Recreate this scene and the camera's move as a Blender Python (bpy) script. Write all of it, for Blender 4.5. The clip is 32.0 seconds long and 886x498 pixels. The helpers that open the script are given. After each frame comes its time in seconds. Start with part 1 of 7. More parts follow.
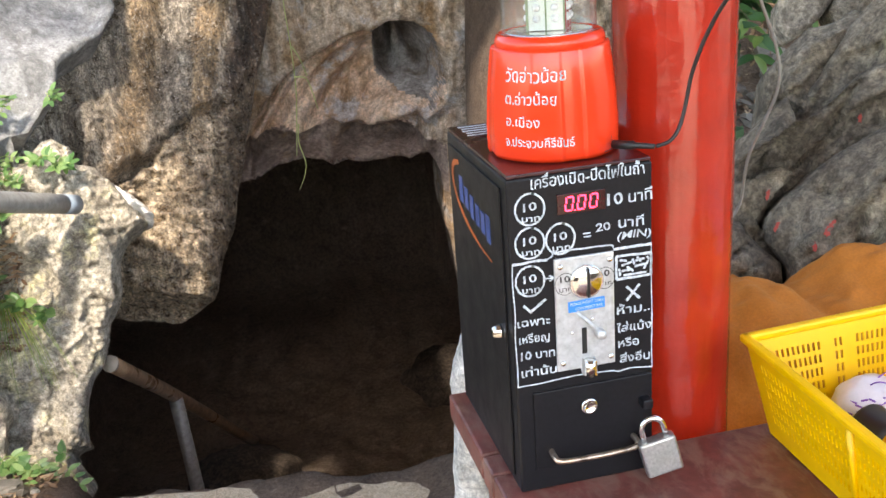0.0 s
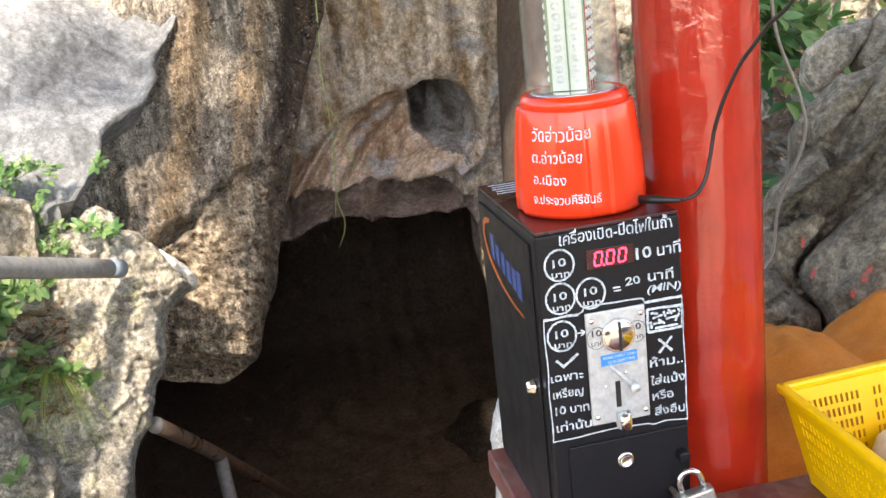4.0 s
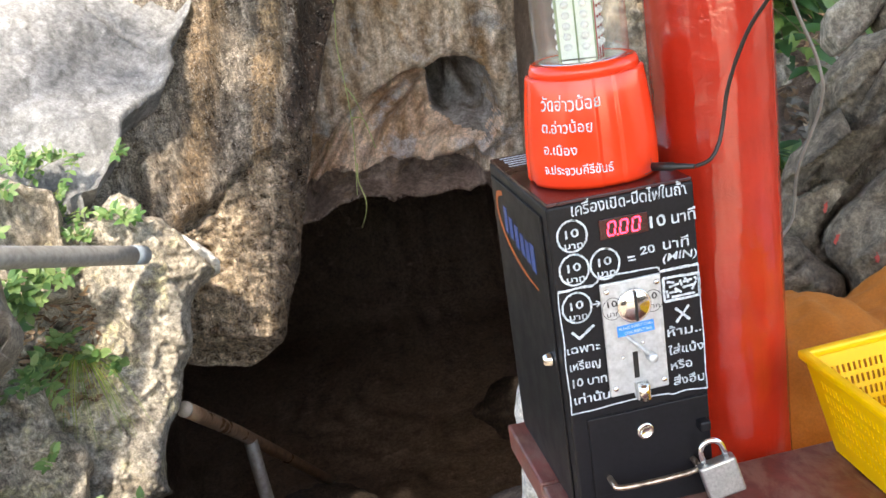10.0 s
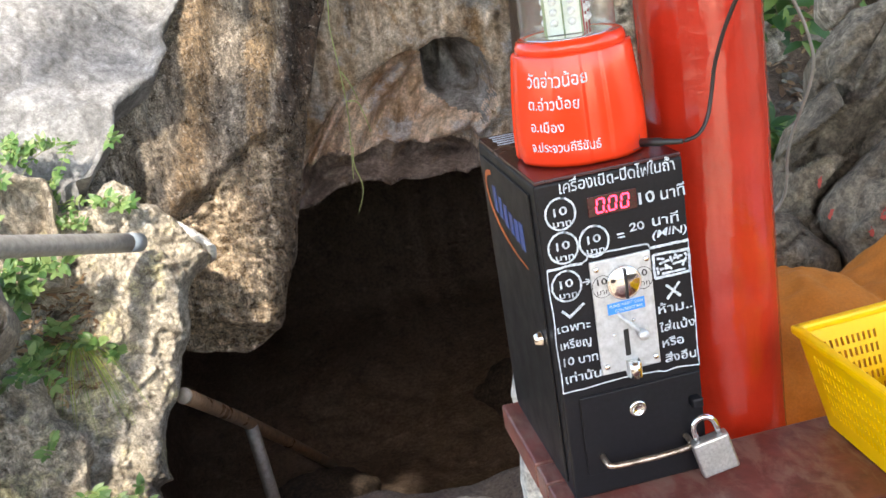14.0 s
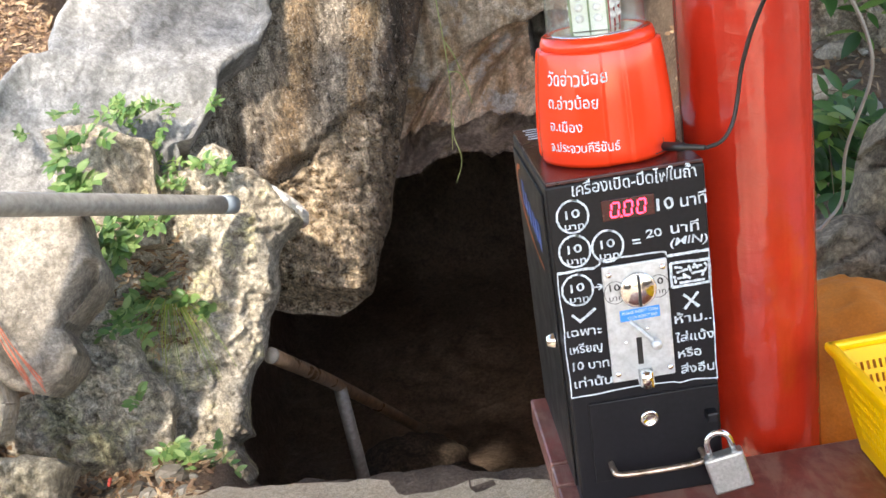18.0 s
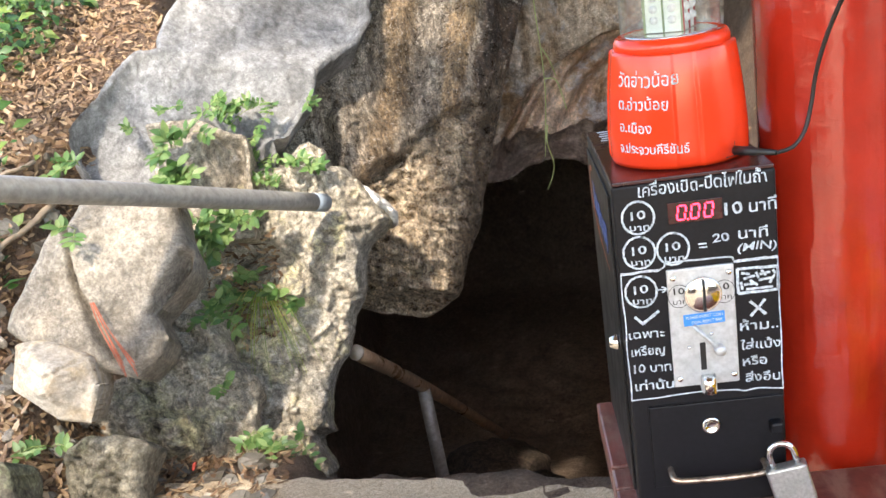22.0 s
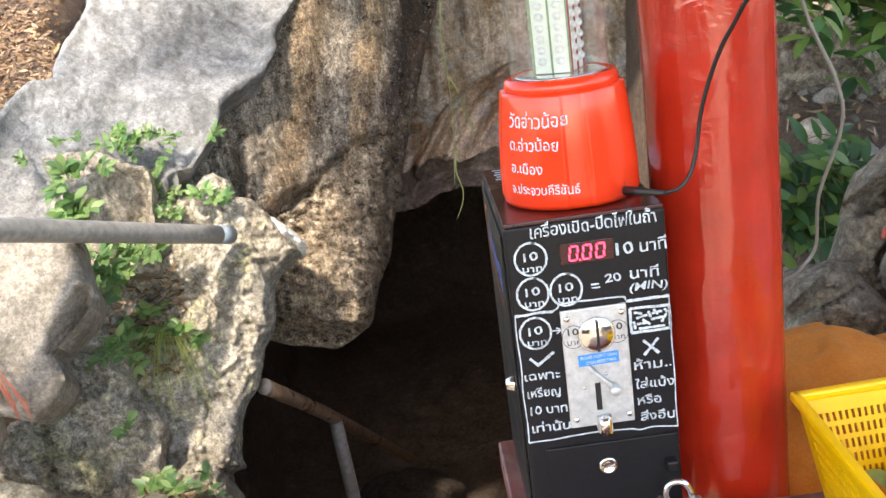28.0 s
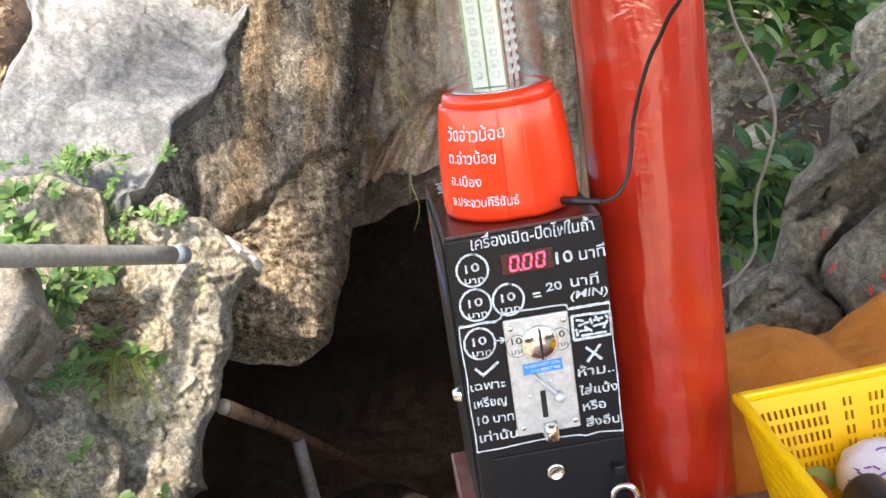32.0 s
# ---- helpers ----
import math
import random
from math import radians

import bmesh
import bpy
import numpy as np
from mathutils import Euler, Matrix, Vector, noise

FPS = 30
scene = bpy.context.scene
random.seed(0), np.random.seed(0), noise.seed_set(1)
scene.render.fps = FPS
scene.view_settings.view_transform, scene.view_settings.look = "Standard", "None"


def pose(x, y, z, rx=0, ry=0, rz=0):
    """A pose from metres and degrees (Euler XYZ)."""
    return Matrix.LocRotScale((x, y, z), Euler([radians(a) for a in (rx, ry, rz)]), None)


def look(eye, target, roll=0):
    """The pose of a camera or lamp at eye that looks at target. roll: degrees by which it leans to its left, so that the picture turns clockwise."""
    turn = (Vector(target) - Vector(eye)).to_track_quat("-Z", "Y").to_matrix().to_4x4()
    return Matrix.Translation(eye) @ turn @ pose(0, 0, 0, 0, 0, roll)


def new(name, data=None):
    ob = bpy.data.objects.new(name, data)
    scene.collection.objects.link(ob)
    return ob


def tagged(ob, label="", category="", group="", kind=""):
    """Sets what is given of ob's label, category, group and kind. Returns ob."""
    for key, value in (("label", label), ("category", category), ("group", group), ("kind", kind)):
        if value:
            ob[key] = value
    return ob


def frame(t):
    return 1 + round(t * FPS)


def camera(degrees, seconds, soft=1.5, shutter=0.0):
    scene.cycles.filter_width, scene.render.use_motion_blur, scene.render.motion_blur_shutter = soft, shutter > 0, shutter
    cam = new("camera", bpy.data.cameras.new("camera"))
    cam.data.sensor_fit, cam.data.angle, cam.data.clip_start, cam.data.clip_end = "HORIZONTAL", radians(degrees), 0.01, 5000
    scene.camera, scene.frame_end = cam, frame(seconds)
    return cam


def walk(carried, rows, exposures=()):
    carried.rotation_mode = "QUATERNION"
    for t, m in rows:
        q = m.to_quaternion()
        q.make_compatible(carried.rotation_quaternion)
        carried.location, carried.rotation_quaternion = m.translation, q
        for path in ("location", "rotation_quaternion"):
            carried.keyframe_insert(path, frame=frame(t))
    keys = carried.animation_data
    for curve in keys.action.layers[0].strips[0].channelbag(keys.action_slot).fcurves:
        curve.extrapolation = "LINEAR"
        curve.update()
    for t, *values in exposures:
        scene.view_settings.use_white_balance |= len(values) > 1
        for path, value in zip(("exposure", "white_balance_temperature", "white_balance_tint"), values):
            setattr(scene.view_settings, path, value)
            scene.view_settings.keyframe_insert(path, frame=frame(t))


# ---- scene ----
cam = camera(48.3, 32.0)
METRES, EYE, TILT, LEAN, TURN = 8.0, 1.5, 0.0, 0.0, 0.0
PATH = [
    (0, (-0.251, -0.868, 1.354), (0.143, 0.974, 0.682), -4.4),
    (0.5, (-0.246, -0.874, 1.363), (0.146, 0.992, 0.759), -4.5),
    (1, (-0.25, -0.873, 1.364), (0.125, 1.001, 0.774), -4.6),
    (1.5, (-0.249, -0.871, 1.361), (0.101, 1.004, 0.759), -4.8),
    (2, (-0.248, -0.88, 1.369), (0.083, 1.013, 0.813), -5.7),
    (2.5, (-0.245, -0.881, 1.364), (0.091, 1.007, 0.796), -6.0),
    (4.5, (-0.244, -0.887, 1.363), (0.084, 1.005, 0.802), -6.6),
    (5, (-0.241, -0.886, 1.361), (0.09, 1.0, 0.785), -6.4),
    (5.5, (-0.235, -0.886, 1.364), (0.105, 0.997, 0.78), -6.0),
    (6, (-0.233, -0.881, 1.36), (0.109, 1.0, 0.773), -6.1),
    (6.5, (-0.228, -0.88, 1.358), (0.114, 0.998, 0.763), -6.3),
    (7, (-0.225, -0.876, 1.361), (0.117, 1.003, 0.768), -6.3),
    (7.5, (-0.229, -0.871, 1.363), (0.097, 1.006, 0.754), -7.0),
    (8, (-0.234, -0.87, 1.363), (0.067, 1.007, 0.742), -7.5),
    (8.5, (-0.234, -0.874, 1.362), (0.048, 1.005, 0.738), -7.8),
    (9, (-0.23, -0.877, 1.358), (0.049, 1.003, 0.735), -7.9),
    (9.5, (-0.228, -0.877, 1.357), (0.052, 1.006, 0.744), -8.4),
    (10, (-0.23, -0.882, 1.355), (0.041, 1.008, 0.759), -8.7),
    (10.5, (-0.224, -0.882, 1.355), (0.052, 1.01, 0.768), -8.8),
    (11, (-0.23, -0.875, 1.356), (0.024, 1.02, 0.77), -9.1),
    (11.5, (-0.229, -0.875, 1.357), (0.022, 1.024, 0.781), -9.2),
    (12, (-0.226, -0.871, 1.353), (0.021, 1.022, 0.758), -9.6),
    (12.5, (-0.226, -0.879, 1.35), (0.027, 1.012, 0.748), -9.5),
    (13, (-0.226, -0.873, 1.344), (0.02, 1.012, 0.724), -9.3),
    (13.5, (-0.222, -0.874, 1.342), (0.03, 1.006, 0.708), -9.4),
    (14, (-0.218, -0.878, 1.348), (0.046, 1.003, 0.72), -9.7),
    (14.5, (-0.213, -0.885, 1.353), (0.067, 0.997, 0.735), -10.0),
    (16.5, (-0.238, -0.909, 1.373), (0.257, 0.951, 0.827), -8.2),
    (17, (-0.286, -0.909, 1.37), (0.248, 0.92, 0.762), -5.5),
    (17.5, (-0.231, -0.856, 1.361), (0.104, 0.986, 0.656), -6.3),
    (18, (-0.11, -0.875, 1.356), (-0.092, 1.015, 0.702), -9.0),
    (18.5, (-0.067, -0.881, 1.352), (-0.164, 1.018, 0.733), -10.9),
    (19, (-0.072, -0.901, 1.34), (-0.208, 1.0, 0.733), -9.6),
    (19.5, (-0.095, -0.895, 1.334), (-0.362, 0.983, 0.702), -10.4),
    (20, (-0.093, -0.895, 1.343), (-0.349, 0.992, 0.732), -8.4),
    (20.5, (-0.096, -0.907, 1.353), (-0.31, 0.999, 0.785), -8.0),
    (21, (-0.091, -0.895, 1.343), (-0.314, 0.999, 0.739), -8.4),
    (21.5, (-0.084, -0.889, 1.342), (-0.282, 1.004, 0.725), -8.2),
    (22, (-0.082, -0.891, 1.345), (-0.253, 1.006, 0.732), -8.5),
    (22.5, (-0.07, -0.892, 1.343), (-0.238, 1.006, 0.734), -8.7),
    (23, (-0.07, -0.894, 1.351), (-0.228, 1.007, 0.75), -9.0),
    (23.5, (-0.069, -0.893, 1.344), (-0.214, 1.008, 0.742), -8.9),
    (24, (-0.065, -0.891, 1.343), (-0.198, 1.007, 0.726), -9.5),
    (24.5, (-0.058, -0.885, 1.333), (-0.15, 0.999, 0.668), -10.2),
    (25, (-0.056, -0.875, 1.339), (-0.084, 1.014, 0.682), -9.5),
    (25.5, (-0.058, -0.878, 1.345), (-0.038, 1.012, 0.69), -8.6),
    (26, (-0.066, -0.879, 1.35), (-0.078, 1.026, 0.742), -7.8),
    (26.5, (-0.067, -0.872, 1.348), (-0.082, 1.033, 0.737), -7.4),
    (28.5, (-0.056, -0.869, 1.354), (-0.041, 1.046, 0.778), -7.9),
    (29, (-0.055, -0.874, 1.35), (-0.022, 1.044, 0.783), -7.6),
    (29.5, (-0.054, -0.874, 1.351), (-0.017, 1.045, 0.787), -7.3),
    (30, (-0.049, -0.877, 1.351), (0.011, 1.041, 0.784), -7.6),
    (30.5, (-0.051, -0.879, 1.35), (0.014, 1.038, 0.785), -7.8),
    (31, (-0.045, -0.877, 1.347), (0.026, 1.039, 0.777), -8.1),
    (31.5, (-0.043, -0.873, 1.348), (0.029, 1.042, 0.776), -8.5),
    (32, (-0.041, -0.879, 1.353), (0.045, 1.035, 0.78), -8.7),
]
walk(cam, [(t, look(eye, target, roll)) for t, eye, target, roll in PATH], [(0.0, 2.58, 7650, 12), (15.0, 2.58, 7650, 12), (17.0, 2.64, 7650, 12), (19.5, 2.51, 7650, 12), (32.0, 2.53, 7650, 12)])

# ---- light ----
SUN_FROM = Vector((-0.16, -0.66, 0.74)).normalized()
world = bpy.data.worlds.new("sky")
scene.world = world
world.use_nodes = True
wn = world.node_tree.nodes
sky = wn.new("ShaderNodeTexSky")
sky.sky_type = "NISHITA"
sky.sun_disc = False
sky.sun_elevation = math.asin(SUN_FROM.z)
sky.sun_rotation = math.atan2(SUN_FROM.x, SUN_FROM.y)
world.node_tree.links.new(sky.outputs[0], wn["Background"].inputs[0])
wn["Background"].inputs[1].default_value = 0.15
sun = new("sun", bpy.data.lights.new("sun", "SUN"))
sun.data.energy, sun.data.angle, sun.data.color = 1.6, radians(2.4), (1.0, 0.985, 0.955)
sun.matrix_world = look(SUN_FROM * 20, (0, 0, 0))


# ---- materials ----
def material(name, rough=0.6, metal=0.0):
    m = bpy.data.materials.new(name)
    m.use_nodes = True
    b = m.node_tree.nodes["Principled BSDF"]
    b.inputs["Roughness"].default_value = rough
    b.inputs["Metallic"].default_value = metal
    return m, m.node_tree, b


def node(nt, kind, **kw):
    n = nt.nodes.new(kind)
    for key, value in kw.items():
        n.inputs[key.replace("_", " ")].default_value = value
    return n


def coords(nt, stretch=(1, 1, 1)):
    tc = nt.nodes.new("ShaderNodeTexCoord")
    mp = nt.nodes.new("ShaderNodeMapping")
    mp.inputs["Scale"].default_value = stretch
    nt.links.new(tc.outputs["Object"], mp.inputs[0])
    return mp.outputs[0]


def ramp(nt, fac, stops):
    r = nt.nodes.new("ShaderNodeValToRGB")
    el = r.color_ramp.elements
    while len(el) < len(stops):
        el.new(0.5)
    for e, (p, c) in zip(el, stops):
        e.position = p
        e.color = (c[0], c[1], c[2], 1) if hasattr(c, "__len__") else (c, c, c, 1)
    nt.links.new(fac, r.inputs[0])
    return r.outputs[0]


def mix(nt, a, b, fac, blend="MIX"):
    n = nt.nodes.new("ShaderNodeMix")
    n.data_type, n.blend_type = "RGBA", blend
    for sock, v in ((n.inputs[0], fac), (n.inputs[6], a), (n.inputs[7], b)):
        if hasattr(v, "is_linked"):
            nt.links.new(v, sock)
        elif hasattr(v, "__len__"):
            sock.default_value = (v[0], v[1], v[2], 1)
        else:
            sock.default_value = v
    return n.outputs[2]


def noise_tex(nt, vec, scale, detail=6, rough=0.6, distortion=0.0):
    n = node(nt, "ShaderNodeTexNoise", Scale=scale, Detail=detail, Roughness=rough, Distortion=distortion)
    nt.links.new(vec, n.inputs["Vector"])
    return n.outputs[0]


def bump(nt, bsdf, height, strength, dist, normal=None):
    b = node(nt, "ShaderNodeBump", Strength=strength, Distance=dist)
    nt.links.new(height, b.inputs["Height"])
    if normal:
        nt.links.new(normal, b.inputs["Normal"])
    nt.links.new(b.outputs[0], bsdf.inputs["Normal"])
    return b.outputs[0]


def plain(name, color, rough=0.5, metal=0.0, grain=60.0, vary=0.15, relief=0.0, spec=0.5):
    """Paint, plastic or metal with slight unevenness and dirt."""
    m, nt, b = material(name, rough, metal)
    v = coords(nt)
    n1 = noise_tex(nt, v, grain, 5)
    n2 = noise_tex(nt, v, grain * 0.13, 4)
    dark = tuple(c * (1 - vary) for c in color)
    light = tuple(min(1, c * (1 + vary * 0.6)) for c in color)
    c1 = ramp(nt, n1, [(0.3, dark), (0.7, light)])
    c2 = mix(nt, c1, tuple(c * (1 - vary * 1.5) for c in color), ramp(nt, n2, [(0.5, 0.0), (0.8, 0.7)]))
    nt.links.new(c2, b.inputs["Base Color"])
    nt.links.new(ramp(nt, n2, [(0.2, rough * 0.8), (0.8, min(1, rough * 1.25))]), b.inputs["Roughness"])
    b.inputs["Specular IOR Level"].default_value = spec
    if relief:
        bump(nt, b, n1, 0.5, relief)
    return m


def rock_mat(name, base, dark, pale, scale=4.0, streak=(1, 1, 1), stain=None, stain_at=0.55, stain2=None, stain2_at=0.6,
             rough=0.85, relief=0.012, crack=0.5, wet=0.0, speck=0.4, veins=0.7, chips=0.0, chip_scale=6.0, chip_stretch=(1, 1, 1), chip_turn=0.0, blotch=0.55, grain=0.7):
    """Weathered limestone: three tones, stains, dark pores and fine relief."""
    m, nt, b = material(name, rough)
    v = coords(nt)
    vs = coords(nt, streak)
    big = noise_tex(nt, vs, scale, 8, 0.65, 0.6)
    mid = noise_tex(nt, v, scale * 8, 8, 0.68)
    fine = noise_tex(nt, v, scale * 38, 6, 0.7)
    col = ramp(nt, big, [(0.35, dark), (0.5, base), (0.66, pale)])
    col = mix(nt, col, ramp(nt, mid, [(0.41, dark), (0.51, base), (0.61, pale)]), blotch)
    if stain:
        s = noise_tex(nt, vs, scale * 0.8, 6, 0.6, 0.3)
        col = mix(nt, col, stain, ramp(nt, s, [(stain_at - 0.04, 0.0), (stain_at + 0.12, 0.8)]))
    if stain2:
        mp = nt.nodes.new("ShaderNodeMapping")
        mp.inputs["Location"].default_value = (7.3, 2.1, 4.4)
        nt.links.new(vs, mp.inputs[0])
        s = noise_tex(nt, mp.outputs[0], scale * 0.9, 7, 0.6, 0.4)
        col = mix(nt, col, stain2, ramp(nt, s, [(stain2_at - 0.04, 0.0), (stain2_at + 0.1, 0.85)]))
    col = mix(nt, col, (0.35, 0.33, 0.3), ramp(nt, fine, [(0.38, speck), (0.5, 0.0)]), "MULTIPLY")
    vor = nt.nodes.new("ShaderNodeTexVoronoi")
    vor.feature = "DISTANCE_TO_EDGE"
    vor.inputs["Scale"].default_value = scale * 1.7
    warp = mix(nt, v, noise_tex(nt, v, scale * 2, 4), 0.25)
    nt.links.new(warp, vor.inputs["Vector"])
    line = ramp(nt, vor.outputs["Distance"], [(0.0, 1.0), (0.018, 0.0)])
    col = mix(nt, col, tuple(c * 0.35 for c in dark), mix(nt, (0, 0, 0), line, crack * 0.5))
    rid = nt.nodes.new("ShaderNodeTexNoise")
    rid.noise_type = "RIDGED_MULTIFRACTAL"
    rid.inputs["Scale"].default_value, rid.inputs["Detail"].default_value, rid.inputs["Roughness"].default_value = scale * 2.6, 7, 0.62
    nt.links.new(v, rid.inputs["Vector"])
    crust = ramp(nt, rid.outputs[0], [(0.15, 0.0), (0.75, 1.0)])
    col = mix(nt, col, ramp(nt, crust, [(0.05, (0.72, 0.69, 0.66)), (0.5, (1, 1, 1)), (0.9, (1.2, 1.19, 1.17))]), veins, "MULTIPLY")
    if chips:
        mp2 = nt.nodes.new("ShaderNodeMapping")
        mp2.inputs["Scale"].default_value = chip_stretch
        mp2.inputs["Rotation"].default_value = (0, radians(chip_turn), 0)
        nt.links.new(mix(nt, v, noise_tex(nt, v, scale * 1.5, 5, 0.65), 0.18), mp2.inputs[0])
        tones = []
        for k in (1.0, 3.1):
            cell = nt.nodes.new("ShaderNodeTexVoronoi")
            cell.inputs["Scale"].default_value = scale * chip_scale / 4 * k
            nt.links.new(mp2.outputs[0], cell.inputs["Vector"])
            sp = nt.nodes.new("ShaderNodeSeparateColor")
            nt.links.new(cell.outputs["Color"], sp.inputs[0])
            tones.append(mix(nt, sp.outputs[0], cell.outputs["Distance"], 0.45))
        frag = mix(nt, tones[0], tones[1], 0.5)
        col = mix(nt, col, ramp(nt, frag, [(0.22, (0.48, 0.46, 0.43)), (0.42, (0.95, 0.95, 0.95)), (0.62, (1.35, 1.33, 1.30))]), chips, "MULTIPLY")
    vor2 = nt.nodes.new("ShaderNodeTexVoronoi")
    vor2.feature = "DISTANCE_TO_EDGE"
    vor2.inputs["Scale"].default_value = scale * 4.5
    nt.links.new(mix(nt, v, noise_tex(nt, v, scale * 5, 5, 0.65), 0.12), vor2.inputs["Vector"])
    gap = ramp(nt, vor2.outputs["Distance"], [(0.0, 1.0), (0.07, 0.0)])
    col = mix(nt, col, tuple(c * 0.45 for c in dark), mix(nt, (0, 0, 0), mix(nt, gap, ramp(nt, big, [(0.42, 0.0), (0.58, 1.0)]), 1.0, "MULTIPLY"), crack * 1.3))
    nt.links.new(col, b.inputs["Base Color"])
    h = mix(nt, mid, fine, 0.4)
    h = mix(nt, h, big, 0.25)
    if chips:
        h = mix(nt, h, frag, 0.6)
    col = mix(nt, col, ramp(nt, fine, [(0.40, (0.62, 0.61, 0.59)), (0.5, (1, 1, 1)), (0.60, (1.28, 1.27, 1.25))]), grain, "MULTIPLY")
    nt.links.new(col, b.inputs["Base Color"])
    grit = bump(nt, b, fine, 1.0, 0.0035)
    first = bump(nt, b, crust, 0.6, relief * 0.6, grit)
    bump(nt, b, h, 1.0, relief * 0.6, first)
    if wet:
        nt.links.new(ramp(nt, big, [(0.4, rough - wet), (0.6, rough)]), b.inputs["Roughness"])
    return m


def stone_mat(name, dark, base, pale, scale=3.0, streak=(1, 1, 1), mottle=0.25, grain=0.25, pits=0.4, cracks=0.3, flecks=0.0, lichen=None, lichen_at=0.54, stain=None, stain_at=0.56, rough=0.85, relief=0.006):
    """Weathered limestone: soft broad tones, fine grain, small pits, hair cracks, and lichen or stains where asked."""
    m, nt, b = material(name, rough)
    v = coords(nt)
    big = noise_tex(nt, coords(nt, streak), scale, 7, 0.62, 0.5)
    mid = noise_tex(nt, v, scale * 7, 8, 0.74)
    fine = noise_tex(nt, v, 150, 4, 0.75)
    col = ramp(nt, big, [(0.33, dark), (0.47, base), (0.66, pale)])
    if stain:
        col = mix(nt, col, stain, ramp(nt, noise_tex(nt, coords(nt, (1.3, 1.1, 0.8)), scale * 0.9, 8, 0.68, 0.6), [(stain_at - 0.03, 0.0), (stain_at + 0.08, 0.75)]))
    if lichen:
        patch = mix(nt, noise_tex(nt, coords(nt, (1.1, 0.9, 1.2)), 4.2, 4, 0.55, 0.3), mid, 0.38)
        col = mix(nt, col, lichen, ramp(nt, patch, [(lichen_at - 0.02, 0.0), (lichen_at + 0.05, 0.85)]))
    col = mix(nt, col, ramp(nt, mid, [(0.41, (1 - mottle,) * 3), (0.5, (1, 1, 1)), (0.59, (1 + mottle,) * 3)]), 1.0, "MULTIPLY")
    col = mix(nt, col, ramp(nt, noise_tex(nt, v, 55, 6, 0.7), [(0.40, (1 - grain * 1.3,) * 3), (0.5, (1, 1, 1)), (0.60, (1 + grain * 1.3,) * 3)]), 1.0, "MULTIPLY")
    col = mix(nt, col, ramp(nt, fine, [(0.39, (1 - grain,) * 3), (0.5, (1, 1, 1)), (0.61, (1 + grain,) * 3)]), 1.0, "MULTIPLY")
    warp = mix(nt, v, noise_tex(nt, v, scale * 2.2, 6, 0.7), 0.30)
    vor = nt.nodes.new("ShaderNodeTexVoronoi")
    vor.feature = "DISTANCE_TO_EDGE"
    vor.inputs["Scale"].default_value = scale * 1.6
    nt.links.new(warp, vor.inputs["Vector"])
    hair = mix(nt, ramp(nt, vor.outputs["Distance"], [(0.0, 1.0), (0.014, 0.0)]), ramp(nt, mid, [(0.46, 0.0), (0.56, 1.0)]), 1.0, "MULTIPLY")
    col = mix(nt, col, tuple(c * 0.4 for c in dark), mix(nt, (0, 0, 0), hair, cracks))
    dots = nt.nodes.new("ShaderNodeTexVoronoi")
    dots.inputs["Scale"].default_value = 62
    nt.links.new(v, dots.inputs["Vector"])
    hole = mix(nt, ramp(nt, dots.outputs["Distance"], [(0.10, 1.0), (0.30, 0.0)]), ramp(nt, noise_tex(nt, v, 9, 4, 0.6), [(0.50, 0.0), (0.62, 1.0)]), 1.0, "MULTIPLY")
    col = mix(nt, col, tuple(c * 0.45 for c in dark), mix(nt, (0, 0, 0), hole, pits))
    if flecks:
        chip_ = nt.nodes.new("ShaderNodeTexVoronoi")
        chip_.inputs["Scale"].default_value = 34
        nt.links.new(v, chip_.inputs["Vector"])
        spot = mix(nt, ramp(nt, chip_.outputs["Distance"], [(0.08, 1.0), (0.20, 0.0)]), ramp(nt, noise_tex(nt, v, 13, 3, 0.6), [(0.52, 0.0), (0.60, 1.0)]), 1.0, "MULTIPLY")
        col = mix(nt, col, tuple(min(0.8, c * 1.7) for c in pale), mix(nt, (0, 0, 0), spot, flecks))
    nt.links.new(col, b.inputs["Base Color"])
    b.inputs["Specular IOR Level"].default_value = 0.3
    grit = bump(nt, b, fine, 1.0, 0.0035)
    body = bump(nt, b, mix(nt, mid, hole, 0.25, "SUBTRACT"), 0.9, relief, grit)
    bump(nt, b, hair, 0.6 * cracks, -0.004, body)
    return m


M_SLAB = stone_mat("grey_limestone", (0.132, 0.132, 0.132), (0.206, 0.205, 0.203), (0.315, 0.312, 0.304), 2.2, (1.0, 0.6, 1.4), mottle=0.24, grain=0.15, pits=0.25, cracks=0.5, flecks=0.4, relief=0.006)


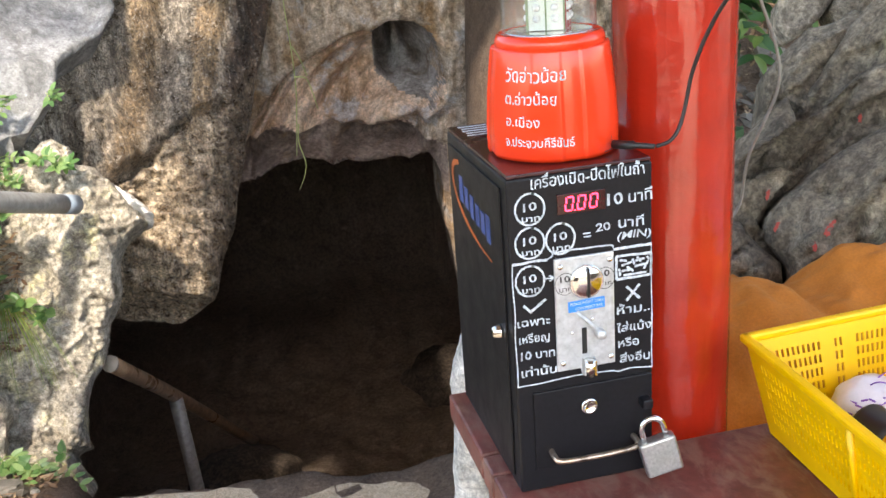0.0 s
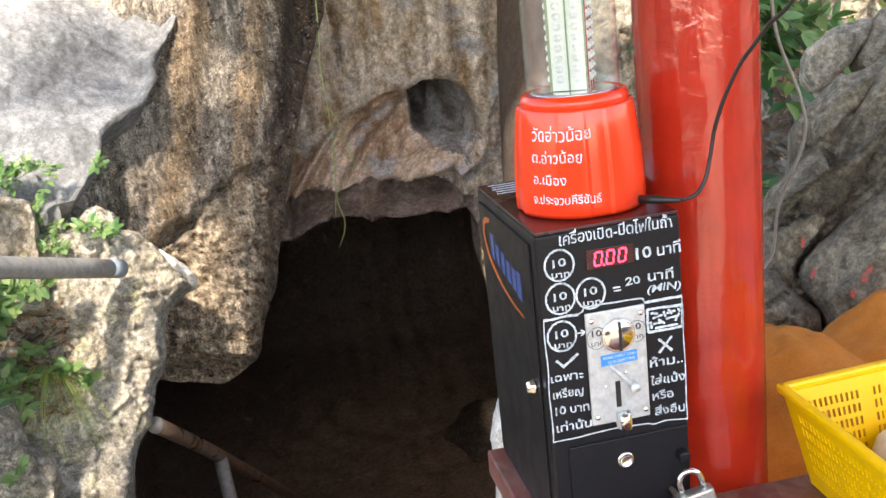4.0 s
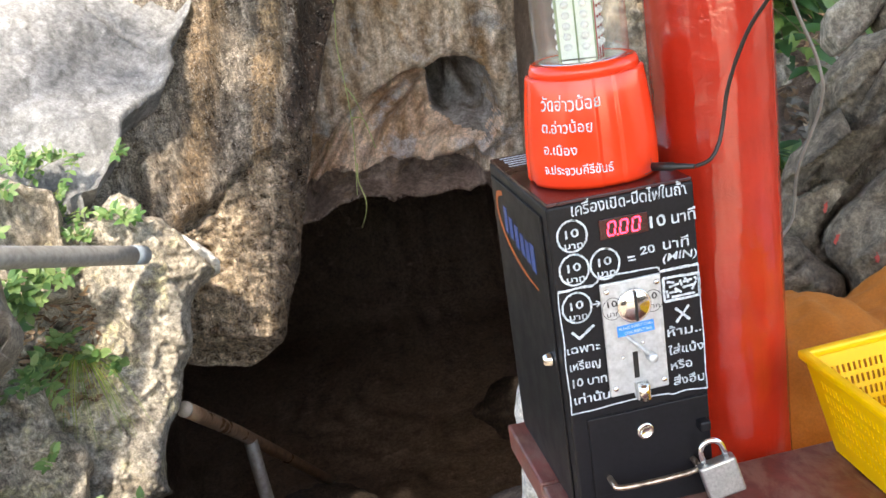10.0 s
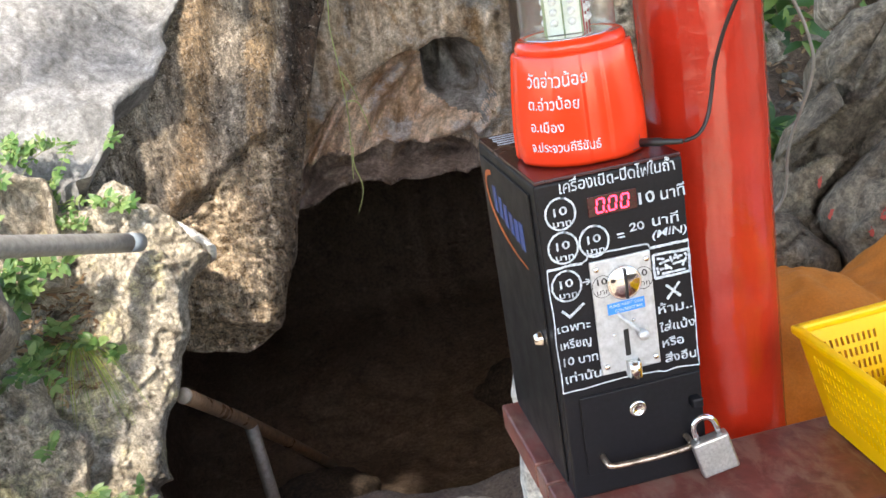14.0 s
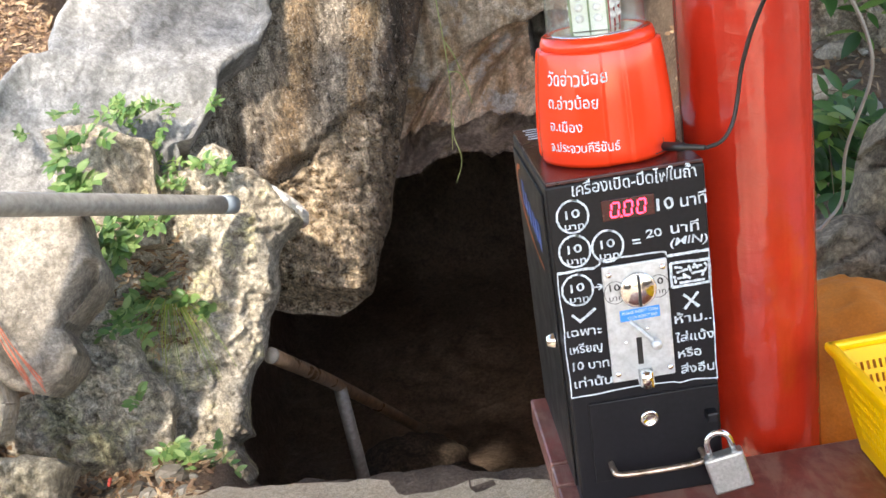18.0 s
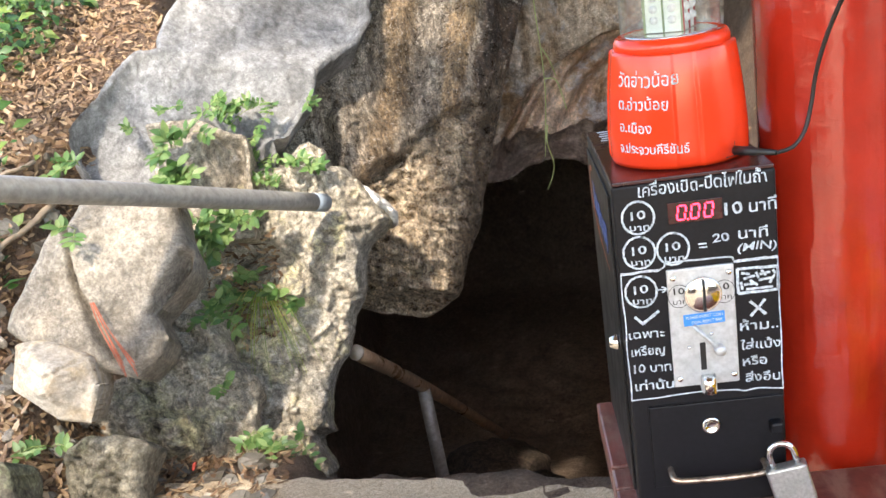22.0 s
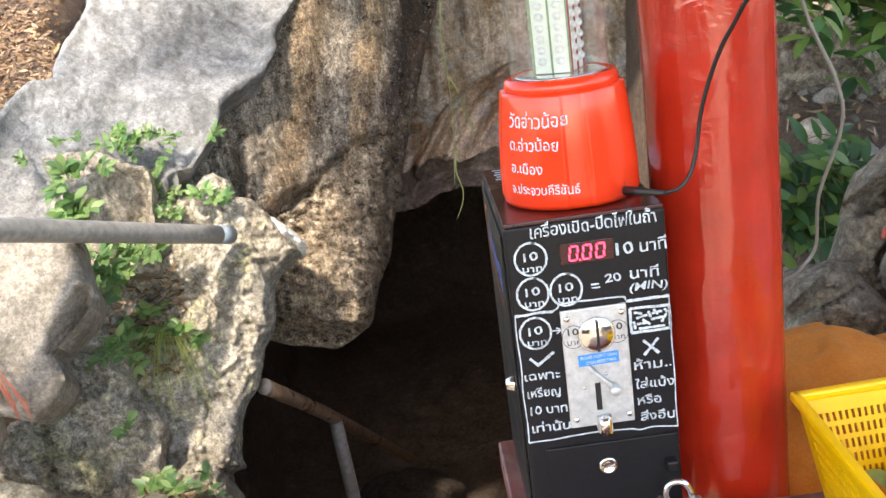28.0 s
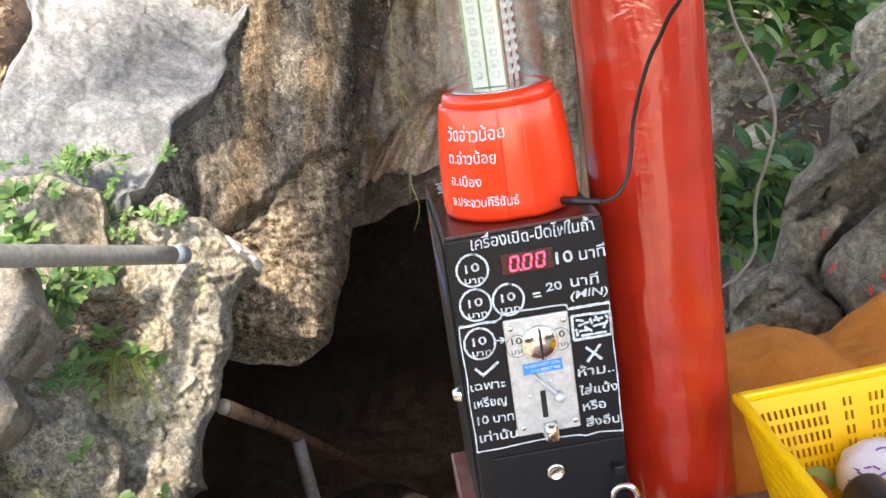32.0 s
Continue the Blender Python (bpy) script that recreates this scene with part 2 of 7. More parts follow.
def drape_mat():
    """Flowstone: bands of grey, ochre and dark brown running down a slant, over a pale wrinkled foot."""
    m, nt, b = material("flowstone", 0.6)
    v = coords(nt)
    sep = nt.nodes.new("ShaderNodeSeparateXYZ")
    nt.links.new(v, sep.inputs[0])
    sway = noise_tex(nt, coords(nt, (1.6, 1.6, 0.7)), 3.2, 7, 0.66, 0.4)
    mid, fine = noise_tex(nt, v, 24, 8, 0.74), noise_tex(nt, v, 130, 4, 0.75)
    thin = noise_tex(nt, coords(nt, (6.0, 6.0, 0.6)), 5.0, 7, 0.7, 0.4)

    def total(*terms):
        """Sum of (socket, factor) terms and a last number."""
        out = None
        for src, k in terms[:-1]:
            n1 = nt.nodes.new("ShaderNodeMath")
            n1.operation = "MULTIPLY_ADD"
            nt.links.new(src, n1.inputs[0])
            n1.inputs[1].default_value = k
            if out is None:
                n1.inputs[2].default_value = terms[-1]
            else:
                nt.links.new(out, n1.inputs[2])
            out = n1.outputs[0]
        return out

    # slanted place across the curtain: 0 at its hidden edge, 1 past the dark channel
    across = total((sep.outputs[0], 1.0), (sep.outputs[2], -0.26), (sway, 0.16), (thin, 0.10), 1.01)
    # from 0.735 on: dark brown rock with the recess's shade put into its colour
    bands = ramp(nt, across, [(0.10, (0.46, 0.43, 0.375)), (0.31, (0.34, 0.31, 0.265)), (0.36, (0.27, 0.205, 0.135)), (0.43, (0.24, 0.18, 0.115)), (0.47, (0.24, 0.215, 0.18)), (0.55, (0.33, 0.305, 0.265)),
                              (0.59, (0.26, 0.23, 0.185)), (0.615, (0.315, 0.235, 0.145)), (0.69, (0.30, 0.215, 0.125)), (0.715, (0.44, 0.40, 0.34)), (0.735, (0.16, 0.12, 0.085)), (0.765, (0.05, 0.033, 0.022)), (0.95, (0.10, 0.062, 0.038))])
    foot = ramp(nt, mid, [(0.40, (0.30, 0.23, 0.155)), (0.5, (0.49, 0.405, 0.295)), (0.60, (0.70, 0.61, 0.475))])
    low = ramp(nt, total((sep.outputs[2], 1.0), (sep.outputs[0], -0.62), (sway, 0.5), -0.40 - 0.62 * 0.4 - 0.15 - 0.22), [(0.0, 1.0), (0.10, 0.0)])
    low = mix(nt, low, ramp(nt, across, [(0.70, (1, 1, 1)), (0.80, (0.25, 0.25, 0.25))]), 1.0, "MULTIPLY")
    wet = ramp(nt, noise_tex(nt, coords(nt, (2.6, 2.6, 0.5)), 6.0, 9, 0.75, 0.8), [(0.50, (1, 1, 1)), (0.58, (0.34, 0.29, 0.24))])
    col = mix(nt, mix(nt, bands, wet, 0.6, "MULTIPLY"), foot, low)
    crumbs = ramp(nt, noise_tex(nt, coords(nt, (1, 1, 0.8)), 7.0, 8, 0.72, 0.3), [(0.62, 0.0), (0.68, 0.7)])
    col = mix(nt, col, (0.52, 0.42, 0.30), crumbs)
    col = mix(nt, col, ramp(nt, thin, [(0.41, (0.55, 0.53, 0.50)), (0.5, (1, 1, 1)), (0.59, (1.4, 1.38, 1.34))]), 0.85, "MULTIPLY")
    col = mix(nt, col, ramp(nt, mid, [(0.41, (0.55, 0.53, 0.50)), (0.5, (1, 1, 1)), (0.59, (1.45, 1.44, 1.42))]), 0.75, "MULTIPLY")
    col = mix(nt, col, ramp(nt, fine, [(0.40, (0.45, 0.43, 0.40)), (0.5, (1, 1, 1)), (0.60, (1.6, 1.6, 1.6))]), 0.85, "MULTIPLY")
    hairs = noise_tex(nt, coords(nt, (16.0, 16.0, 1.3)), 5.0, 6, 0.75, 0.3)
    col = mix(nt, col, ramp(nt, hairs, [(0.42, (0.45, 0.41, 0.37)), (0.5, (1, 1, 1)), (0.58, (1.5, 1.48, 1.45))]), 0.7, "MULTIPLY")
    speck = noise_tex(nt, v, 78, 3, 0.7)
    col = mix(nt, col, (0.80, 0.76, 0.69), ramp(nt, speck, [(0.60, 0.0), (0.645, 0.62)]))
    col = mix(nt, col, (0.035, 0.026, 0.020), ramp(nt, speck, [(0.355, 0.75), (0.40, 0.0)]))
    col = mix(nt, col, (0.70, 0.66, 0.63), 1.0, "MULTIPLY")
    nt.links.new(col, b.inputs["Base Color"])
    nt.links.new(ramp(nt, mid, [(0.40, 0.22), (0.60, 0.55)]), b.inputs["Roughness"])
    gour = nt.nodes.new("ShaderNodeTexNoise")
    gour.noise_type = "RIDGED_MULTIFRACTAL"
    gour.inputs["Scale"].default_value, gour.inputs["Detail"].default_value = 20, 5
    nt.links.new(coords(nt, (1.0, 1.0, 2.2)), gour.inputs["Vector"])
    lines = bump(nt, b, gour.outputs[0], 0.8, 0.009)
    grit = bump(nt, b, mix(nt, fine, speck, 0.6), 1.0, 0.011, lines)
    bump(nt, b, mid, 1.0, 0.014, grit)
    return m


M_DRAPE = drape_mat()
M_ARCH = stone_mat("stained_cave_wall", (0.19, 0.12, 0.07), (0.375, 0.285, 0.205), (0.58, 0.495, 0.405), 3.2, (3.4, 1, 0.45), mottle=0.32, grain=0.20, pits=0.45, cracks=0.2, flecks=0.3, lichen=(0.27, 0.26, 0.255), lichen_at=0.545,
                   stain=(0.26, 0.145, 0.06), stain_at=0.54, relief=0.006)
M_HOLLOW = stone_mat("pale_pink_hollow", (0.33, 0.20, 0.115), (0.62, 0.45, 0.325), (0.78, 0.645, 0.535), 3.4, (1.8, 1, 1.1), mottle=0.24, grain=0.18, pits=0.25, cracks=0.15, flecks=0.15, lichen=(0.40, 0.385, 0.39), lichen_at=0.56,
                     stain=(0.56, 0.37, 0.22), stain_at=0.57, rough=0.75, relief=0.004)
# purple-brown rock, darkened with the shade of a downward face
M_LIP = stone_mat("shaded_purple_brown_lip", (0.15, 0.11, 0.09), (0.245, 0.185, 0.155), (0.37, 0.295, 0.245), 4.0, (1.4, 1, 0.8), mottle=0.24, grain=0.16, pits=0.4, cracks=0.25, flecks=0.2, stain=(0.30, 0.20, 0.12), stain_at=0.57, relief=0.008)
M_CHIP = stone_mat("fresh_white_break", (0.66, 0.62, 0.54), (0.82, 0.80, 0.75), (0.88, 0.87, 0.84), 8.0, mottle=0.12, grain=0.10, pits=0.1, cracks=0.3, stain=(0.60, 0.52, 0.40), stain_at=0.60, relief=0.005)
M_CAPTAN = plain("tan_painted_cap", (0.50, 0.42, 0.33), 0.5, grain=60, vary=0.2)
M_LEDGE = stone_mat("crumbly_limestone", (0.21, 0.185, 0.145), (0.36, 0.318, 0.25), (0.50, 0.45, 0.365), 5.0, mottle=0.34, grain=0.28, pits=0.6, cracks=0.5, flecks=0.3, lichen=(0.36, 0.335, 0.20), lichen_at=0.56, relief=0.011)
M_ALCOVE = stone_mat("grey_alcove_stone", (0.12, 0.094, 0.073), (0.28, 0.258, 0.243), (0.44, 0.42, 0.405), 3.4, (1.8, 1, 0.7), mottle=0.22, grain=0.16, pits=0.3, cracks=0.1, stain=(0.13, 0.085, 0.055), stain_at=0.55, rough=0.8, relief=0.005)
M_BRANCH = plain("pale_dead_wood", (0.33, 0.25, 0.175), 0.8, grain=60, vary=0.3, relief=0.001)
M_LOW = stone_mat("greenish_brown_stone", (0.105, 0.092, 0.066), (0.165, 0.147, 0.108), (0.25, 0.222, 0.168), 5.0, mottle=0.28, grain=0.26, pits=0.4, cracks=0.4, flecks=0.2, lichen=(0.17, 0.175, 0.105), lichen_at=0.55, relief=0.009)
# near-black tones stand in for the unlit depth of the cave
M_CAVE = rock_mat("cave_wall_with_shade", (0.042, 0.033, 0.027), (0.024, 0.019, 0.015), (0.062, 0.051, 0.043), 2.0, relief=0.02)
M_LICHEN = stone_mat("lichen_limestone", (0.26, 0.222, 0.170), (0.375, 0.335, 0.27), (0.49, 0.445, 0.37), 3.0, mottle=0.30, grain=0.26, pits=0.6, cracks=0.6, flecks=0.3, lichen=(0.44, 0.395, 0.225), lichen_at=0.55,
                     stain=(0.30, 0.255, 0.20), stain_at=0.57, relief=0.010)
M_GREY = stone_mat("grey_boulder", (0.19, 0.165, 0.133), (0.25, 0.22, 0.18), (0.305, 0.272, 0.226), 2.4, mottle=0.13, grain=0.20, pits=0.35, cracks=0.55, flecks=0.25, stain=(0.31, 0.26, 0.195), stain_at=0.57, relief=0.007)
M_BROWN = stone_mat("brown_grey_limestone", (0.20, 0.168, 0.128), (0.305, 0.262, 0.205), (0.43, 0.378, 0.30), 4.0, mottle=0.30, grain=0.26, pits=0.5, cracks=0.5, flecks=0.3, stain=(0.33, 0.25, 0.16), stain_at=0.58, relief=0.010)
M_TAN = stone_mat("cream_stone", (0.33, 0.255, 0.165), (0.44, 0.38, 0.305), (0.54, 0.49, 0.42), 6.0, mottle=0.14, grain=0.12, pits=0.2, cracks=0.4, stain=(0.52, 0.39, 0.22), stain_at=0.59, relief=0.005)
M_RIGHT = stone_mat("dark_limestone", (0.078, 0.062, 0.044), (0.130, 0.107, 0.078), (0.235, 0.20, 0.150), 5.0, (1, 1, 1), mottle=0.22, grain=0.26, pits=0.3, cracks=0.3, flecks=0.45, lichen=(0.19, 0.17, 0.115), lichen_at=0.56,
                    relief=0.005)
M_CEMENT = rock_mat("worn_cement", (0.68, 0.55, 0.385), (0.48, 0.37, 0.25), (0.76, 0.64, 0.48), 9.0, relief=0.006, crack=0.15)
M_DIRT = rock_mat("brown_cave_earth", (0.30, 0.215, 0.155), (0.17, 0.115, 0.08), (0.40, 0.31, 0.235), 5.0, relief=0.02, crack=0.0)
# browns lowered so the boulders carry the cave's shade in their colour
M_DIMSTONE = stone_mat("dim_cave_stone", (0.045, 0.032, 0.023), (0.075, 0.055, 0.041), (0.11, 0.083, 0.062), 4.0, mottle=0.3, grain=0.2)
M_SOIL = rock_mat("leafy_soil", (0.26, 0.175, 0.12), (0.14, 0.09, 0.06), (0.38, 0.275, 0.20), 14.0, relief=0.02, crack=0.0)
M_PALE = stone_mat("white_limestone", (0.46, 0.43, 0.37), (0.62, 0.59, 0.53), (0.74, 0.72, 0.67), 7.0, mottle=0.2, grain=0.16, pits=0.3, cracks=0.3, relief=0.007)
M_BLACK = plain("black_steel_paint", (0.0085, 0.0085, 0.0105), 0.40, grain=220, vary=0.3, relief=0.0002, spec=0.22)
M_LID = plain("maroon_lid_paint", (0.035, 0.008, 0.009), 0.25, grain=90, vary=0.3)
M_CHALK = plain("white_paint_pen", (0.56, 0.625, 0.67), 0.7, grain=420, vary=0.5)
M_STEEL = plain("galvanised_plate", (0.55, 0.57, 0.58), 0.42, 0.55, grain=130, vary=0.25, relief=0.0002)
M_CHROME = plain("chrome", (0.78, 0.78, 0.76), 0.12, 1.0, grain=200, vary=0.1)
M_RUSTY = plain("rusty_chrome", (0.58, 0.46, 0.36), 0.3, 0.9, grain=70, vary=0.75)
M_PADLOCK = plain("brushed_steel", (0.50, 0.51, 0.50), 0.38, 0.9, grain=300, vary=0.25)
M_DARK = plain("dark_slot", (0.006, 0.006, 0.007), 0.5, grain=50)
M_BLUE = plain("blue_sticker", (0.02, 0.22, 0.62), 0.4, grain=60, vary=0.1)
M_CORE = plain("pale_light_strip", (0.74, 0.79, 0.71), 0.25, grain=200, vary=0.1)
M_BOARD = plain("green_circuit_board", (0.22, 0.31, 0.16), 0.4, grain=120, vary=0.3)
M_REDSTRIP = plain("red_strip", (0.35, 0.03, 0.03), 0.35, grain=120, vary=0.3)
M_LENS = plain("clear_lamp_lens", (0.78, 0.80, 0.77), 0.08, grain=300, vary=0.3, spec=1.0)
M_BRASS = plain("yellow_reflecting_brass", (0.75, 0.50, 0.10), 0.25, 1.0, grain=80)
M_GLOW_OFF = plain("dark_red_window", (0.035, 0.003, 0.005), 0.12, grain=40)
M_BEACON = plain("orange_red_plastic", (0.80, 0.045, 0.012), 0.16, grain=35, vary=0.06)
M_POLE = plain("red_gloss_paint", (0.41, 0.023, 0.010), 0.16, grain=16, vary=0.16, spec=0.9)
nt = M_POLE.node_tree
lumps = noise_tex(nt, coords(nt, (1, 1, 0.4)), 14, 3, 0.5, 0.4)
wrinkle = noise_tex(nt, coords(nt, (1, 1, 1.6)), 26, 3, 0.5, 0.8)
b = nt.nodes["Principled BSDF"]
crinkle = noise_tex(nt, coords(nt, (1, 1, 0.8)), 75, 4, 0.55, 0.5)
runs = noise_tex(nt, coords(nt, (2.2, 2.2, 0.10)), 12, 3, 0.5, 0.2)
bump(nt, b, crinkle, 0.6, 0.0007, bump(nt, b, wrinkle, 0.8, 0.0014, bump(nt, b, runs, 0.8, 0.004, bump(nt, b, lumps, 1.0, 0.006))))
M_TABLE = plain("dark_red_painted_wood", (0.175, 0.050, 0.040), 0.36, grain=26, vary=0.5, relief=0.0012)
nt, b = M_TABLE.node_tree, M_TABLE.node_tree.nodes["Principled BSDF"]
worn = ramp(nt, noise_tex(nt, coords(nt, (1, 0.5, 1)), 34, 7, 0.7, 0.5), [(0.46, 0.0), (0.62, 0.75)])
nt.links.new(mix(nt, b.inputs["Base Color"].links[0].from_socket, (0.21, 0.125, 0.10), worn), b.inputs["Base Color"])
M_YELLOW = plain("yellow_plastic", (0.86, 0.49, 0.004), 0.36, grain=40, vary=0.08)
M_ORANGE = plain("orange_cloth", (0.43, 0.135, 0.010), 0.95, grain=300, vary=0.18, relief=0.001)
M_CABLE = plain("black_rubber", (0.012, 0.012, 0.012), 0.45, grain=60)
M_HOSE = plain("grey_plastic_hose", (0.19, 0.18, 0.16), 0.5, grain=60)
M_PIPE = plain("galvanised_pipe", (0.36, 0.345, 0.315), 0.5, 0.3, grain=45, vary=0.3, relief=0.0006)
M_CAPBLUE = plain("bluish_grey_paint", (0.30, 0.35, 0.39), 0.5, 0.2, grain=60, vary=0.2)
M_RUSTPIPE = plain("rusted_pipe", (0.43, 0.27, 0.16), 0.30, 0.2, grain=40, vary=0.45, relief=0.001)
M_BARK = plain("brown_stem", (0.13, 0.085, 0.05), 0.8, grain=60, vary=0.3)
M_STEM = plain("green_stem", (0.26, 0.33, 0.10), 0.6, grain=60, vary=0.2)
M_VINE = plain("yellow_green_vine", (0.44, 0.52, 0.20), 0.55, grain=60, vary=0.2)
M_ROOF = plain("roof_board", (0.30, 0.24, 0.19), 0.8, grain=20)
M_REDTAG = plain("red_paint_mark", (0.36, 0.05, 0.035), 0.7, grain=80)
M_INK = plain("purple_ink", (0.22, 0.10, 0.42), 0.6, grain=80)
M_LOGO_B = plain("faded_blue_print", (0.035, 0.07, 0.22), 0.4, grain=90, vary=0.3)
M_LOGO_O = plain("orange_print", (0.42, 0.085, 0.015), 0.4, grain=90, vary=0.3)

m, nt, b = material("red_led", 0.4)
b.inputs["Base Color"].default_value = (0.9, 0.02, 0.05, 1)
b.inputs["Emission Color"].default_value = (1.0, 0.03, 0.08, 1)
b.inputs["Emission Strength"].default_value = 1.6
M_LED = m
m, nt, b = material("clear_plastic", 0.04)
gl, tp, fn, ms = (nt.nodes.new("ShaderNode" + k) for k in ("BsdfGlossy", "BsdfTransparent", "LayerWeight", "MixShader"))
gl.inputs["Roughness"].default_value, tp.inputs[0].default_value, fn.inputs[0].default_value = 0.06, (0.95, 0.96, 0.95, 1), 0.35
nt.links.new(ramp(nt, fn.outputs["Facing"], [(0.0, 0.10), (0.5, 0.22), (0.85, 0.55), (1.0, 0.9)]), ms.inputs[0])
nt.links.new(tp.outputs[0], ms.inputs[1])
nt.links.new(gl.outputs[0], ms.inputs[2])
b.inputs["Base Color"].default_value, b.inputs["Roughness"].default_value = (0.62, 0.64, 0.61, 1), 0.15
milk = nt.nodes.new("ShaderNodeMixShader")
milk.inputs[0].default_value = 0.06
nt.links.new(ms.outputs[0], milk.inputs[1])
nt.links.new(b.outputs[0], milk.inputs[2])
nt.links.new(milk.outputs[0], nt.nodes["Material Output"].inputs[0])
M_CLEAR = m
m, nt, b = material("thin_plastic_film", 0.12)
b.inputs["Base Color"].default_value = (0.95, 0.95, 0.97, 1)
b.inputs["Alpha"].default_value = 0.16
M_FILM = m


def leaf_mat(name, a, b2, c):
    m, nt, b = material(name, 0.42)
    oi = nt.nodes.new("ShaderNodeObjectInfo")
    ge = nt.nodes.new("ShaderNodeNewGeometry")
    add = nt.nodes.new("ShaderNodeMath")
    add.operation = "ADD"
    nt.links.new(oi.outputs["Random"], add.inputs[0])
    nt.links.new(ge.outputs["Random Per Island"], add.inputs[1])
    fr = nt.nodes.new("ShaderNodeMath")
    fr.operation = "FRACT"
    nt.links.new(add.outputs[0], fr.inputs[0])
    col = ramp(nt, fr.outputs[0], [(0.1, a), (0.5, b2), (0.95, c)])
    v = coords(nt)
    col = mix(nt, col, (0.55, 0.6, 0.5), ramp(nt, noise_tex(nt, v, 90, 5), [(0.4, 0.5), (0.6, 0.0)]), "MULTIPLY")
    nt.links.new(col, b.inputs["Base Color"])
    b.inputs["Subsurface Weight"].default_value = 0.0
    tr = nt.nodes.new("ShaderNodeBsdfTranslucent")
    nt.links.new(col, tr.inputs[0])
    mx = nt.nodes.new("ShaderNodeMixShader")
    mx.inputs[0].default_value = 0.35
    nt.links.new(b.outputs[0], mx.inputs[1])
    nt.links.new(tr.outputs[0], mx.inputs[2])
    nt.links.new(mx.outputs[0], nt.nodes["Material Output"].inputs[0])
    return m


M_LEAF = leaf_mat("fresh_green_leaf", (0.075, 0.17, 0.045), (0.14, 0.255, 0.075), (0.27, 0.375, 0.14))
M_LEAF_DK = leaf_mat("deep_green_leaf", (0.022, 0.070, 0.020), (0.060, 0.155, 0.036), (0.20, 0.29, 0.06))
M_GRASS = leaf_mat("grass_blade", (0.16, 0.26, 0.05), (0.30, 0.38, 0.08), (0.48, 0.46, 0.14))
M_DRYLEAF = leaf_mat("dry_brown_leaf", (0.15, 0.085, 0.05), (0.33, 0.20, 0.115), (0.56, 0.39, 0.24))
M_PEBBLE = leaf_mat("small_stone", (0.15, 0.125, 0.10), (0.24, 0.21, 0.175), (0.38, 0.345, 0.295))


# ---- mesh helpers ----
def mesh_ob(name, verts, faces, mat, smooth=True, parent=None):
    me = bpy.data.meshes.new(name)
    me.from_pydata([tuple(map(float, p)) for p in verts], [], [tuple(map(int, f)) for f in faces])
    me.materials.append(mat)
    if smooth:
        me.polygons.foreach_set("use_smooth", [True] * len(me.polygons))
    ob = new(name, me)
    ob.parent = parent
    return ob


def part(name, bm, mat, parent=None, label="", smooth=False):
    me = bpy.data.meshes.new(name)
    bmesh.ops.recalc_face_normals(bm, faces=bm.faces)
    if smooth:
        for f in bm.faces:
            f.smooth = True
    bm.to_mesh(me)
    bm.free()
    me.materials.append(mat)
    ob = new(name, me)
    ob.parent = parent
    if label:
        ob["label"] = label
    return ob


def empty(name, at, label, category, group="", kind=""):
    e = new(name)
    e.empty_display_size = 0.02
    e.matrix_basis = at if isinstance(at, Matrix) else Matrix.Translation(at)
    return tagged(e, label, category, group, kind)


def bm_box(size, at=(0, 0, 0), bevel=0.0, seg=2, rot=None):
    bm = bmesh.new()
    bmesh.ops.create_cube(bm, size=1)
    bmesh.ops.scale(bm, vec=size, verts=bm.verts)
    if bevel:
        bmesh.ops.bevel(bm, geom=bm.edges[:], offset=bevel, segments=seg, affect="EDGES", profile=0.5)
    if rot:
        bmesh.ops.transform(bm, matrix=rot, verts=bm.verts)
    bmesh.ops.translate(bm, vec=at, verts=bm.verts)
    return bm


def bm_lathe(profile, n=32, squash=None):
    """Rings of (radius, z) turned round z; squash(angle) scales the radius."""
    bm = bmesh.new()
    rings = []
    for r, z in profile:
        rings.append([bm.verts.new((r * (squash(2 * math.pi * k / n) if squash else 1) * math.cos(2 * math.pi * k / n),
                                    r * (squash(2 * math.pi * k / n) if squash else 1) * math.sin(2 * math.pi * k / n), z)) for k in range(n)])
    for a, b2 in zip(rings, rings[1:]):
        for k in range(n):
            bm.faces.new((a[k], a[(k + 1) % n], b2[(k + 1) % n], b2[k]))
    bm.faces.new(rings[0])
    bm.faces.new(rings[-1])
    return bm


def bm_tube(points, radius, n=10, closed=False):
    """A round bar along points; radius may be a function of 0..1."""
    bm = bmesh.new()
    pts = [Vector(p) for p in points]
    rings = []
    up = Vector((0.13, 0.31, 0.94))
    for i, p in enumerate(pts):
        if closed:
            d = (pts[(i + 1) % len(pts)] - pts[i - 1]).normalized()
        else:
            d = (pts[min(i + 1, len(pts) - 1)] - pts[max(i - 1, 0)]).normalized()
        a = d.cross(up)
        if a.length < 0.05:
            a = d.cross(Vector((1, 0, 0)))
        a.normalize()
        c = d.cross(a)
        r = radius(i / max(1, len(pts) - 1)) if callable(radius) else radius
        rings.append([bm.verts.new(p + r * (math.cos(2 * math.pi * k / n) * a + math.sin(2 * math.pi * k / n) * c)) for k in range(n)])
    pairs = list(zip(rings, rings[1:])) + ([(rings[-1], rings[0])] if closed else [])
    for q, s in pairs:
        for k in range(n):
            bm.faces.new((q[k], q[(k + 1) % n], s[(k + 1) % n], s[k]))
    if not closed:
        bm.faces.new(rings[0])
        bm.faces.new(rings[-1])
    return bm


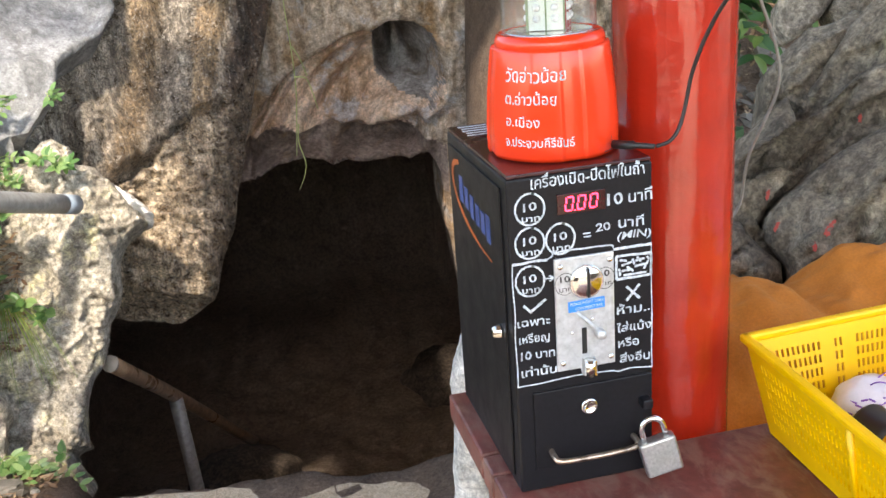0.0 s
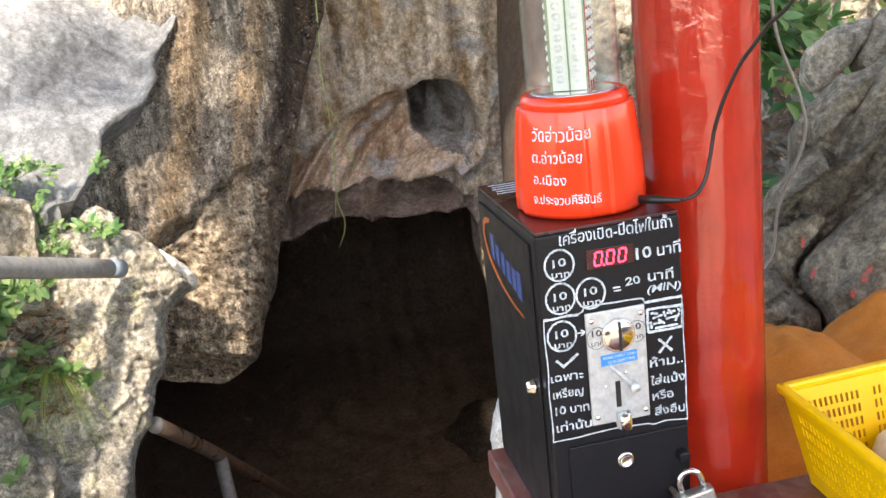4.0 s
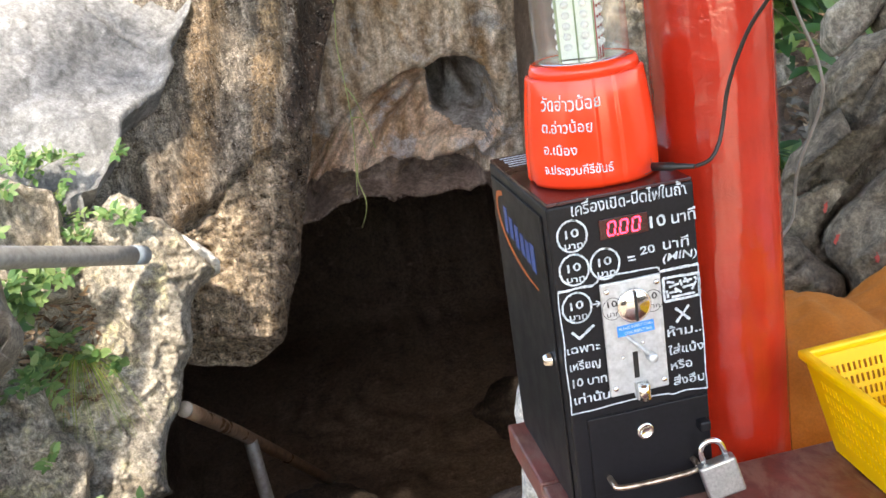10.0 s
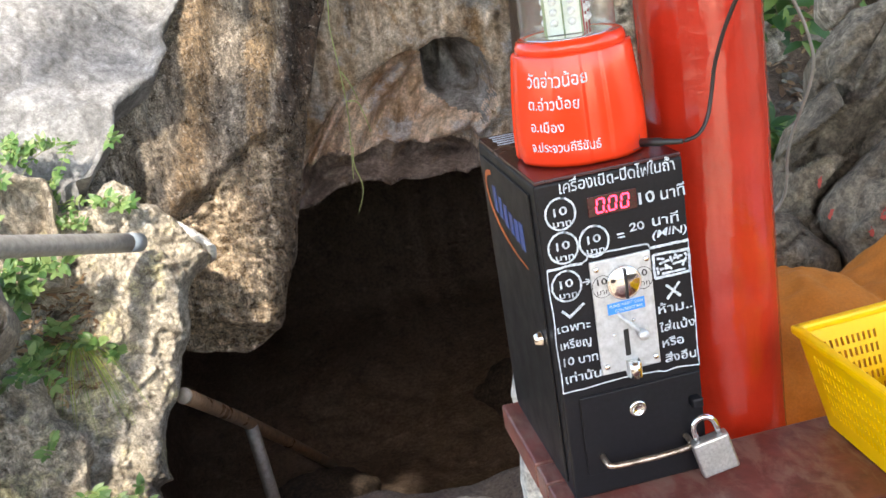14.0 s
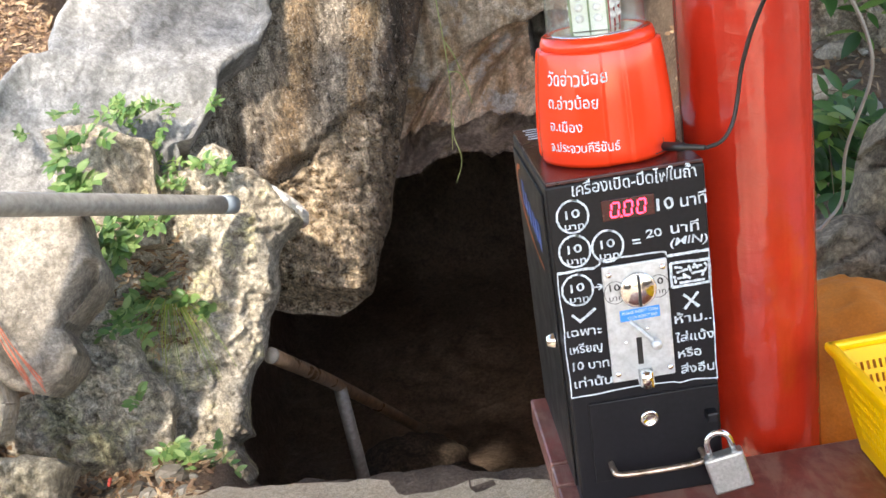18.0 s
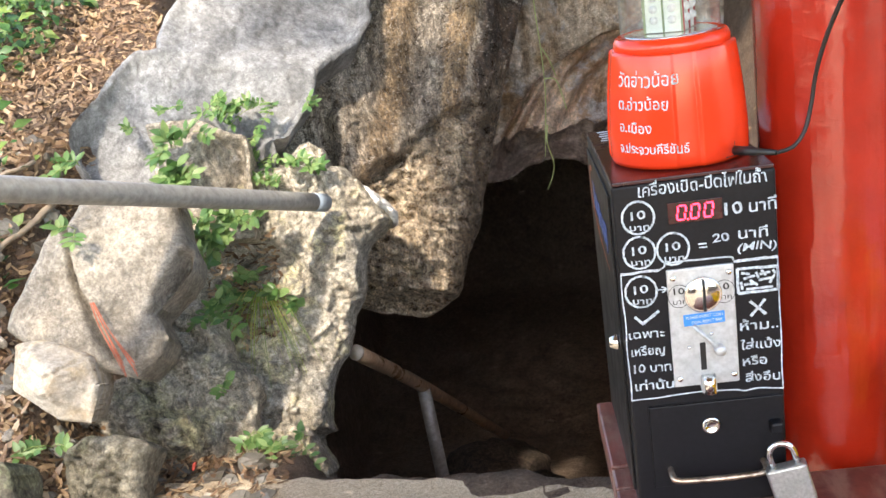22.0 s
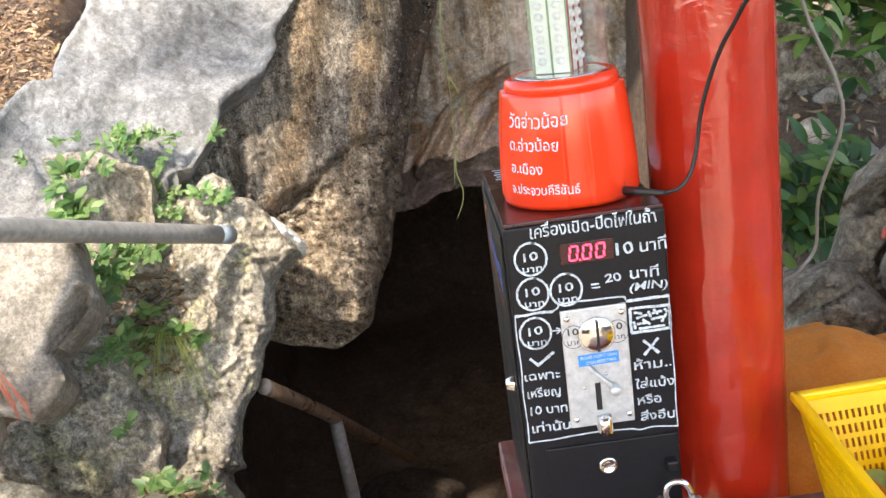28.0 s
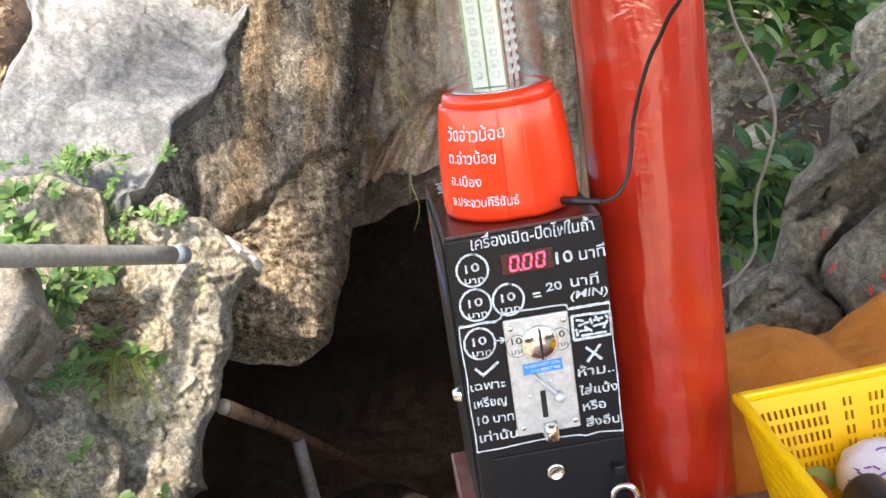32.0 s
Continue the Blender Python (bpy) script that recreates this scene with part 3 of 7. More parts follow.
def spline(points, n=40):
    """A smooth line through the points."""
    pts = [Vector(p) for p in points]
    ext = [2 * pts[0] - pts[1]] + pts + [2 * pts[-1] - pts[-2]]
    out = []
    for i in range(n + 1):
        s = i / n * (len(pts) - 1)
        k = min(int(s), len(pts) - 2)
        u = s - k
        a, b2, c, d = ext[k:k + 4]
        out.append(0.5 * (2 * b2 + (c - a) * u + (2 * a - 5 * b2 + 4 * c - d) * u * u + (3 * b2 - a - 3 * c + d) * u ** 3))
    return out


def text(name, body, size, width, mat, parent, m, bold=0.0, slant=0.0):
    """Flat lettering as a thin mesh, fitted to its width; x to the right, y up in m."""
    cu = bpy.data.curves.new(name, "FONT")
    cu.body, cu.size, cu.offset, cu.shear, cu.extrude = body, size, bold, slant, 0.00015
    cu.resolution_u = 3
    ob = new(name, cu)
    bpy.context.view_layer.update()
    me = bpy.data.meshes.new_from_object(ob.evaluated_get(bpy.context.evaluated_depsgraph_get()))
    bpy.data.objects.remove(ob)
    bpy.data.curves.remove(cu)
    xs = [v.co.x for v in me.vertices]
    k = width / max(1e-6, max(xs) - min(xs)) if width else 1
    x0 = min(xs)
    for v in me.vertices:
        p = Vector(((v.co.x - x0) * k, v.co.y, v.co.z))
        q = noise.noise_vector(Vector((p.x * 190, p.y * 190, size * 900 + width * 500))) * (0.055 * size)
        v.co = m @ Vector((p.x + q.x, p.y + q.y + 0.0004 * math.sin(p.x * 160 + size * 1000), p.z))
    me.materials.clear()
    me.materials.append(mat)
    o = new(name, me)
    o.parent = parent
    return o


# ---- noise and rock ----
def hash3(i, j, k, seed):
    h = (i * 374761393 + j * 668265263 + k * 2147483647 + seed * 974711) & 0xFFFFFFFF
    h = ((h ^ (h >> 13)) * 1274126177) & 0xFFFFFFFF
    h = (h ^ (h >> 16)) & 0xFFFFFFFF
    return h / 4294967295.0


def vnoise(p, seed=0):
    i = np.floor(p).astype(np.int64)
    f = p - i
    f = f * f * f * (f * (f * 6 - 15) + 10)
    out = 0
    for dx in (0, 1):
        for dy in (0, 1):
            for dz in (0, 1):
                w = (f[:, 0] if dx else 1 - f[:, 0]) * (f[:, 1] if dy else 1 - f[:, 1]) * (f[:, 2] if dz else 1 - f[:, 2])
                out = out + w * hash3(i[:, 0] + dx, i[:, 1] + dy, i[:, 2] + dz, seed)
    return out * 2 - 1


def fbm(p, scale, octaves=5, seed=0, gain=0.5, ridge=False):
    out, amp, q = 0, 1.0, p * scale
    for o in range(octaves):
        n = vnoise(q, seed + o)
        out = out + amp * ((1 - 2 * np.abs(n)) if ridge else n)
        q, amp = q * 2.03 + 5.1, amp * gain
    return out


def worley(p, scale, seed=0):
    """Distances to the nearest and the next cell point."""
    q = p * scale
    i = np.floor(q).astype(np.int64)
    d1 = np.full(len(p), 9.0)
    d2 = np.full(len(p), 9.0)
    for dx in (-1, 0, 1):
        for dy in (-1, 0, 1):
            for dz in (-1, 0, 1):
                c = i + np.array((dx, dy, dz))
                o = np.stack([hash3(c[:, 0], c[:, 1], c[:, 2], seed + s) for s in (11, 23, 37)], 1)
                d = np.linalg.norm(c + o - q, axis=1)
                d2 = np.minimum(d2, np.maximum(d, d1))
                d1 = np.minimum(d1, d)
    return d1, d2


def facets(p, scale, seed=0, stretch=(1, 1, 1)):
    """Broken planes: each cell tilts and stands out by its own chance, about 1 / scale high."""
    q = p * scale * np.array(stretch)
    q = q + 0.18 * np.stack([fbm(q, 1.3, 3, seed + 71), fbm(q, 1.3, 3, seed + 72), fbm(q, 1.3, 3, seed + 73)], 1)
    i = np.floor(q).astype(np.int64)
    best, out = np.full(len(p), 9.0), np.zeros(len(p))
    for dx in (-1, 0, 1):
        for dy in (-1, 0, 1):
            for dz in (-1, 0, 1):
                c = i + np.array((dx, dy, dz))
                r = [hash3(c[:, 0], c[:, 1], c[:, 2], seed + s) for s in (11, 23, 37, 41, 53, 67, 79)]
                off = c + np.stack(r[:3], 1) - q
                d = np.linalg.norm(off, axis=1)
                val = 0.7 * (r[3] - 0.5) + ((np.stack(r[4:], 1) - 0.5) * off).sum(1) * 1.3
                near = d < best
                out = np.where(near, val, out)
                best = np.minimum(best, d)
    return out / scale


def inset(u, v, outline):
    """How far inside the outline a place lies (outside: minus)."""
    poly = np.array(outline, float)
    q = np.stack([u, v], 1)
    inside, dist = np.zeros(len(q), bool), np.full(len(q), 9.0)
    for a, b2 in zip(poly, np.roll(poly, -1, 0)):
        e = b2 - a
        t = np.clip(((q - a) @ e) / (e @ e), 0, 1)
        dist = np.minimum(dist, np.linalg.norm(q - a - t[:, None] * e, axis=1))
        cross = (a[1] > v) != (b2[1] > v)
        inside ^= cross & (u < a[0] + (v - a[1]) / (e[1] if e[1] else 1e-9) * e[0])
    return np.where(inside, dist, -dist)


def smooth01(x):
    x = np.clip(x, 0, 1)
    return x * x * (3 - 2 * x)


def frame_of(n):
    n = Vector(n).normalized()
    u = Vector((0, 0, 1)).cross(n).normalized()
    return np.array(u), np.array(n.cross(u)), np.array(n)


def rock(name, p0, n, outline, mat, label, step=0.012, round_=0.12, bulge=0.1, back=0.25, rough=0.03, crag=0.02, crag_scale=7.0,
         ragged=0.02, seed=1, relief=None, category="rock", kind="", sharp=1.0):
    """A boulder: an outline in the plane at p0 with normal n, swollen to both sides and broken up by noise."""
    u, v, w = frame_of(n)
    base = np.array(p0, float)
    poly = np.array(outline, float)
    lo, hi = poly.min(0) - step, poly.max(0) + step
    gx, gy = np.meshgrid(np.arange(lo[0], hi[0] + step, step), np.arange(lo[1], hi[1] + step, step))
    shape = gx.shape
    q = np.stack([gx.ravel(), gy.ravel()], 1)
    flat = base + q[:, :1] * u + q[:, 1:] * v
    q2 = q + ragged * np.stack([fbm(flat, 5, 4, seed + 50), fbm(flat, 5, 4, seed + 60)], 1)
    inside = np.zeros(len(q), bool)
    dist = np.full(len(q), 9.0)
    near = np.zeros((len(q), 2))
    for a, b2 in zip(poly, np.roll(poly, -1, 0)):
        e = b2 - a
        t = np.clip(((q2 - a) @ e) / (e @ e), 0, 1)
        c = a + t[:, None] * e
        d = np.linalg.norm(q2 - c, axis=1)
        closer = d < dist
        dist[closer] = d[closer]
        near[closer] = c[closer]
        cross = (a[1] > q2[:, 1]) != (b2[1] > q2[:, 1])
        with np.errstate(divide="ignore", invalid="ignore"):
            at = a[0] + (q2[:, 1] - a[1]) / (e[1] if e[1] else 1e-9) * e[0]
        inside ^= cross & (q2[:, 0] < at)
    keep = inside | (dist < step * 0.75)
    # pull the rim onto the outline
    rim = keep & (~inside | (dist < step * 0.4))
    q[rim] += (near - q2)[rim]
    dist[rim] = 0
    prof = np.sqrt(np.clip(1 - (1 - np.clip(dist / round_, 0, 1)) ** 2, 0, 1)) ** sharp
    P = base + q[:, :1] * u + q[:, 1:] * v
    h = bulge * prof
    edge = 0.25 + 0.75 * smooth01(dist / 0.05)
    h = h + rough * edge * fbm(P, 3.0, 6, seed, 0.55)
    d1, d2 = worley(P + 0.04 * np.stack([fbm(P, 6, 3, seed + 5), fbm(P, 6, 3, seed + 6), fbm(P, 6, 3, seed + 7)], 1), crag_scale, seed)
    h = h + crag * edge * (smooth01((d2 - d1) * 2.2) - 0.6) + crag * 0.8 * edge * (0.45 - d1)
    if relief is not None:
        h = h + edge * relief(q[:, 0], q[:, 1], P)
    h = np.maximum(h, -0.9 * back * prof)
    front = P + h[:, None] * w
    rear = P - (back * prof + 0.002)[:, None] * w
    idx = np.where(keep, np.cumsum(keep) - 1, -1)
    g = idx.reshape(shape)
    a, b2, c, d = g[:-1, :-1].ravel(), g[:-1, 1:].ravel(), g[1:, 1:].ravel(), g[1:, :-1].ravel()
    ok = (a >= 0) & (b2 >= 0) & (c >= 0) & (d >= 0)
    quad = np.stack([a, b2, c, d], 1)[ok]
    tri = []
    for s in ((a, b2, c), (a, c, d), (a, b2, d), (b2, c, d)):
        s = np.stack(s, 1)
        tri.append(s[(s >= 0).all(1) & ~ok])
    three = np.concatenate(tri)
    n0 = int(keep.sum())
    verts = np.concatenate([front[keep], rear[keep]])
    faces = [tuple(f) for f in quad] + [tuple(f) for f in three]
    # the rear at every cell too, and a skirt along the rim
    faces += [tuple(f[::-1] + n0) for f in quad] + [tuple(f[::-1] + n0) for f in three]
    seen = {}
    for f in [tuple(f) for f in quad] + [tuple(f) for f in three]:
        for x, y in zip(f, f[1:] + f[:1]):
            if (y, x) in seen:
                del seen[(y, x)]
            else:
                seen[(x, y)] = 1
    faces += [(y, x, x + n0, y + n0) for x, y in seen]
    ob = mesh_ob(name, verts, faces, mat)
    return tagged(ob, label, category, kind=kind)


# ---- ground and cave ----
def ground_height(x, y):
    hill_l = np.interp(y, [-3, 0.9, 1.3, 1.7, 2.1, 3.0, 6.0, 12, 60], [0.0, 0.03, 0.17, 0.45, 0.80, 1.15, 2.2, 3.5, 6.0])
    hill_r = np.interp(y, [-3, 0.5, 1.0, 1.6, 2.4, 6.0, 12, 60], [0.0, 0.05, 0.35, 0.66, 0.95, 2.2, 3.5, 6.0])
    left = smooth01((np.interp(y, [1.0, 1.3, 1.55, 1.9, 2.3, 2.5, 2.8, 3.1], [-1.10, -1.20, -1.30, -1.46, -1.35, -1.20, -1.02, -0.98]) - x) / 0.3)
    right = smooth01((x - 0.55) / 0.5)
    z = hill_l * left + hill_r * right + (1 - left - right).clip(0, 1) * np.interp(y, [0, 6, 12, 60], [0, 2.2, 3.5, 6.0]) * (y > 7)
    z = z - 0.32 * smooth01((y - 1.60) / 0.22) * smooth01((x + 1.34) / 0.12) * smooth01((-0.6 - x) / 0.1) * (1 - smooth01((y - 2.6) / 0.3))
    edge_l = np.interp(y, [1.2, 2.0, 3.2], [-0.75, -0.82, -1.5])
    pit = smooth01((x - edge_l) / 0.18) * smooth01(((0.62 + 0.3 * np.clip(y - 2.6, 0, 3)) - x) / 0.18) * smooth01((y - (1.28 - 0.2 * x)) / 0.12) * (1 - smooth01((y - 7.2) / 0.5))
    deep = np.interp(y, [1.2, 1.5, 3.6, 5.0, 7.0], [-0.35, -0.5, -1.75, -1.9, -1.5])
    return z * (1 - pit) + deep * pit


def ground_z(x, y):
    P = np.stack([x, y, np.zeros(len(x))], 1)
    lump_ = np.where((np.abs(x) < 6) & (y > 0.9) & (y < 9), 1.0, 0.1)
    return ground_height(x, y) + lump_ * (0.035 * fbm(P, 2.2, 5, 3) + 0.012 * fbm(P, 11, 4, 4))


GX, GY = np.linspace(-3.6, 3.0, 330), np.linspace(0.5, 4.4, 196)
GRID = ground_z(*[g.ravel() for g in np.meshgrid(GX, GY)]).reshape(len(GY), len(GX))


def ground_at(x, y):
    """The ground's height near the cave, quickly."""
    fx, fy = (x - GX[0]) / (GX[1] - GX[0]), (y - GY[0]) / (GY[1] - GY[0])
    i, j = int(min(max(fx, 0), len(GX) - 2)), int(min(max(fy, 0), len(GY) - 2))
    u, v = fx - i, fy - j
    return float((GRID[j, i] * (1 - u) + GRID[j, i + 1] * u) * (1 - v) + (GRID[j + 1, i] * (1 - u) + GRID[j + 1, i + 1] * u) * v)


def axis_steps(far, lo, hi, fine):
    out = list(np.arange(lo, hi, fine))
    d = fine
    a, b2 = lo, hi
    while a > -far or b2 < far:
        d *= 1.35
        a, b2 = a - d, b2 + d
        out = [a] + out + [b2]
    return np.array(out)


def build_ground():
    xs, ys = axis_steps(80, -2.6, 2.2, 0.035), axis_steps(80, 0.2, 5.6, 0.035)
    gx, gy = np.meshgrid(xs, ys)
    P = np.stack([gx.ravel(), gy.ravel(), np.zeros(gx.size)], 1)
    P[:, 2] = ground_z(P[:, 0], P[:, 1])
    n, m2 = gx.shape
    i = np.arange(n * m2).reshape(n, m2)
    faces = np.stack([i[:-1, :-1].ravel(), i[:-1, 1:].ravel(), i[1:, 1:].ravel(), i[1:, :-1].ravel()], 1)
    ob = mesh_ob("ground", P, faces, M_SOIL)
    ob.data.materials.append(M_DIRT)
    c = P[faces].mean(1)
    ob.data.polygons.foreach_set("material_index", ((c[:, 1] > 1.3) & (c[:, 2] < -0.2) & (np.abs(c[:, 0]) < 3)).astype(np.int32))
    return tagged(ob, "brown earth slope strewn with dry leaves and stones", "ground", kind="structure")


ground = build_ground()


def build_cave():
    ny, nt_ = 70, 64
    verts, faces = [], []
    for j in range(ny):
        y = 4.4 + 3.6 * j / (ny - 1)
        s = j / (ny - 1)
        w = (1.75 + 0.5 * math.sin(s * 3)) * math.sqrt(max(0.0, 1 - max(0, (s - 0.6) / 0.4) ** 2)) + 0.01
        top = (2.5 + 0.3 * math.sin(s * 4)) * math.sqrt(max(0.0, 1 - max(0, (s - 0.6) / 0.4) ** 2)) + 0.01
        for k in range(nt_):
            a = -0.25 + (math.pi + 0.5) * k / (nt_ - 1)
            verts.append((0.1 + w * math.cos(a), y, -2.0 + top * math.sin(a)))
    P = np.array(verts)
    c = np.array((0.1, 5.2, -1.2))
    d = (P - c) / np.linalg.norm(P - c, axis=1)[:, None]
    P = P + d * (0.16 * fbm(P, 1.6, 5, 8) + 0.10 * (worley(P, 1.8, 4)[0] - 0.5))[:, None]
    for j in range(ny - 1):
        for k in range(nt_ - 1):
            i = j * nt_ + k
            faces.append((i, i + 1, i + nt_ + 1, i + nt_))
    return tagged(mesh_ob("wall_cave", P, faces, M_CAVE), "brown inner wall of a limestone cave, its darkness put into the colour", "cave wall", kind="structure")


build_cave()

def line_gap(u, v, pts):
    """Distance to a bent line."""
    q, out = np.stack([u, v], 1), np.full(len(u), 9.0)
    for a, b2 in zip(np.array(pts[:-1], float), np.array(pts[1:], float)):
        e = b2 - a
        s = np.clip(((q - a) @ e) / (e @ e), 0, 1)
        out = np.minimum(out, np.linalg.norm(q - a - s[:, None] * e, axis=1))
    return out


def planes(u, v, *faces):
    """The lowest of several planes (height, slope along u, slope along v): flat faces that meet in ridges."""
    return np.min([c + a * u + b2 * v for c, a, b2 in faces], axis=0)


def swirl(P, scale, amount, seed):
    """Places pushed about by noise, so that lines wander."""
    return P + amount * np.stack([fbm(P, scale, 4, seed), fbm(P, scale, 4, seed + 1), fbm(P, scale, 4, seed + 2)], 1)


def crevices(P, scale, seed, width=0.16):
    """1 along the winding gaps between broken pieces."""
    d1, d2 = worley(swirl(P, scale * 0.9, 0.35 / scale, seed + 1), scale, seed)
    return 1 - smooth01((d2 - d1) / width)


def broken(a, b2, seed):
    return lambda u, v, P: 0.45 * facets(P, a, seed) + 0.4 * facets(P, b2, seed + 3) - 0.14 / a * crevices(P, a * 1.3, seed + 5) - 0.25 / b2 * crevices(P, b2, seed + 7, 0.22)


def slab_relief(u, v, P):
    s = v + 0.485 * u + 0.02 * fbm(P, 3, 3, 15)
    fold = -0.42 * np.maximum(0, -s - 0.02) - 0.10 * np.maximum(0, s)
    fissure = line_gap(u, v, [(0.40, 0.45), (0.506, 0.223), (0.562, 0.11), (0.62, 0.05)])
    nick = -0.035 * np.exp(-((fissure + 0.004 * fbm(P, 18, 3, 17)) / 0.007) ** 2)
    return fold + nick - 0.05 * np.exp(-((u - 0.36) / 0.16) ** 2 - ((v - 0.17) / 0.16) ** 2) + 0.016 * fbm(P, 2.2, 3, 18) + 0.07 * facets(P, 9, 19) - 0.006 * crevices(P, 4, 21, 0.05) - 0.006 * fbm(P, 7, 4, 16, ridge=True) - 0.004 * smooth01((fbm(P, 30, 3, 20) - 0.55) / 0.2)


slab = rock("boulder", (-1.036, 2.65, 0.984), (.20, -.35, .35),
            [(0.02, 0.80), (0.025, 0.526), (-0.095, 0.356), (-0.242, 0.169), (-0.26, 0.124), (-0.33, 0.142), (-0.393, 0.102), (-0.504, -0.007), (-0.632, -0.128), (-0.649, -0.196), (-0.637, -0.24),
             (-0.599, -0.339), (-0.42, -0.62), (-0.05, -0.55), (0.012, -0.33), (0.086, -0.328), (0.237, -0.189), (0.274, -0.113), (0.375, -0.042), (0.473, 0.016), (0.565, 0.112), (0.622, 0.212), (0.772, 0.375), (1.0, 0.80)],
            M_SLAB, "large smooth pale grey limestone boulder in dappled sun", round_=0.02, bulge=0.03, back=0.16, rough=0.014, crag=0.002, crag_scale=3, step=0.008,
            ragged=0.020, seed=2, relief=slab_relief)

CREASE = [(-0.40, -0.14), (-0.357, -0.085), (-0.279, -0.001), (-0.164, 0.071), (-0.062, 0.151), (0.042, 0.203), (0.156, 0.224)]


def drape_relief(u, v, P):
    wob = 0.012 * fbm(P, 9, 3, 11)
    vc = np.interp(u, [p[0] for p in CREASE], [p[1] for p in CREASE]) + wob
    above = smooth01((v - vc) / 0.04)
    groove = -0.065 * (0.55 + 0.6 * fbm(P, 11, 3, 7)) * np.exp(-((v - vc + 0.010) / 0.018) ** 2) * smooth01((u + 0.42) / 0.08) * smooth01((0.20 - u) / 0.06)
    side = u - np.interp(v, [-0.40, -0.206, 0.022, 0.216, 0.366, 0.572, 0.848], [0.03, 0.061, 0.117, 0.171, 0.21, 0.272, 0.358]) - wob
    channel = -0.9 * np.maximum(0, side - 0.01) + 0.25 * np.maximum(0, side - 0.12)
    vu = np.interp(u, [-0.5, -0.342, -0.23, -0.119, -0.011, 0.2], [-0.33, -0.399, -0.426, -0.47, -0.525, -0.6]) + 0.012 * fbm(P, 14, 3, 10)
    under = -1.7 * np.maximum(0, vu - v)
    lobe = 0.10 * np.exp(-((u + 0.13) / 0.17) ** 2 - ((v + 0.34) / 0.20) ** 2)
    flute = (0.016 * np.sin((u - 0.25 * v) * 21 + 1.2 * np.sin(v * 4)) + 0.007 * np.sin((u - 0.28 * v) * 57 + 3 * fbm(P, 2.5, 3, 9))) * above
    r = np.hypot(u + 0.219, (v - 0.283) * 0.8)
    whorl = 0.010 * np.cos(r * 190) * np.exp(-(r / 0.034) ** 2)
    tooth = 0.05 * np.exp(-((u - 0.012) / 0.035) ** 2) * smooth01((v + 0.10 - 0.3 * (u - 0.012)) / 0.015) * smooth01((0.06 - v) / 0.10)
    knots = 0.05 * np.exp(-((u + 0.36) / 0.05) ** 2 - ((v - 0.20) / 0.09) ** 2) - 0.06 * np.exp(-((u + 0.44) / 0.04) ** 2 - ((v - 0.10) / 0.12) ** 2)
    Q = swirl(P, 7, 0.03, 30)
    wrinkle = 0.022 * fbm(Q * np.array((0.9, 0.9, 2.4)) + np.stack([0 * u, 0 * u, 0.9 * u], 1), 16, 3, 12, 0.55, ridge=True) * (1 - above)
    streaks = 0.012 * fbm(P * np.array((2.6, 2.6, 0.45)), 6, 5, 13, ridge=True) * above
    crust = 0.010 * fbm(Q, 26, 3, 14, 0.6, ridge=True) * smooth01((fbm(P, 3.5, 3, 8) - 0.05) / 0.3)
    fore = 0.15 * smooth01((-0.14 - u) / 0.25) * smooth01((v + 0.15) / 0.2) * smooth01((0.74 - v) / 0.28)
    return fore + groove + channel + under + lobe + flute + whorl + tooth + knots + wrinkle + streaks + crust + 0.035 * above * smooth01((0.35 - (v - vc)) / 0.3) + 0.10 * facets(P, 12, 31)


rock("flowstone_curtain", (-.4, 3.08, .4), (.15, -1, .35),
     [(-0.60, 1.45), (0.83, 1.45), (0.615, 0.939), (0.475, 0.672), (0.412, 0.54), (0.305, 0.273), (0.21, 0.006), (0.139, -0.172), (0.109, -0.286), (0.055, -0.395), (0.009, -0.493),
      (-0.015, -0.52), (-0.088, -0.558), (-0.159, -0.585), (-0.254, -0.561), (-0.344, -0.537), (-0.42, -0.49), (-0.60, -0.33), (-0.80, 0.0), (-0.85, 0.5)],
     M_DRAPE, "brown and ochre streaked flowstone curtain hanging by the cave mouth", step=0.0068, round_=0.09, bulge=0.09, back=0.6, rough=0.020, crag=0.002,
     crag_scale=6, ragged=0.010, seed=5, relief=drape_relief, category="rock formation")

RECESS = [(-0.70, -0.42), (-0.553, -0.197), (-0.437, -0.074), (-0.351, -0.019), (-0.252, 0.026), (-0.152, 0.078), (-0.027, 0.095), (0.053, 0.127), (0.174, 0.126), (0.271, 0.053), (0.303, -0.061),
          (0.319, -0.189), (0.294, -0.265), (0.215, -0.332), (0.197, -0.43), (0.20, -0.9), (-0.70, -0.9)]
ALCOVE = [(-0.006, 0.07), (0.053, 0.127), (0.174, 0.126), (0.271, 0.053), (0.303, -0.061), (0.311, -0.188), (0.244, -0.288), (0.11, -0.233), (0.008, -0.183), (-0.012, -0.054)]
LIP_U, LIP_V = [-0.80, -0.68, -0.507, -0.356, -0.256, -0.135, -0.009, 0.132, 0.25], [-0.40, -0.37, -0.368, -0.403, -0.371, -0.401, -0.407, -0.43, -0.46]


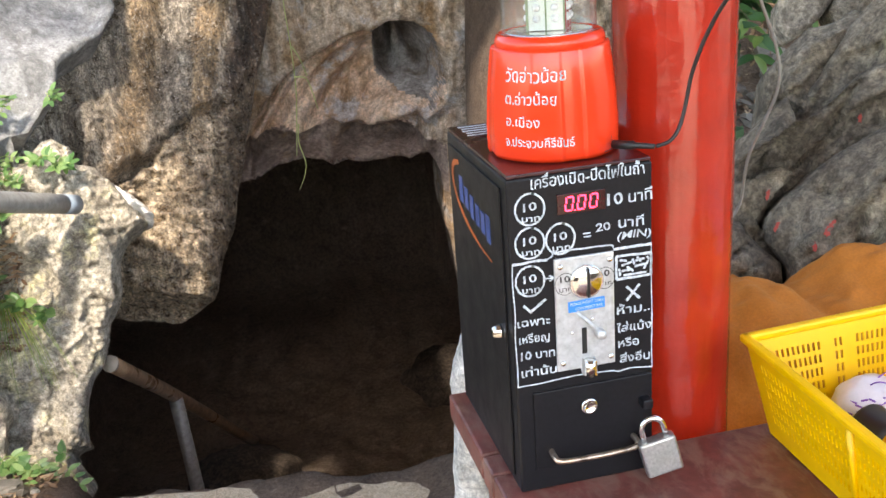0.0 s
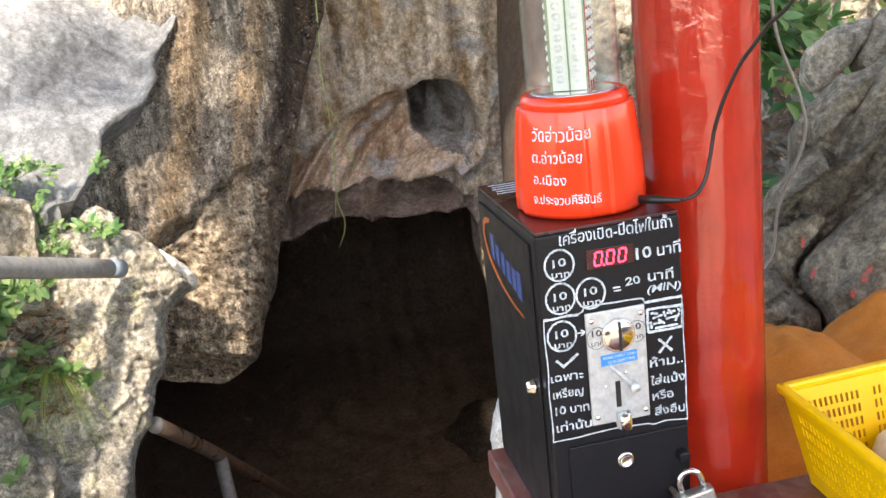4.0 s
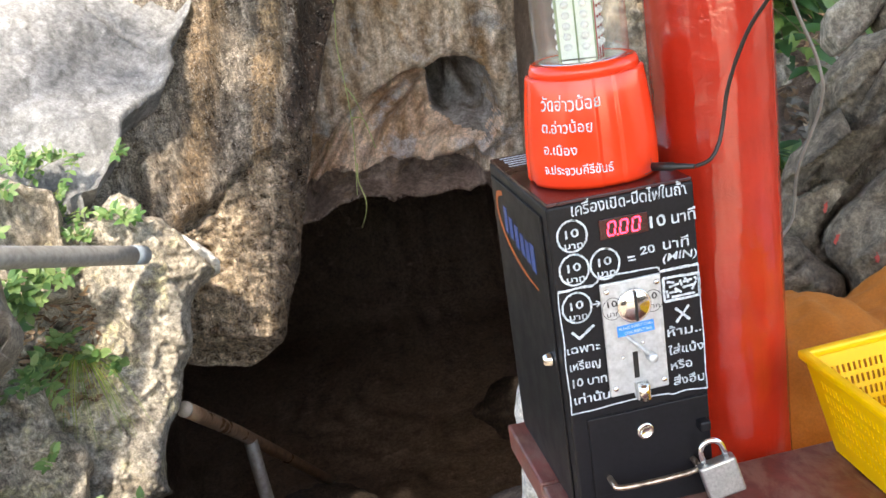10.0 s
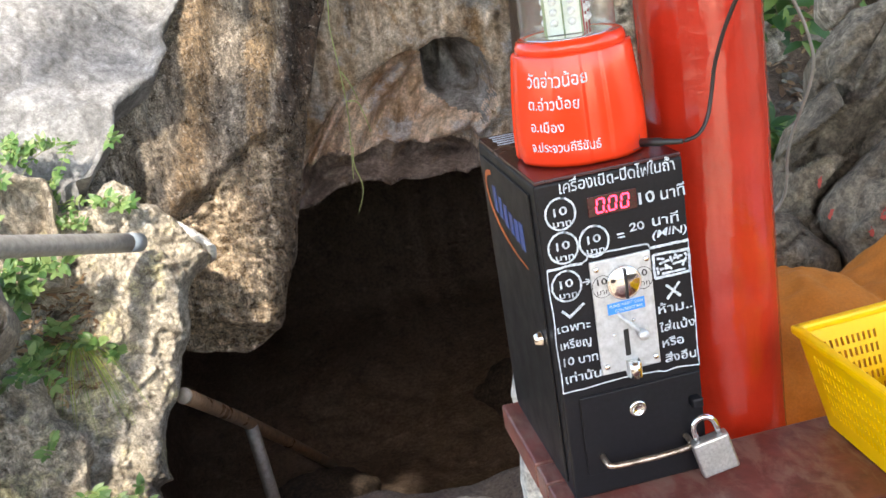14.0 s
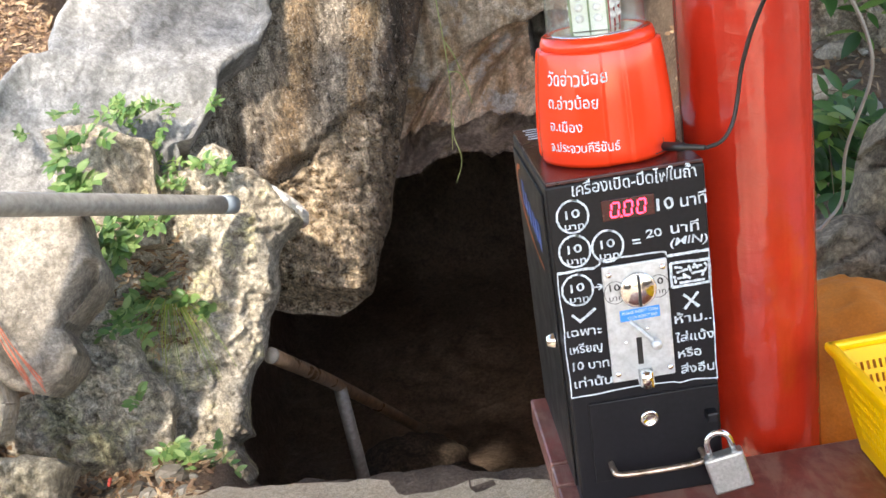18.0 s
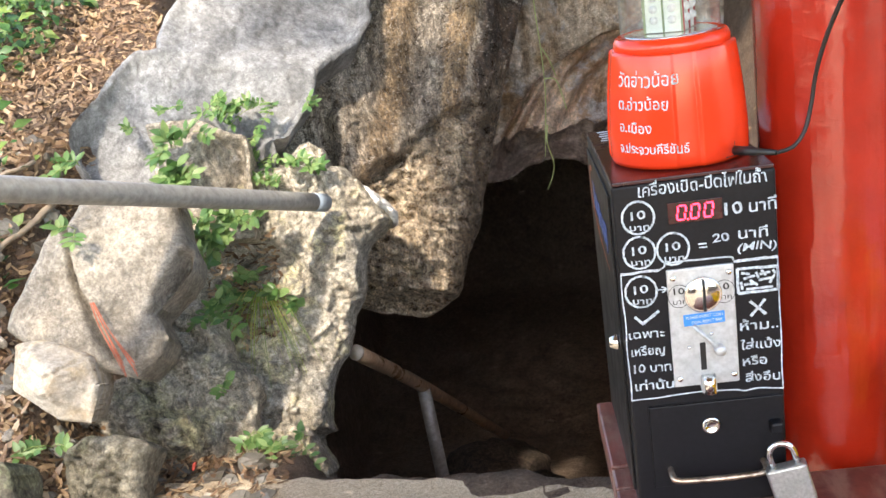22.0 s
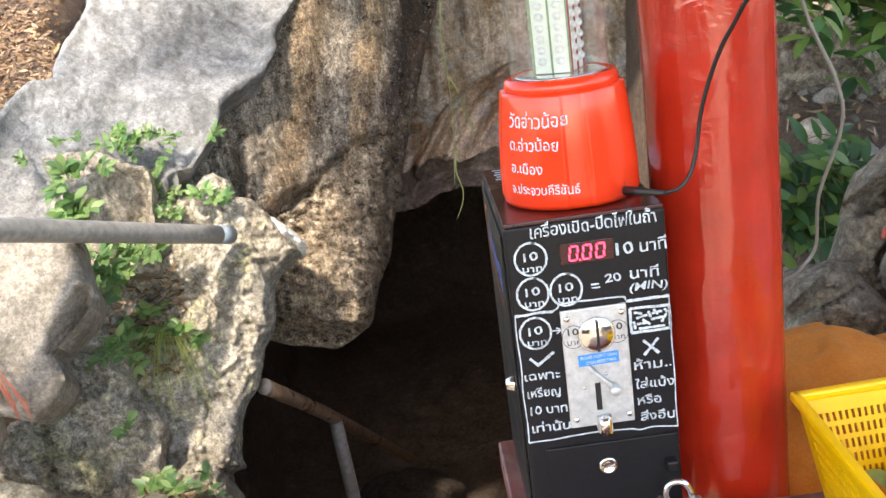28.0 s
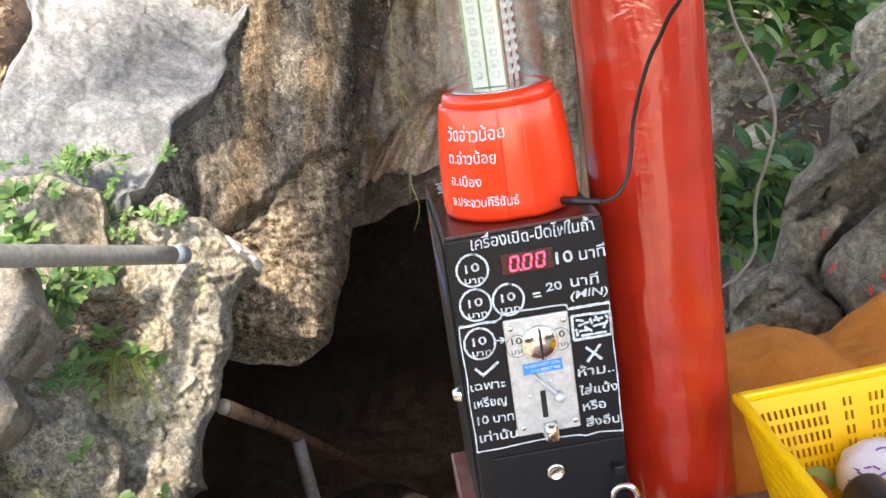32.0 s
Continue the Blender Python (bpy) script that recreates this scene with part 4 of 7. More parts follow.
def arch_relief(u, v, P):
    warp = 0.02 * fbm(P, 5, 4, 24)
    wu, wv = u + warp, v + 0.016 * fbm(P, 6, 3, 25)
    deep = inset(wu, wv, RECESS)
    recess = -0.20 * smooth01((deep + 0.004) / 0.03) - 0.10 * smooth01(deep / 0.15)
    hole = inset(wu, wv, ALCOVE)
    alcove = -0.26 * smooth01((hole + 0.004) / (0.035 + 0.16 * smooth01((u - 0.06) / 0.12))) - 0.15 * smooth01(hole / 0.03) * smooth01((0.12 - u) / 0.035) * smooth01((v + 0.17) / 0.05)
    knob = 0.24 * np.exp(-(((u - 0.06) / 0.17) ** 2 + ((v + 0.335 - 0.25 * (u - 0.05)) / 0.075) ** 2) ** 1.6)
    ramp_ = 0.10 * smooth01((-0.10 - u) / 0.35) * smooth01(deep / 0.05)
    across = 0.80 * u - 0.60 * v + warp
    inside = smooth01(deep / 0.05) * smooth01((0.0 - u) / 0.10)
    ribs = (0.085 * np.abs(np.sin(across * 15.5 + 0.3)) ** 0.7 + 0.016 * np.sin(across * 67 + 2 * fbm(P, 4, 3, 26))) * inside
    vl = np.interp(u, LIP_U, LIP_V) + 0.7 * warp
    lip = -0.65 * np.maximum(0, vl - v) * smooth01((0.30 - u) / 0.06) + 0.035 * np.exp(-((v - vl) / 0.012) ** 2) * smooth01((0.25 - u) / 0.08)
    ragged_ = 0.05 * facets(P, 14, 29) * np.exp(-((v + 0.47) / 0.08) ** 2) * smooth01((u + 0.35) / 0.1)
    flow = 0.020 * np.sin(u * 40 + 6 * warp) * smooth01((v - 0.12) / 0.1) + 0.018 * fbm(P * np.array((1.6, 1.6, 0.6)), 5, 4, 23, ridge=True) * smooth01(-deep / 0.03)
    return recess + alcove + knob + ramp_ + ribs + lip + ragged_ + flow - 0.008 * fbm(P, 7, 4, 22, ridge=True)


arch = rock("cave_arch", (.5, 3.8, .7), (-.1, -1, -.1),
            [(-1.3, 1.4), (2.0, 1.4), (2.0, -1.6), (0.5, -2.2), (0.30, -1.1), (0.26, -0.66), (0.213, -0.53), (0.129, -0.566), (0.068, -0.538), (0.0, -0.559), (-0.095, -0.559), (-0.189, -0.542), (-0.272, -0.565),
             (-0.314, -0.528), (-0.424, -0.516), (-0.522, -0.532), (-0.627, -0.581), (-0.771, -0.60), (-1.3, -0.75)],
            M_ARCH, "pale pink and grey hollowed rock arch over the cave mouth", step=0.009, round_=0.07, bulge=0.05, back=0.75, rough=0.03, crag=0.003, crag_scale=4,
            ragged=0.014, seed=9, relief=arch_relief, category="rock formation")
# the sheltered hollow kept its pale rock; the outer face is stained
base_, (au, av, _) = np.array((.5, 3.8, .7)), frame_of((-.1, -1, -.1))
mids = np.array([p.center[:] for p in arch.data.polygons]) - base_
ru, rv = mids @ au, mids @ av
pale_ = inset(ru + 0.03 * fbm(mids, 9, 4, 27), rv + 0.03 * fbm(mids, 9, 4, 28), RECESS) > 0.012
# the downward face below the lip, which takes the shade-darkened material
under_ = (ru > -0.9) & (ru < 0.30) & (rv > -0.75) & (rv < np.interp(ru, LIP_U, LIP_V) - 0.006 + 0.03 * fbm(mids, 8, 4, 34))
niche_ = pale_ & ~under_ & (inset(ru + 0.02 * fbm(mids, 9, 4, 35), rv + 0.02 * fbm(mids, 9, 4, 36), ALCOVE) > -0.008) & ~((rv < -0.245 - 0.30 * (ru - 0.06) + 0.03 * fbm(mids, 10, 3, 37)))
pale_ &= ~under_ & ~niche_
old = arch.data
co = np.empty(len(old.vertices) * 3)
old.vertices.foreach_get("co", co)
co = co.reshape(-1, 3)
polys = [tuple(p.vertices) for p in old.polygons]


def piece(name, keep_, mat, parent=None):
    """The faces of the arch that keep_ marks, as a mesh of their own."""
    fs = [f for f, k in zip(polys, keep_) if k]
    used = sorted({v for f in fs for v in f})
    at_ = {v: k for k, v in enumerate(used)}
    return mesh_ob(name, co[used], [tuple(at_[v] for v in f) for f in fs], mat, True, parent)


label_ = arch["label"]
bpy.data.objects.remove(arch)
arch = tagged(piece("cave_arch", ~pale_ & ~niche_ & ~under_, M_ARCH), label_, "rock formation")
hollow = piece("hollow", pale_, M_HOLLOW, arch)
hollow["label"] = "pale pink sheltered hollow"
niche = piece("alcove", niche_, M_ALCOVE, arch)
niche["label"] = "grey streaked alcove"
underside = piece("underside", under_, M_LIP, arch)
underside["label"] = "purple-brown underside of the arch, its shade put into the colour"


def lichen_relief(u, v, P):
    shelf = -0.16 * np.exp(-((u + 0.22) / 0.11) ** 2 - ((v - 0.10) / 0.17) ** 2)
    foot = 0.40 * np.maximum(0, -0.22 - v) + 0.10 * smooth01((-0.30 - u) / 0.25) * smooth01((0.0 - v) / 0.2)
    rough_ = smooth01((-0.12 - v + 0.25 * fbm(P, 2.2, 3, 41)) / 0.25)
    strata = 0.014 * facets(np.stack([P[:, 0] * 0.5, P[:, 1] * 0.5, P[:, 2] * 1.8], 1) * 4, 3.0, 44)
    blocks = 0.26 * facets(P, 5, 47) + 0.34 * facets(P, 12, 48) + (0.45 + 0.35 * rough_) * facets(P, 26, 49) + (0.40 + 0.40 * rough_) * facets(P, 52, 46)
    gaps = -0.014 * crevices(P, 5.5, 50, 0.06) - (0.006 + 0.014 * rough_) * crevices(P, 15, 52, 0.16) - 0.008 * rough_ * crevices(P, 34, 54, 0.22)
    return 0.06 + shelf + foot + strata + blocks + gaps - 0.006 * fbm(P, 5, 5, 42, 0.6, ridge=True) + 0.006 * fbm(P, 24, 4, 43, 0.65)


lich = rock("rock_outcrop", (-.87, 2.36, .2), (.3, -1, .45),
            [(-0.40, 0.42), (-0.11, 0.46), (0.007, 0.45), (0.047, 0.498), (0.081, 0.521), (0.131, 0.53), (0.181, 0.488), (0.179, 0.422), (0.23, 0.392), (0.268, 0.335), (0.316, 0.261), (0.36, 0.173), (0.323, 0.138),
             (0.281, 0.114), (0.241, 0.077), (0.223, -0.024), (0.203, -0.082), (0.154, -0.133), (0.112, -0.215), (0.078, -0.268), (0.055, -0.303), (0.025, -0.347), (0.006, -0.403), (-0.002, -0.481),
             (-0.049, -0.509), (-0.035, -0.563), (-0.007, -0.616), (-0.059, -0.66), (-0.211, -0.72), (-0.40, -0.72), (-0.62, -0.60), (-0.66, -0.35), (-0.62, -0.05), (-0.55, 0.20)],
            M_LICHEN, "craggy weathered limestone outcrop with yellow-green lichen", step=0.0056, round_=0.075, bulge=0.12, back=0.35, rough=0.024, crag=0.004, crag_scale=8,
            ragged=0.020, seed=14, relief=lichen_relief)
chip = rock("broken_edge", (-.87, 2.36, .2), (.3, -1, .45), [(0.255, 0.322), (0.276, 0.318), (0.300, 0.292), (0.332, 0.248), (0.360, 0.196), (0.352, 0.160), (0.315, 0.170), (0.284, 0.196), (0.250, 0.212), (0.232, 0.245), (0.238, 0.290)],
            M_CHIP, "freshly broken white limestone edge", step=0.0035, round_=0.012, bulge=0.030, back=0.13, rough=0.012, crag=0.010, crag_scale=24, ragged=0.014, seed=16, sharp=0.6,
            relief=lambda u, v, P: 0.165 + 0.5 * facets(P, 18, 17) - 0.02 * crevices(P, 26, 19, 0.2))
chip.parent = lich
del chip["category"]


def split_relief(u, v, P):
    gap = line_gap(u, v, [(-0.016, 0.287), (-0.01, 0.213), (0.001, 0.154), (0.002, 0.106), (0.014, 0.049), (0.041, -0.003), (0.059, -0.061), (0.098, -0.144)]) + 0.004 * fbm(P, 20, 3, 60)
    crack_ = -0.07 * np.exp(-(gap / (0.006 + 0.010 * smooth01((0.06 - v) / 0.15))) ** 2)
    left_ = u - np.interp(v, [-0.144, -0.061, -0.003, 0.049, 0.106, 0.154, 0.287], [0.098, 0.059, 0.041, 0.014, 0.002, 0.001, -0.016])
    tilt = planes(u, v, (0.03, 0.15, 0.0), (0.045, -0.05, -0.15), (0.05, -0.25, 0.1), (0.05, 0.0, 0.32))
    bite = -0.16 * smooth01((inset(u, v, [(0.36, 0.16), (0.284, 0.123), (0.257, 0.079), (0.207, 0.016), (0.19, -0.04), (0.30, -0.04), (0.36, 0.02)]) + 0.004) / 0.022)
    return tilt + bite + crack_ - 0.012 * smooth01(-left_ / 0.012) + 0.10 * facets(P, 7, 61) + 0.10 * facets(P, 22, 62) - 0.003 * fbm(P, 16, 4, 63, ridge=True)


rock("boulder", (-1.3, 1.55, .5), (.1, -1, .6),
     [(0.026, 0.321), (-0.01, 0.261), (-0.062, 0.23), (-0.137, 0.12), (-0.188, 0.035), (-0.195, -0.022), (-0.14, -0.075), (-0.065, -0.12), (0.023, -0.16), (0.074, -0.175), (0.146, -0.204),
      (0.197, -0.161), (0.222, -0.106), (0.202, -0.046), (0.194, -0.032), (0.227, -0.007), (0.267, 0.024), (0.297, 0.065), (0.308, 0.111), (0.297, 0.169), (0.294, 0.248), (0.28, 0.32), (0.141, 0.36)],
     M_GREY, "large grey boulder split by a long crack", step=0.006, round_=0.035, bulge=0.045, back=0.24, rough=0.012, crag=0.003, crag_scale=5, ragged=0.012,
     seed=21, relief=split_relief)


def cream_relief(u, v, P):
    du, dv = u + 0.111, v - 0.138
    return planes(du, dv, (0.075, 0.30, 0.05), (0.075, -0.50, -0.75), (0.075, -0.80, 0.75), (0.085, 0.1, 0.55)) + 0.16 * facets(P, 15, 26) - 0.003 * fbm(P, 20, 4, 27, ridge=True)


cream = rock("stone_block", (-1.2, 1.36, .25), (0, -1, .5),
             [(-0.254, 0.238), (-0.183, 0.24), (-0.11, 0.212), (-0.046, 0.182), (-0.036, 0.107), (-0.06, 0.011), (-0.142, 0.024), (-0.208, 0.075), (-0.269, 0.114)],
             M_TAN, "broken cream-coloured stone block lying on leaf litter", step=0.0045, round_=0.012, bulge=0.02, back=0.11, rough=0.004, crag=0.002, crag_scale=9, ragged=0.006,
             seed=25, relief=cream_relief)
rock("boulder", (-1.05, 1.3, .1), (0, -1, .6),
     [(-0.32, -0.12), (-0.28, 0.062), (-0.265, 0.143), (-0.22, 0.169), (-0.165, 0.169), (-0.113, 0.153), (-0.063, 0.137), (-0.045, 0.115), (-0.061, 0.082), (-0.072, 0.047), (-0.097, -0.01), (-0.12, -0.12)],
     M_LOW, "low crumbly brown-grey rock half sunk in soil", step=0.005, round_=0.03, bulge=0.05, back=0.16, rough=0.02, crag=0.006, crag_scale=9, ragged=0.03, seed=28,
     relief=lambda u, v, P: planes(u + 0.15, v - 0.10, (0.03, 0.3, 0.5), (0.03, -0.7, -0.1), (0.05, 0.0, -0.9)) + broken(9, 24, 29)(u, v, P) + 0.5 * facets(P, 40, 32))
rock("boulder", (-1.2, 1.05, .12), (0, -1, .6),
     [(-0.563, 0.232), (-0.334, 0.207), (-0.259, 0.204), (-0.185, 0.197), (-0.167, 0.174), (-0.158, 0.133), (-0.13, -0.05), (-0.14, -0.15), (-0.55, -0.15)],
     M_LOW, "angular greenish grey rock at the path's edge", step=0.006, round_=0.02, bulge=0.03, back=0.18, rough=0.010, crag=0.005, crag_scale=6, ragged=0.008, seed=30,
     relief=lambda u, v, P: planes(u + 0.30, v - 0.10, (0.08, 0.0, -0.9), (0.06, 0.1, 0.35), (0.07, -0.9, 0.0)) + 0.6 * broken(8, 24, 31)(u, v, P))
ledge = rock("ledge", (-1.05, 1.90, .08), (.1, -1, .9),
             [(-0.402, 0.047), (-0.311, 0.05), (-0.241, 0.12), (-0.213, 0.25), (-0.125, 0.32), (0.0, 0.24), (0.10, 0.0), (0.10, -0.213), (-0.044, -0.26), (-0.183, -0.21), (-0.289, -0.20), (-0.46, -0.13), (-0.47, -0.001)],
             M_LEDGE, "crumbly limestone ledge below the split boulder", step=0.0055, round_=0.10, bulge=0.07, back=0.25, rough=0.06, crag=0.008, crag_scale=9,
             ragged=0.045, seed=80, relief=lambda u, v, P: 0.04 + 0.5 * facets(P, 7, 81) + 0.75 * facets(P, 17, 82) + 0.8 * facets(P, 34, 88) + 0.5 * facets(P, 60, 89) - 0.022 * crevices(P, 12, 87, 0.2) - 0.010 * crevices(P, 28, 90, 0.24))
ledge.parent = lich
del ledge["category"]


def wedge_relief(u, v, P):
    turn = u - np.interp(v, [-0.112, -0.015, 0.075], [-0.093, -0.072, 0.0])
    furrow = (0.010 * np.sin((u + 0.5 * v) * 130 + 6 * fbm(P, 6, 3, 84)) + 0.012 * fbm(P * np.array((2, 2, 0.6)), 14, 4, 86, ridge=True)) * smooth01(turn / 0.02)
    return -1.1 * np.maximum(0, turn) - 0.15 * np.maximum(0, -turn) + furrow + 0.14 * facets(P, 10, 85)


rock("rock_slab", (-1.05, 2.3, .75), (.1, -1, .5), [(-0.20, -0.30), (-0.22, -0.10), (-0.217, 0.009), (-0.257, 0.11), (-0.16, 0.122), (-0.074, 0.12), (0.0, 0.075), (0.078, 0.043), (0.084, -0.041), (0.07, -0.30)],
     M_BROWN, "grey rock wedge with a furrowed side among the seedlings", step=0.006, round_=0.025, bulge=0.05, back=0.2, rough=0.012, crag=0.004, crag_scale=9, ragged=0.016, seed=83, relief=wedge_relief)
# behind the outcrop the cliff goes on
rock("limestone_cliff", (-1.7, 3.6, .4), (.3, -1, .1), [(-1.0, -1.2), (0.40, -1.2), (0.50, 0.45), (0.3, 0.6), (-1.0, 0.5)], M_LICHEN,
     "grey cliff rock behind the outcrop", step=0.03, seed=33, back=0.4, bulge=0.05)
# unseen rock added above the view to keep sun off the arch
rock("shade_overhang", (.8, 3.05, 2.15), (0, -.25, -1), [(-1.62, -0.7), (2.2, -0.8), (2.2, 1.5), (-1.3, 1.5)], M_ARCH,
     "unseen overhanging rock added to keep sun off the arch", step=0.04, seed=35, back=1.0, bulge=0.1)
# unseen banks added behind the viewer, either side of the path, to shape reflections
def bank(name, x0, x1, y):
    xs_, zs_ = np.linspace(x0, x1, 60), np.linspace(-0.2, 1.6, 30)
    gx, gz = np.meshgrid(xs_, zs_)
    P = np.stack([gx.ravel(), np.full(gx.size, y), gz.ravel()], 1)
    P[:, 1] += 0.6 * fbm(P, 0.8, 5, 61) - 0.25 * P[:, 2]
    n, m2 = gx.shape
    i = np.arange(n * m2).reshape(n, m2)
    faces = np.stack([i[:-1, :-1].ravel(), i[:-1, 1:].ravel(), i[1:, 1:].ravel(), i[1:, :-1].ravel()], 1)
    return tagged(mesh_ob(name, P, faces, M_SOIL), "unseen plain bank added behind the path to shape reflections", "bank", kind="structure")


bank("wall_bank_west", -9.0, -0.9, -5.0)
bank("wall_bank_east", 2.1, 10.0, -5.0)

# concrete landing in front of the steps
bm = bmesh.new()
edge = [(-1.16, 1.45), (-0.9, 1.425), (-0.6, 1.37), (-0.3, 1.31), (0.0, 1.22), (0.2, 1.15), (0.5, 1.1)]
fine = [(x + 0.004 * math.sin(k * 3.1), y + 0.005 * math.sin(k * 1.7) + 0.005 * math.sin(k * 4.3)) for k, (x, y, _) in enumerate(spline([(x, y, 0) for x, y in edge], 60))]
top = [bm.verts.new((x, y, 0.012 + 0.002 * math.sin(x * 31))) for x, y in fine]
lip = [bm.verts.new((x, y + 0.012, -0.012)) for x, y in fine]
low = [bm.verts.new((x, y + 0.004, -0.55)) for x, y in fine]
# unseen reach behind the viewer, widened as a bright reflector for the pole
near_ = [bm.verts.new((x * 5.0, -9.0, 0.012)) for x, y in fine]
for ring_a, ring_b in ((near_, top), (top, lip), (lip, low)):
    for k in range(len(fine) - 1):
        bm.faces.new((ring_a[k], ring_a[k + 1], ring_b[k + 1], ring_b[k]))
landing = tagged(part("landing", bm, M_CEMENT), "worn dusty concrete landing with a ragged edge", "landing", kind="structure")
rock("rock_pillar", (0.285, 0.80, 0.25), (-.25, -1, 0.0),
     [(-0.19, -0.3), (-0.18, 0.12), (-0.185, 0.20), (-0.16, 0.27), (-0.12, 0.36), (-0.05, 0.46), (0.1, 0.47), (0.2, 0.2), (0.2, -0.3)],
     M_PALE, "rough white limestone block standing behind the table", step=0.008, round_=0.06, bulge=0.06, back=0.2, rough=0.02, crag=0.012, crag_scale=12, ragged=0.012, seed=40, relief=broken(14, 38, 41))

# ---- right-hand rocks ----
def bed_relief(seed, lift=0.03):
    """Bedded slab: its upper edge turned to the sky, fine beds running up to the right."""
    def relief(u, v, P):
        s = v - 1.0 * u + 0.02 * fbm(P, 4, 3, seed)
        t = u + v
        Q = np.stack([s * 1.0, t * 0.30, 0 * u], 1)
        beds = 0.30 * facets(Q, 7, seed + 1) + 0.40 * facets(Q, 22, seed + 2) + 0.35 * facets(Q * np.array((1, 0.5, 1)), 55, seed + 6)
        strips = 0.85 * facets(Q, 6, seed + 7)
        return 0.02 + lift * 0.3 + strips + beds + 0.16 * facets(P, 18, seed + 3) - 0.006 * crevices(P, 9, seed + 4, 0.05) - 0.002 * fbm(P, 26, 4, seed + 5, ridge=True)
    return relief


RN = (-.45, -1, .35)
SLABS = ((.65, .55, .8, [(-0.045, -0.012), (-0.036, 0.014), (-0.01, 0.041), (0.035, 0.068), (0.075, 0.1), (0.122, 0.125), (0.179, 0.159), (0.45, 0.38), (0.80, 0.55), (0.80, -0.75), (0.02, -0.75), (0.0, -0.176), (-0.001, -0.092), (-0.007, -0.071), (-0.039, -0.036)],
          "dark grey bedded limestone slab leaning uphill", 0.020),
         (.632, .565, .8, [(-0.16, -0.02), (-0.08, 0.001), (-0.042, -0.007), (-0.024, -0.029), (-0.002, -0.055), (0.018, -0.081), (0.016, -0.70), (-0.16, -0.70)], "dark rounded rock at the foot of the slabs", 0.010),
         (.70, .64, .8, [(-0.13, -0.70), (-0.128, -0.068), (-0.101, 0.031), (-0.092, 0.071), (-0.077, 0.11), (-0.035, 0.15), (0.003, 0.179), (0.012, 0.179), (0.014, 0.164), (0.025, 0.134), (0.067, 0.151), (0.136, 0.215), (0.196, 0.259), (0.45, 0.48), (0.60, 0.40), (0.30, -0.20), (0.0, -0.70)],
          "dark grey limestone ledge with a pale upper edge", 0.014),
         (.74, .72, .8, [(-0.02, -0.20), (0.018, 0.104), (0.031, 0.139), (0.055, 0.189), (0.085, 0.238), (0.12, 0.286), (0.139, 0.31), (0.168, 0.338), (0.263, 0.39), (0.55, 0.62), (0.60, 0.30), (0.30, -0.20)], "tall dark limestone slab above the ledge", 0.018),
         (.78, .82, .8, [(-0.03, -0.10), (-0.018, 0.179), (0.004, 0.205), (0.036, 0.235), (0.072, 0.271), (0.113, 0.281), (0.145, 0.30), (0.20, 0.25), (0.20, -0.10)], "weathered brown-grey rock wedge above the slabs", 0.012))
right_slabs = []
for k, (x, y, z, outl, label_, lift_) in enumerate(SLABS):
    ob = rock("rock_slab", (x, y, z), RN, outl, M_RIGHT, label_, step=0.005, round_=0.014, bulge=0.030, back=0.18, rough=0.006, crag=0.002, crag_scale=5, ragged=0.012, seed=55 + 3 * k,
              relief=bed_relief(200 + 11 * k, lift_))
    right_slabs.append(ob)
for k, (outl, label_) in enumerate((([(0.0, 0.10), (0.003, 0.156), (0.057, 0.187), (0.139, 0.209), (0.143, 0.185), (0.129, 0.156), (0.097, 0.12), (0.048, 0.083), (0.028, 0.07)], "tan broken boulder resting above the slabs"),
                                    ([(0.066, 0.13), (0.087, 0.17), (0.104, 0.207), (0.137, 0.23), (0.284, 0.30), (0.40, 0.20), (0.36, 0.02), (0.144, 0.05), (0.10, 0.08)], "grey broken boulder resting above the slabs"))):
    rock("boulder", (.92 + 0.03 * k, 1.02 - 0.02 * k, .95), (-.3, -1, .4), outl, M_BROWN, label_, step=0.005, round_=0.02, bulge=0.03, back=0.12, rough=0.008, crag=0.003, crag_scale=8, ragged=0.008, seed=97 + k,
         relief=lambda u, v, P: planes(u - 0.10, v - 0.15, (0.03, 0.1, -0.5), (0.03, -0.4, 0.7), (0.03, 0.5, 0.6)) + 0.2 * facets(P, 18, 99))
rock("limestone_cliff", (1.05, 2.7, .9), (-.2, -1, .1),
     [(-0.05, -0.9), (-0.10, 0.3), (-0.05, 1.2), (1.6, 1.4), (1.6, -0.9)],
     M_BROWN, "grey-brown cliff rock behind the red pole", step=0.014, round_=0.1, bulge=0.08, back=0.35, rough=0.05, crag=0.02, crag_scale=5, ragged=0.03, seed=59, relief=broken(5, 14, 60))
rock("limestone_cliff", (0.95, 2.05, .75), (-.15, -1, .25),
     [(-0.12, -0.6), (-0.15, 0.0), (-0.16, 0.35), (-0.06, 0.50), (0.16, 0.46), (0.32, 0.32), (0.42, 0.10), (0.40, -0.1), (0.36, -0.6)],
     M_BROWN, "brown-grey weathered rock face behind the shrubs", step=0.009, round_=0.08, bulge=0.08, back=0.3, rough=0.04, crag=0.015, crag_scale=7, ragged=0.02, seed=63, relief=broken(7, 19, 64))

# unseen roof on the red pole, sized to block the sun
part("roof", bm_box((3.0, 1.9, 0.05), (0.1, -1.15, 2.6)), M_ROOF)
# extra boards added only to keep sun off the cave floor and shrubs
part("sun_board", bm_box((0.44, 0.53, 0.05), (-0.94, 0.065, 2.603)), M_ROOF, bpy.data.objects["roof"])
part("sun_board", bm_box((1.3, 0.85, 0.05), (0.93, 0.22, 2.602)), M_ROOF, bpy.data.objects["roof"])
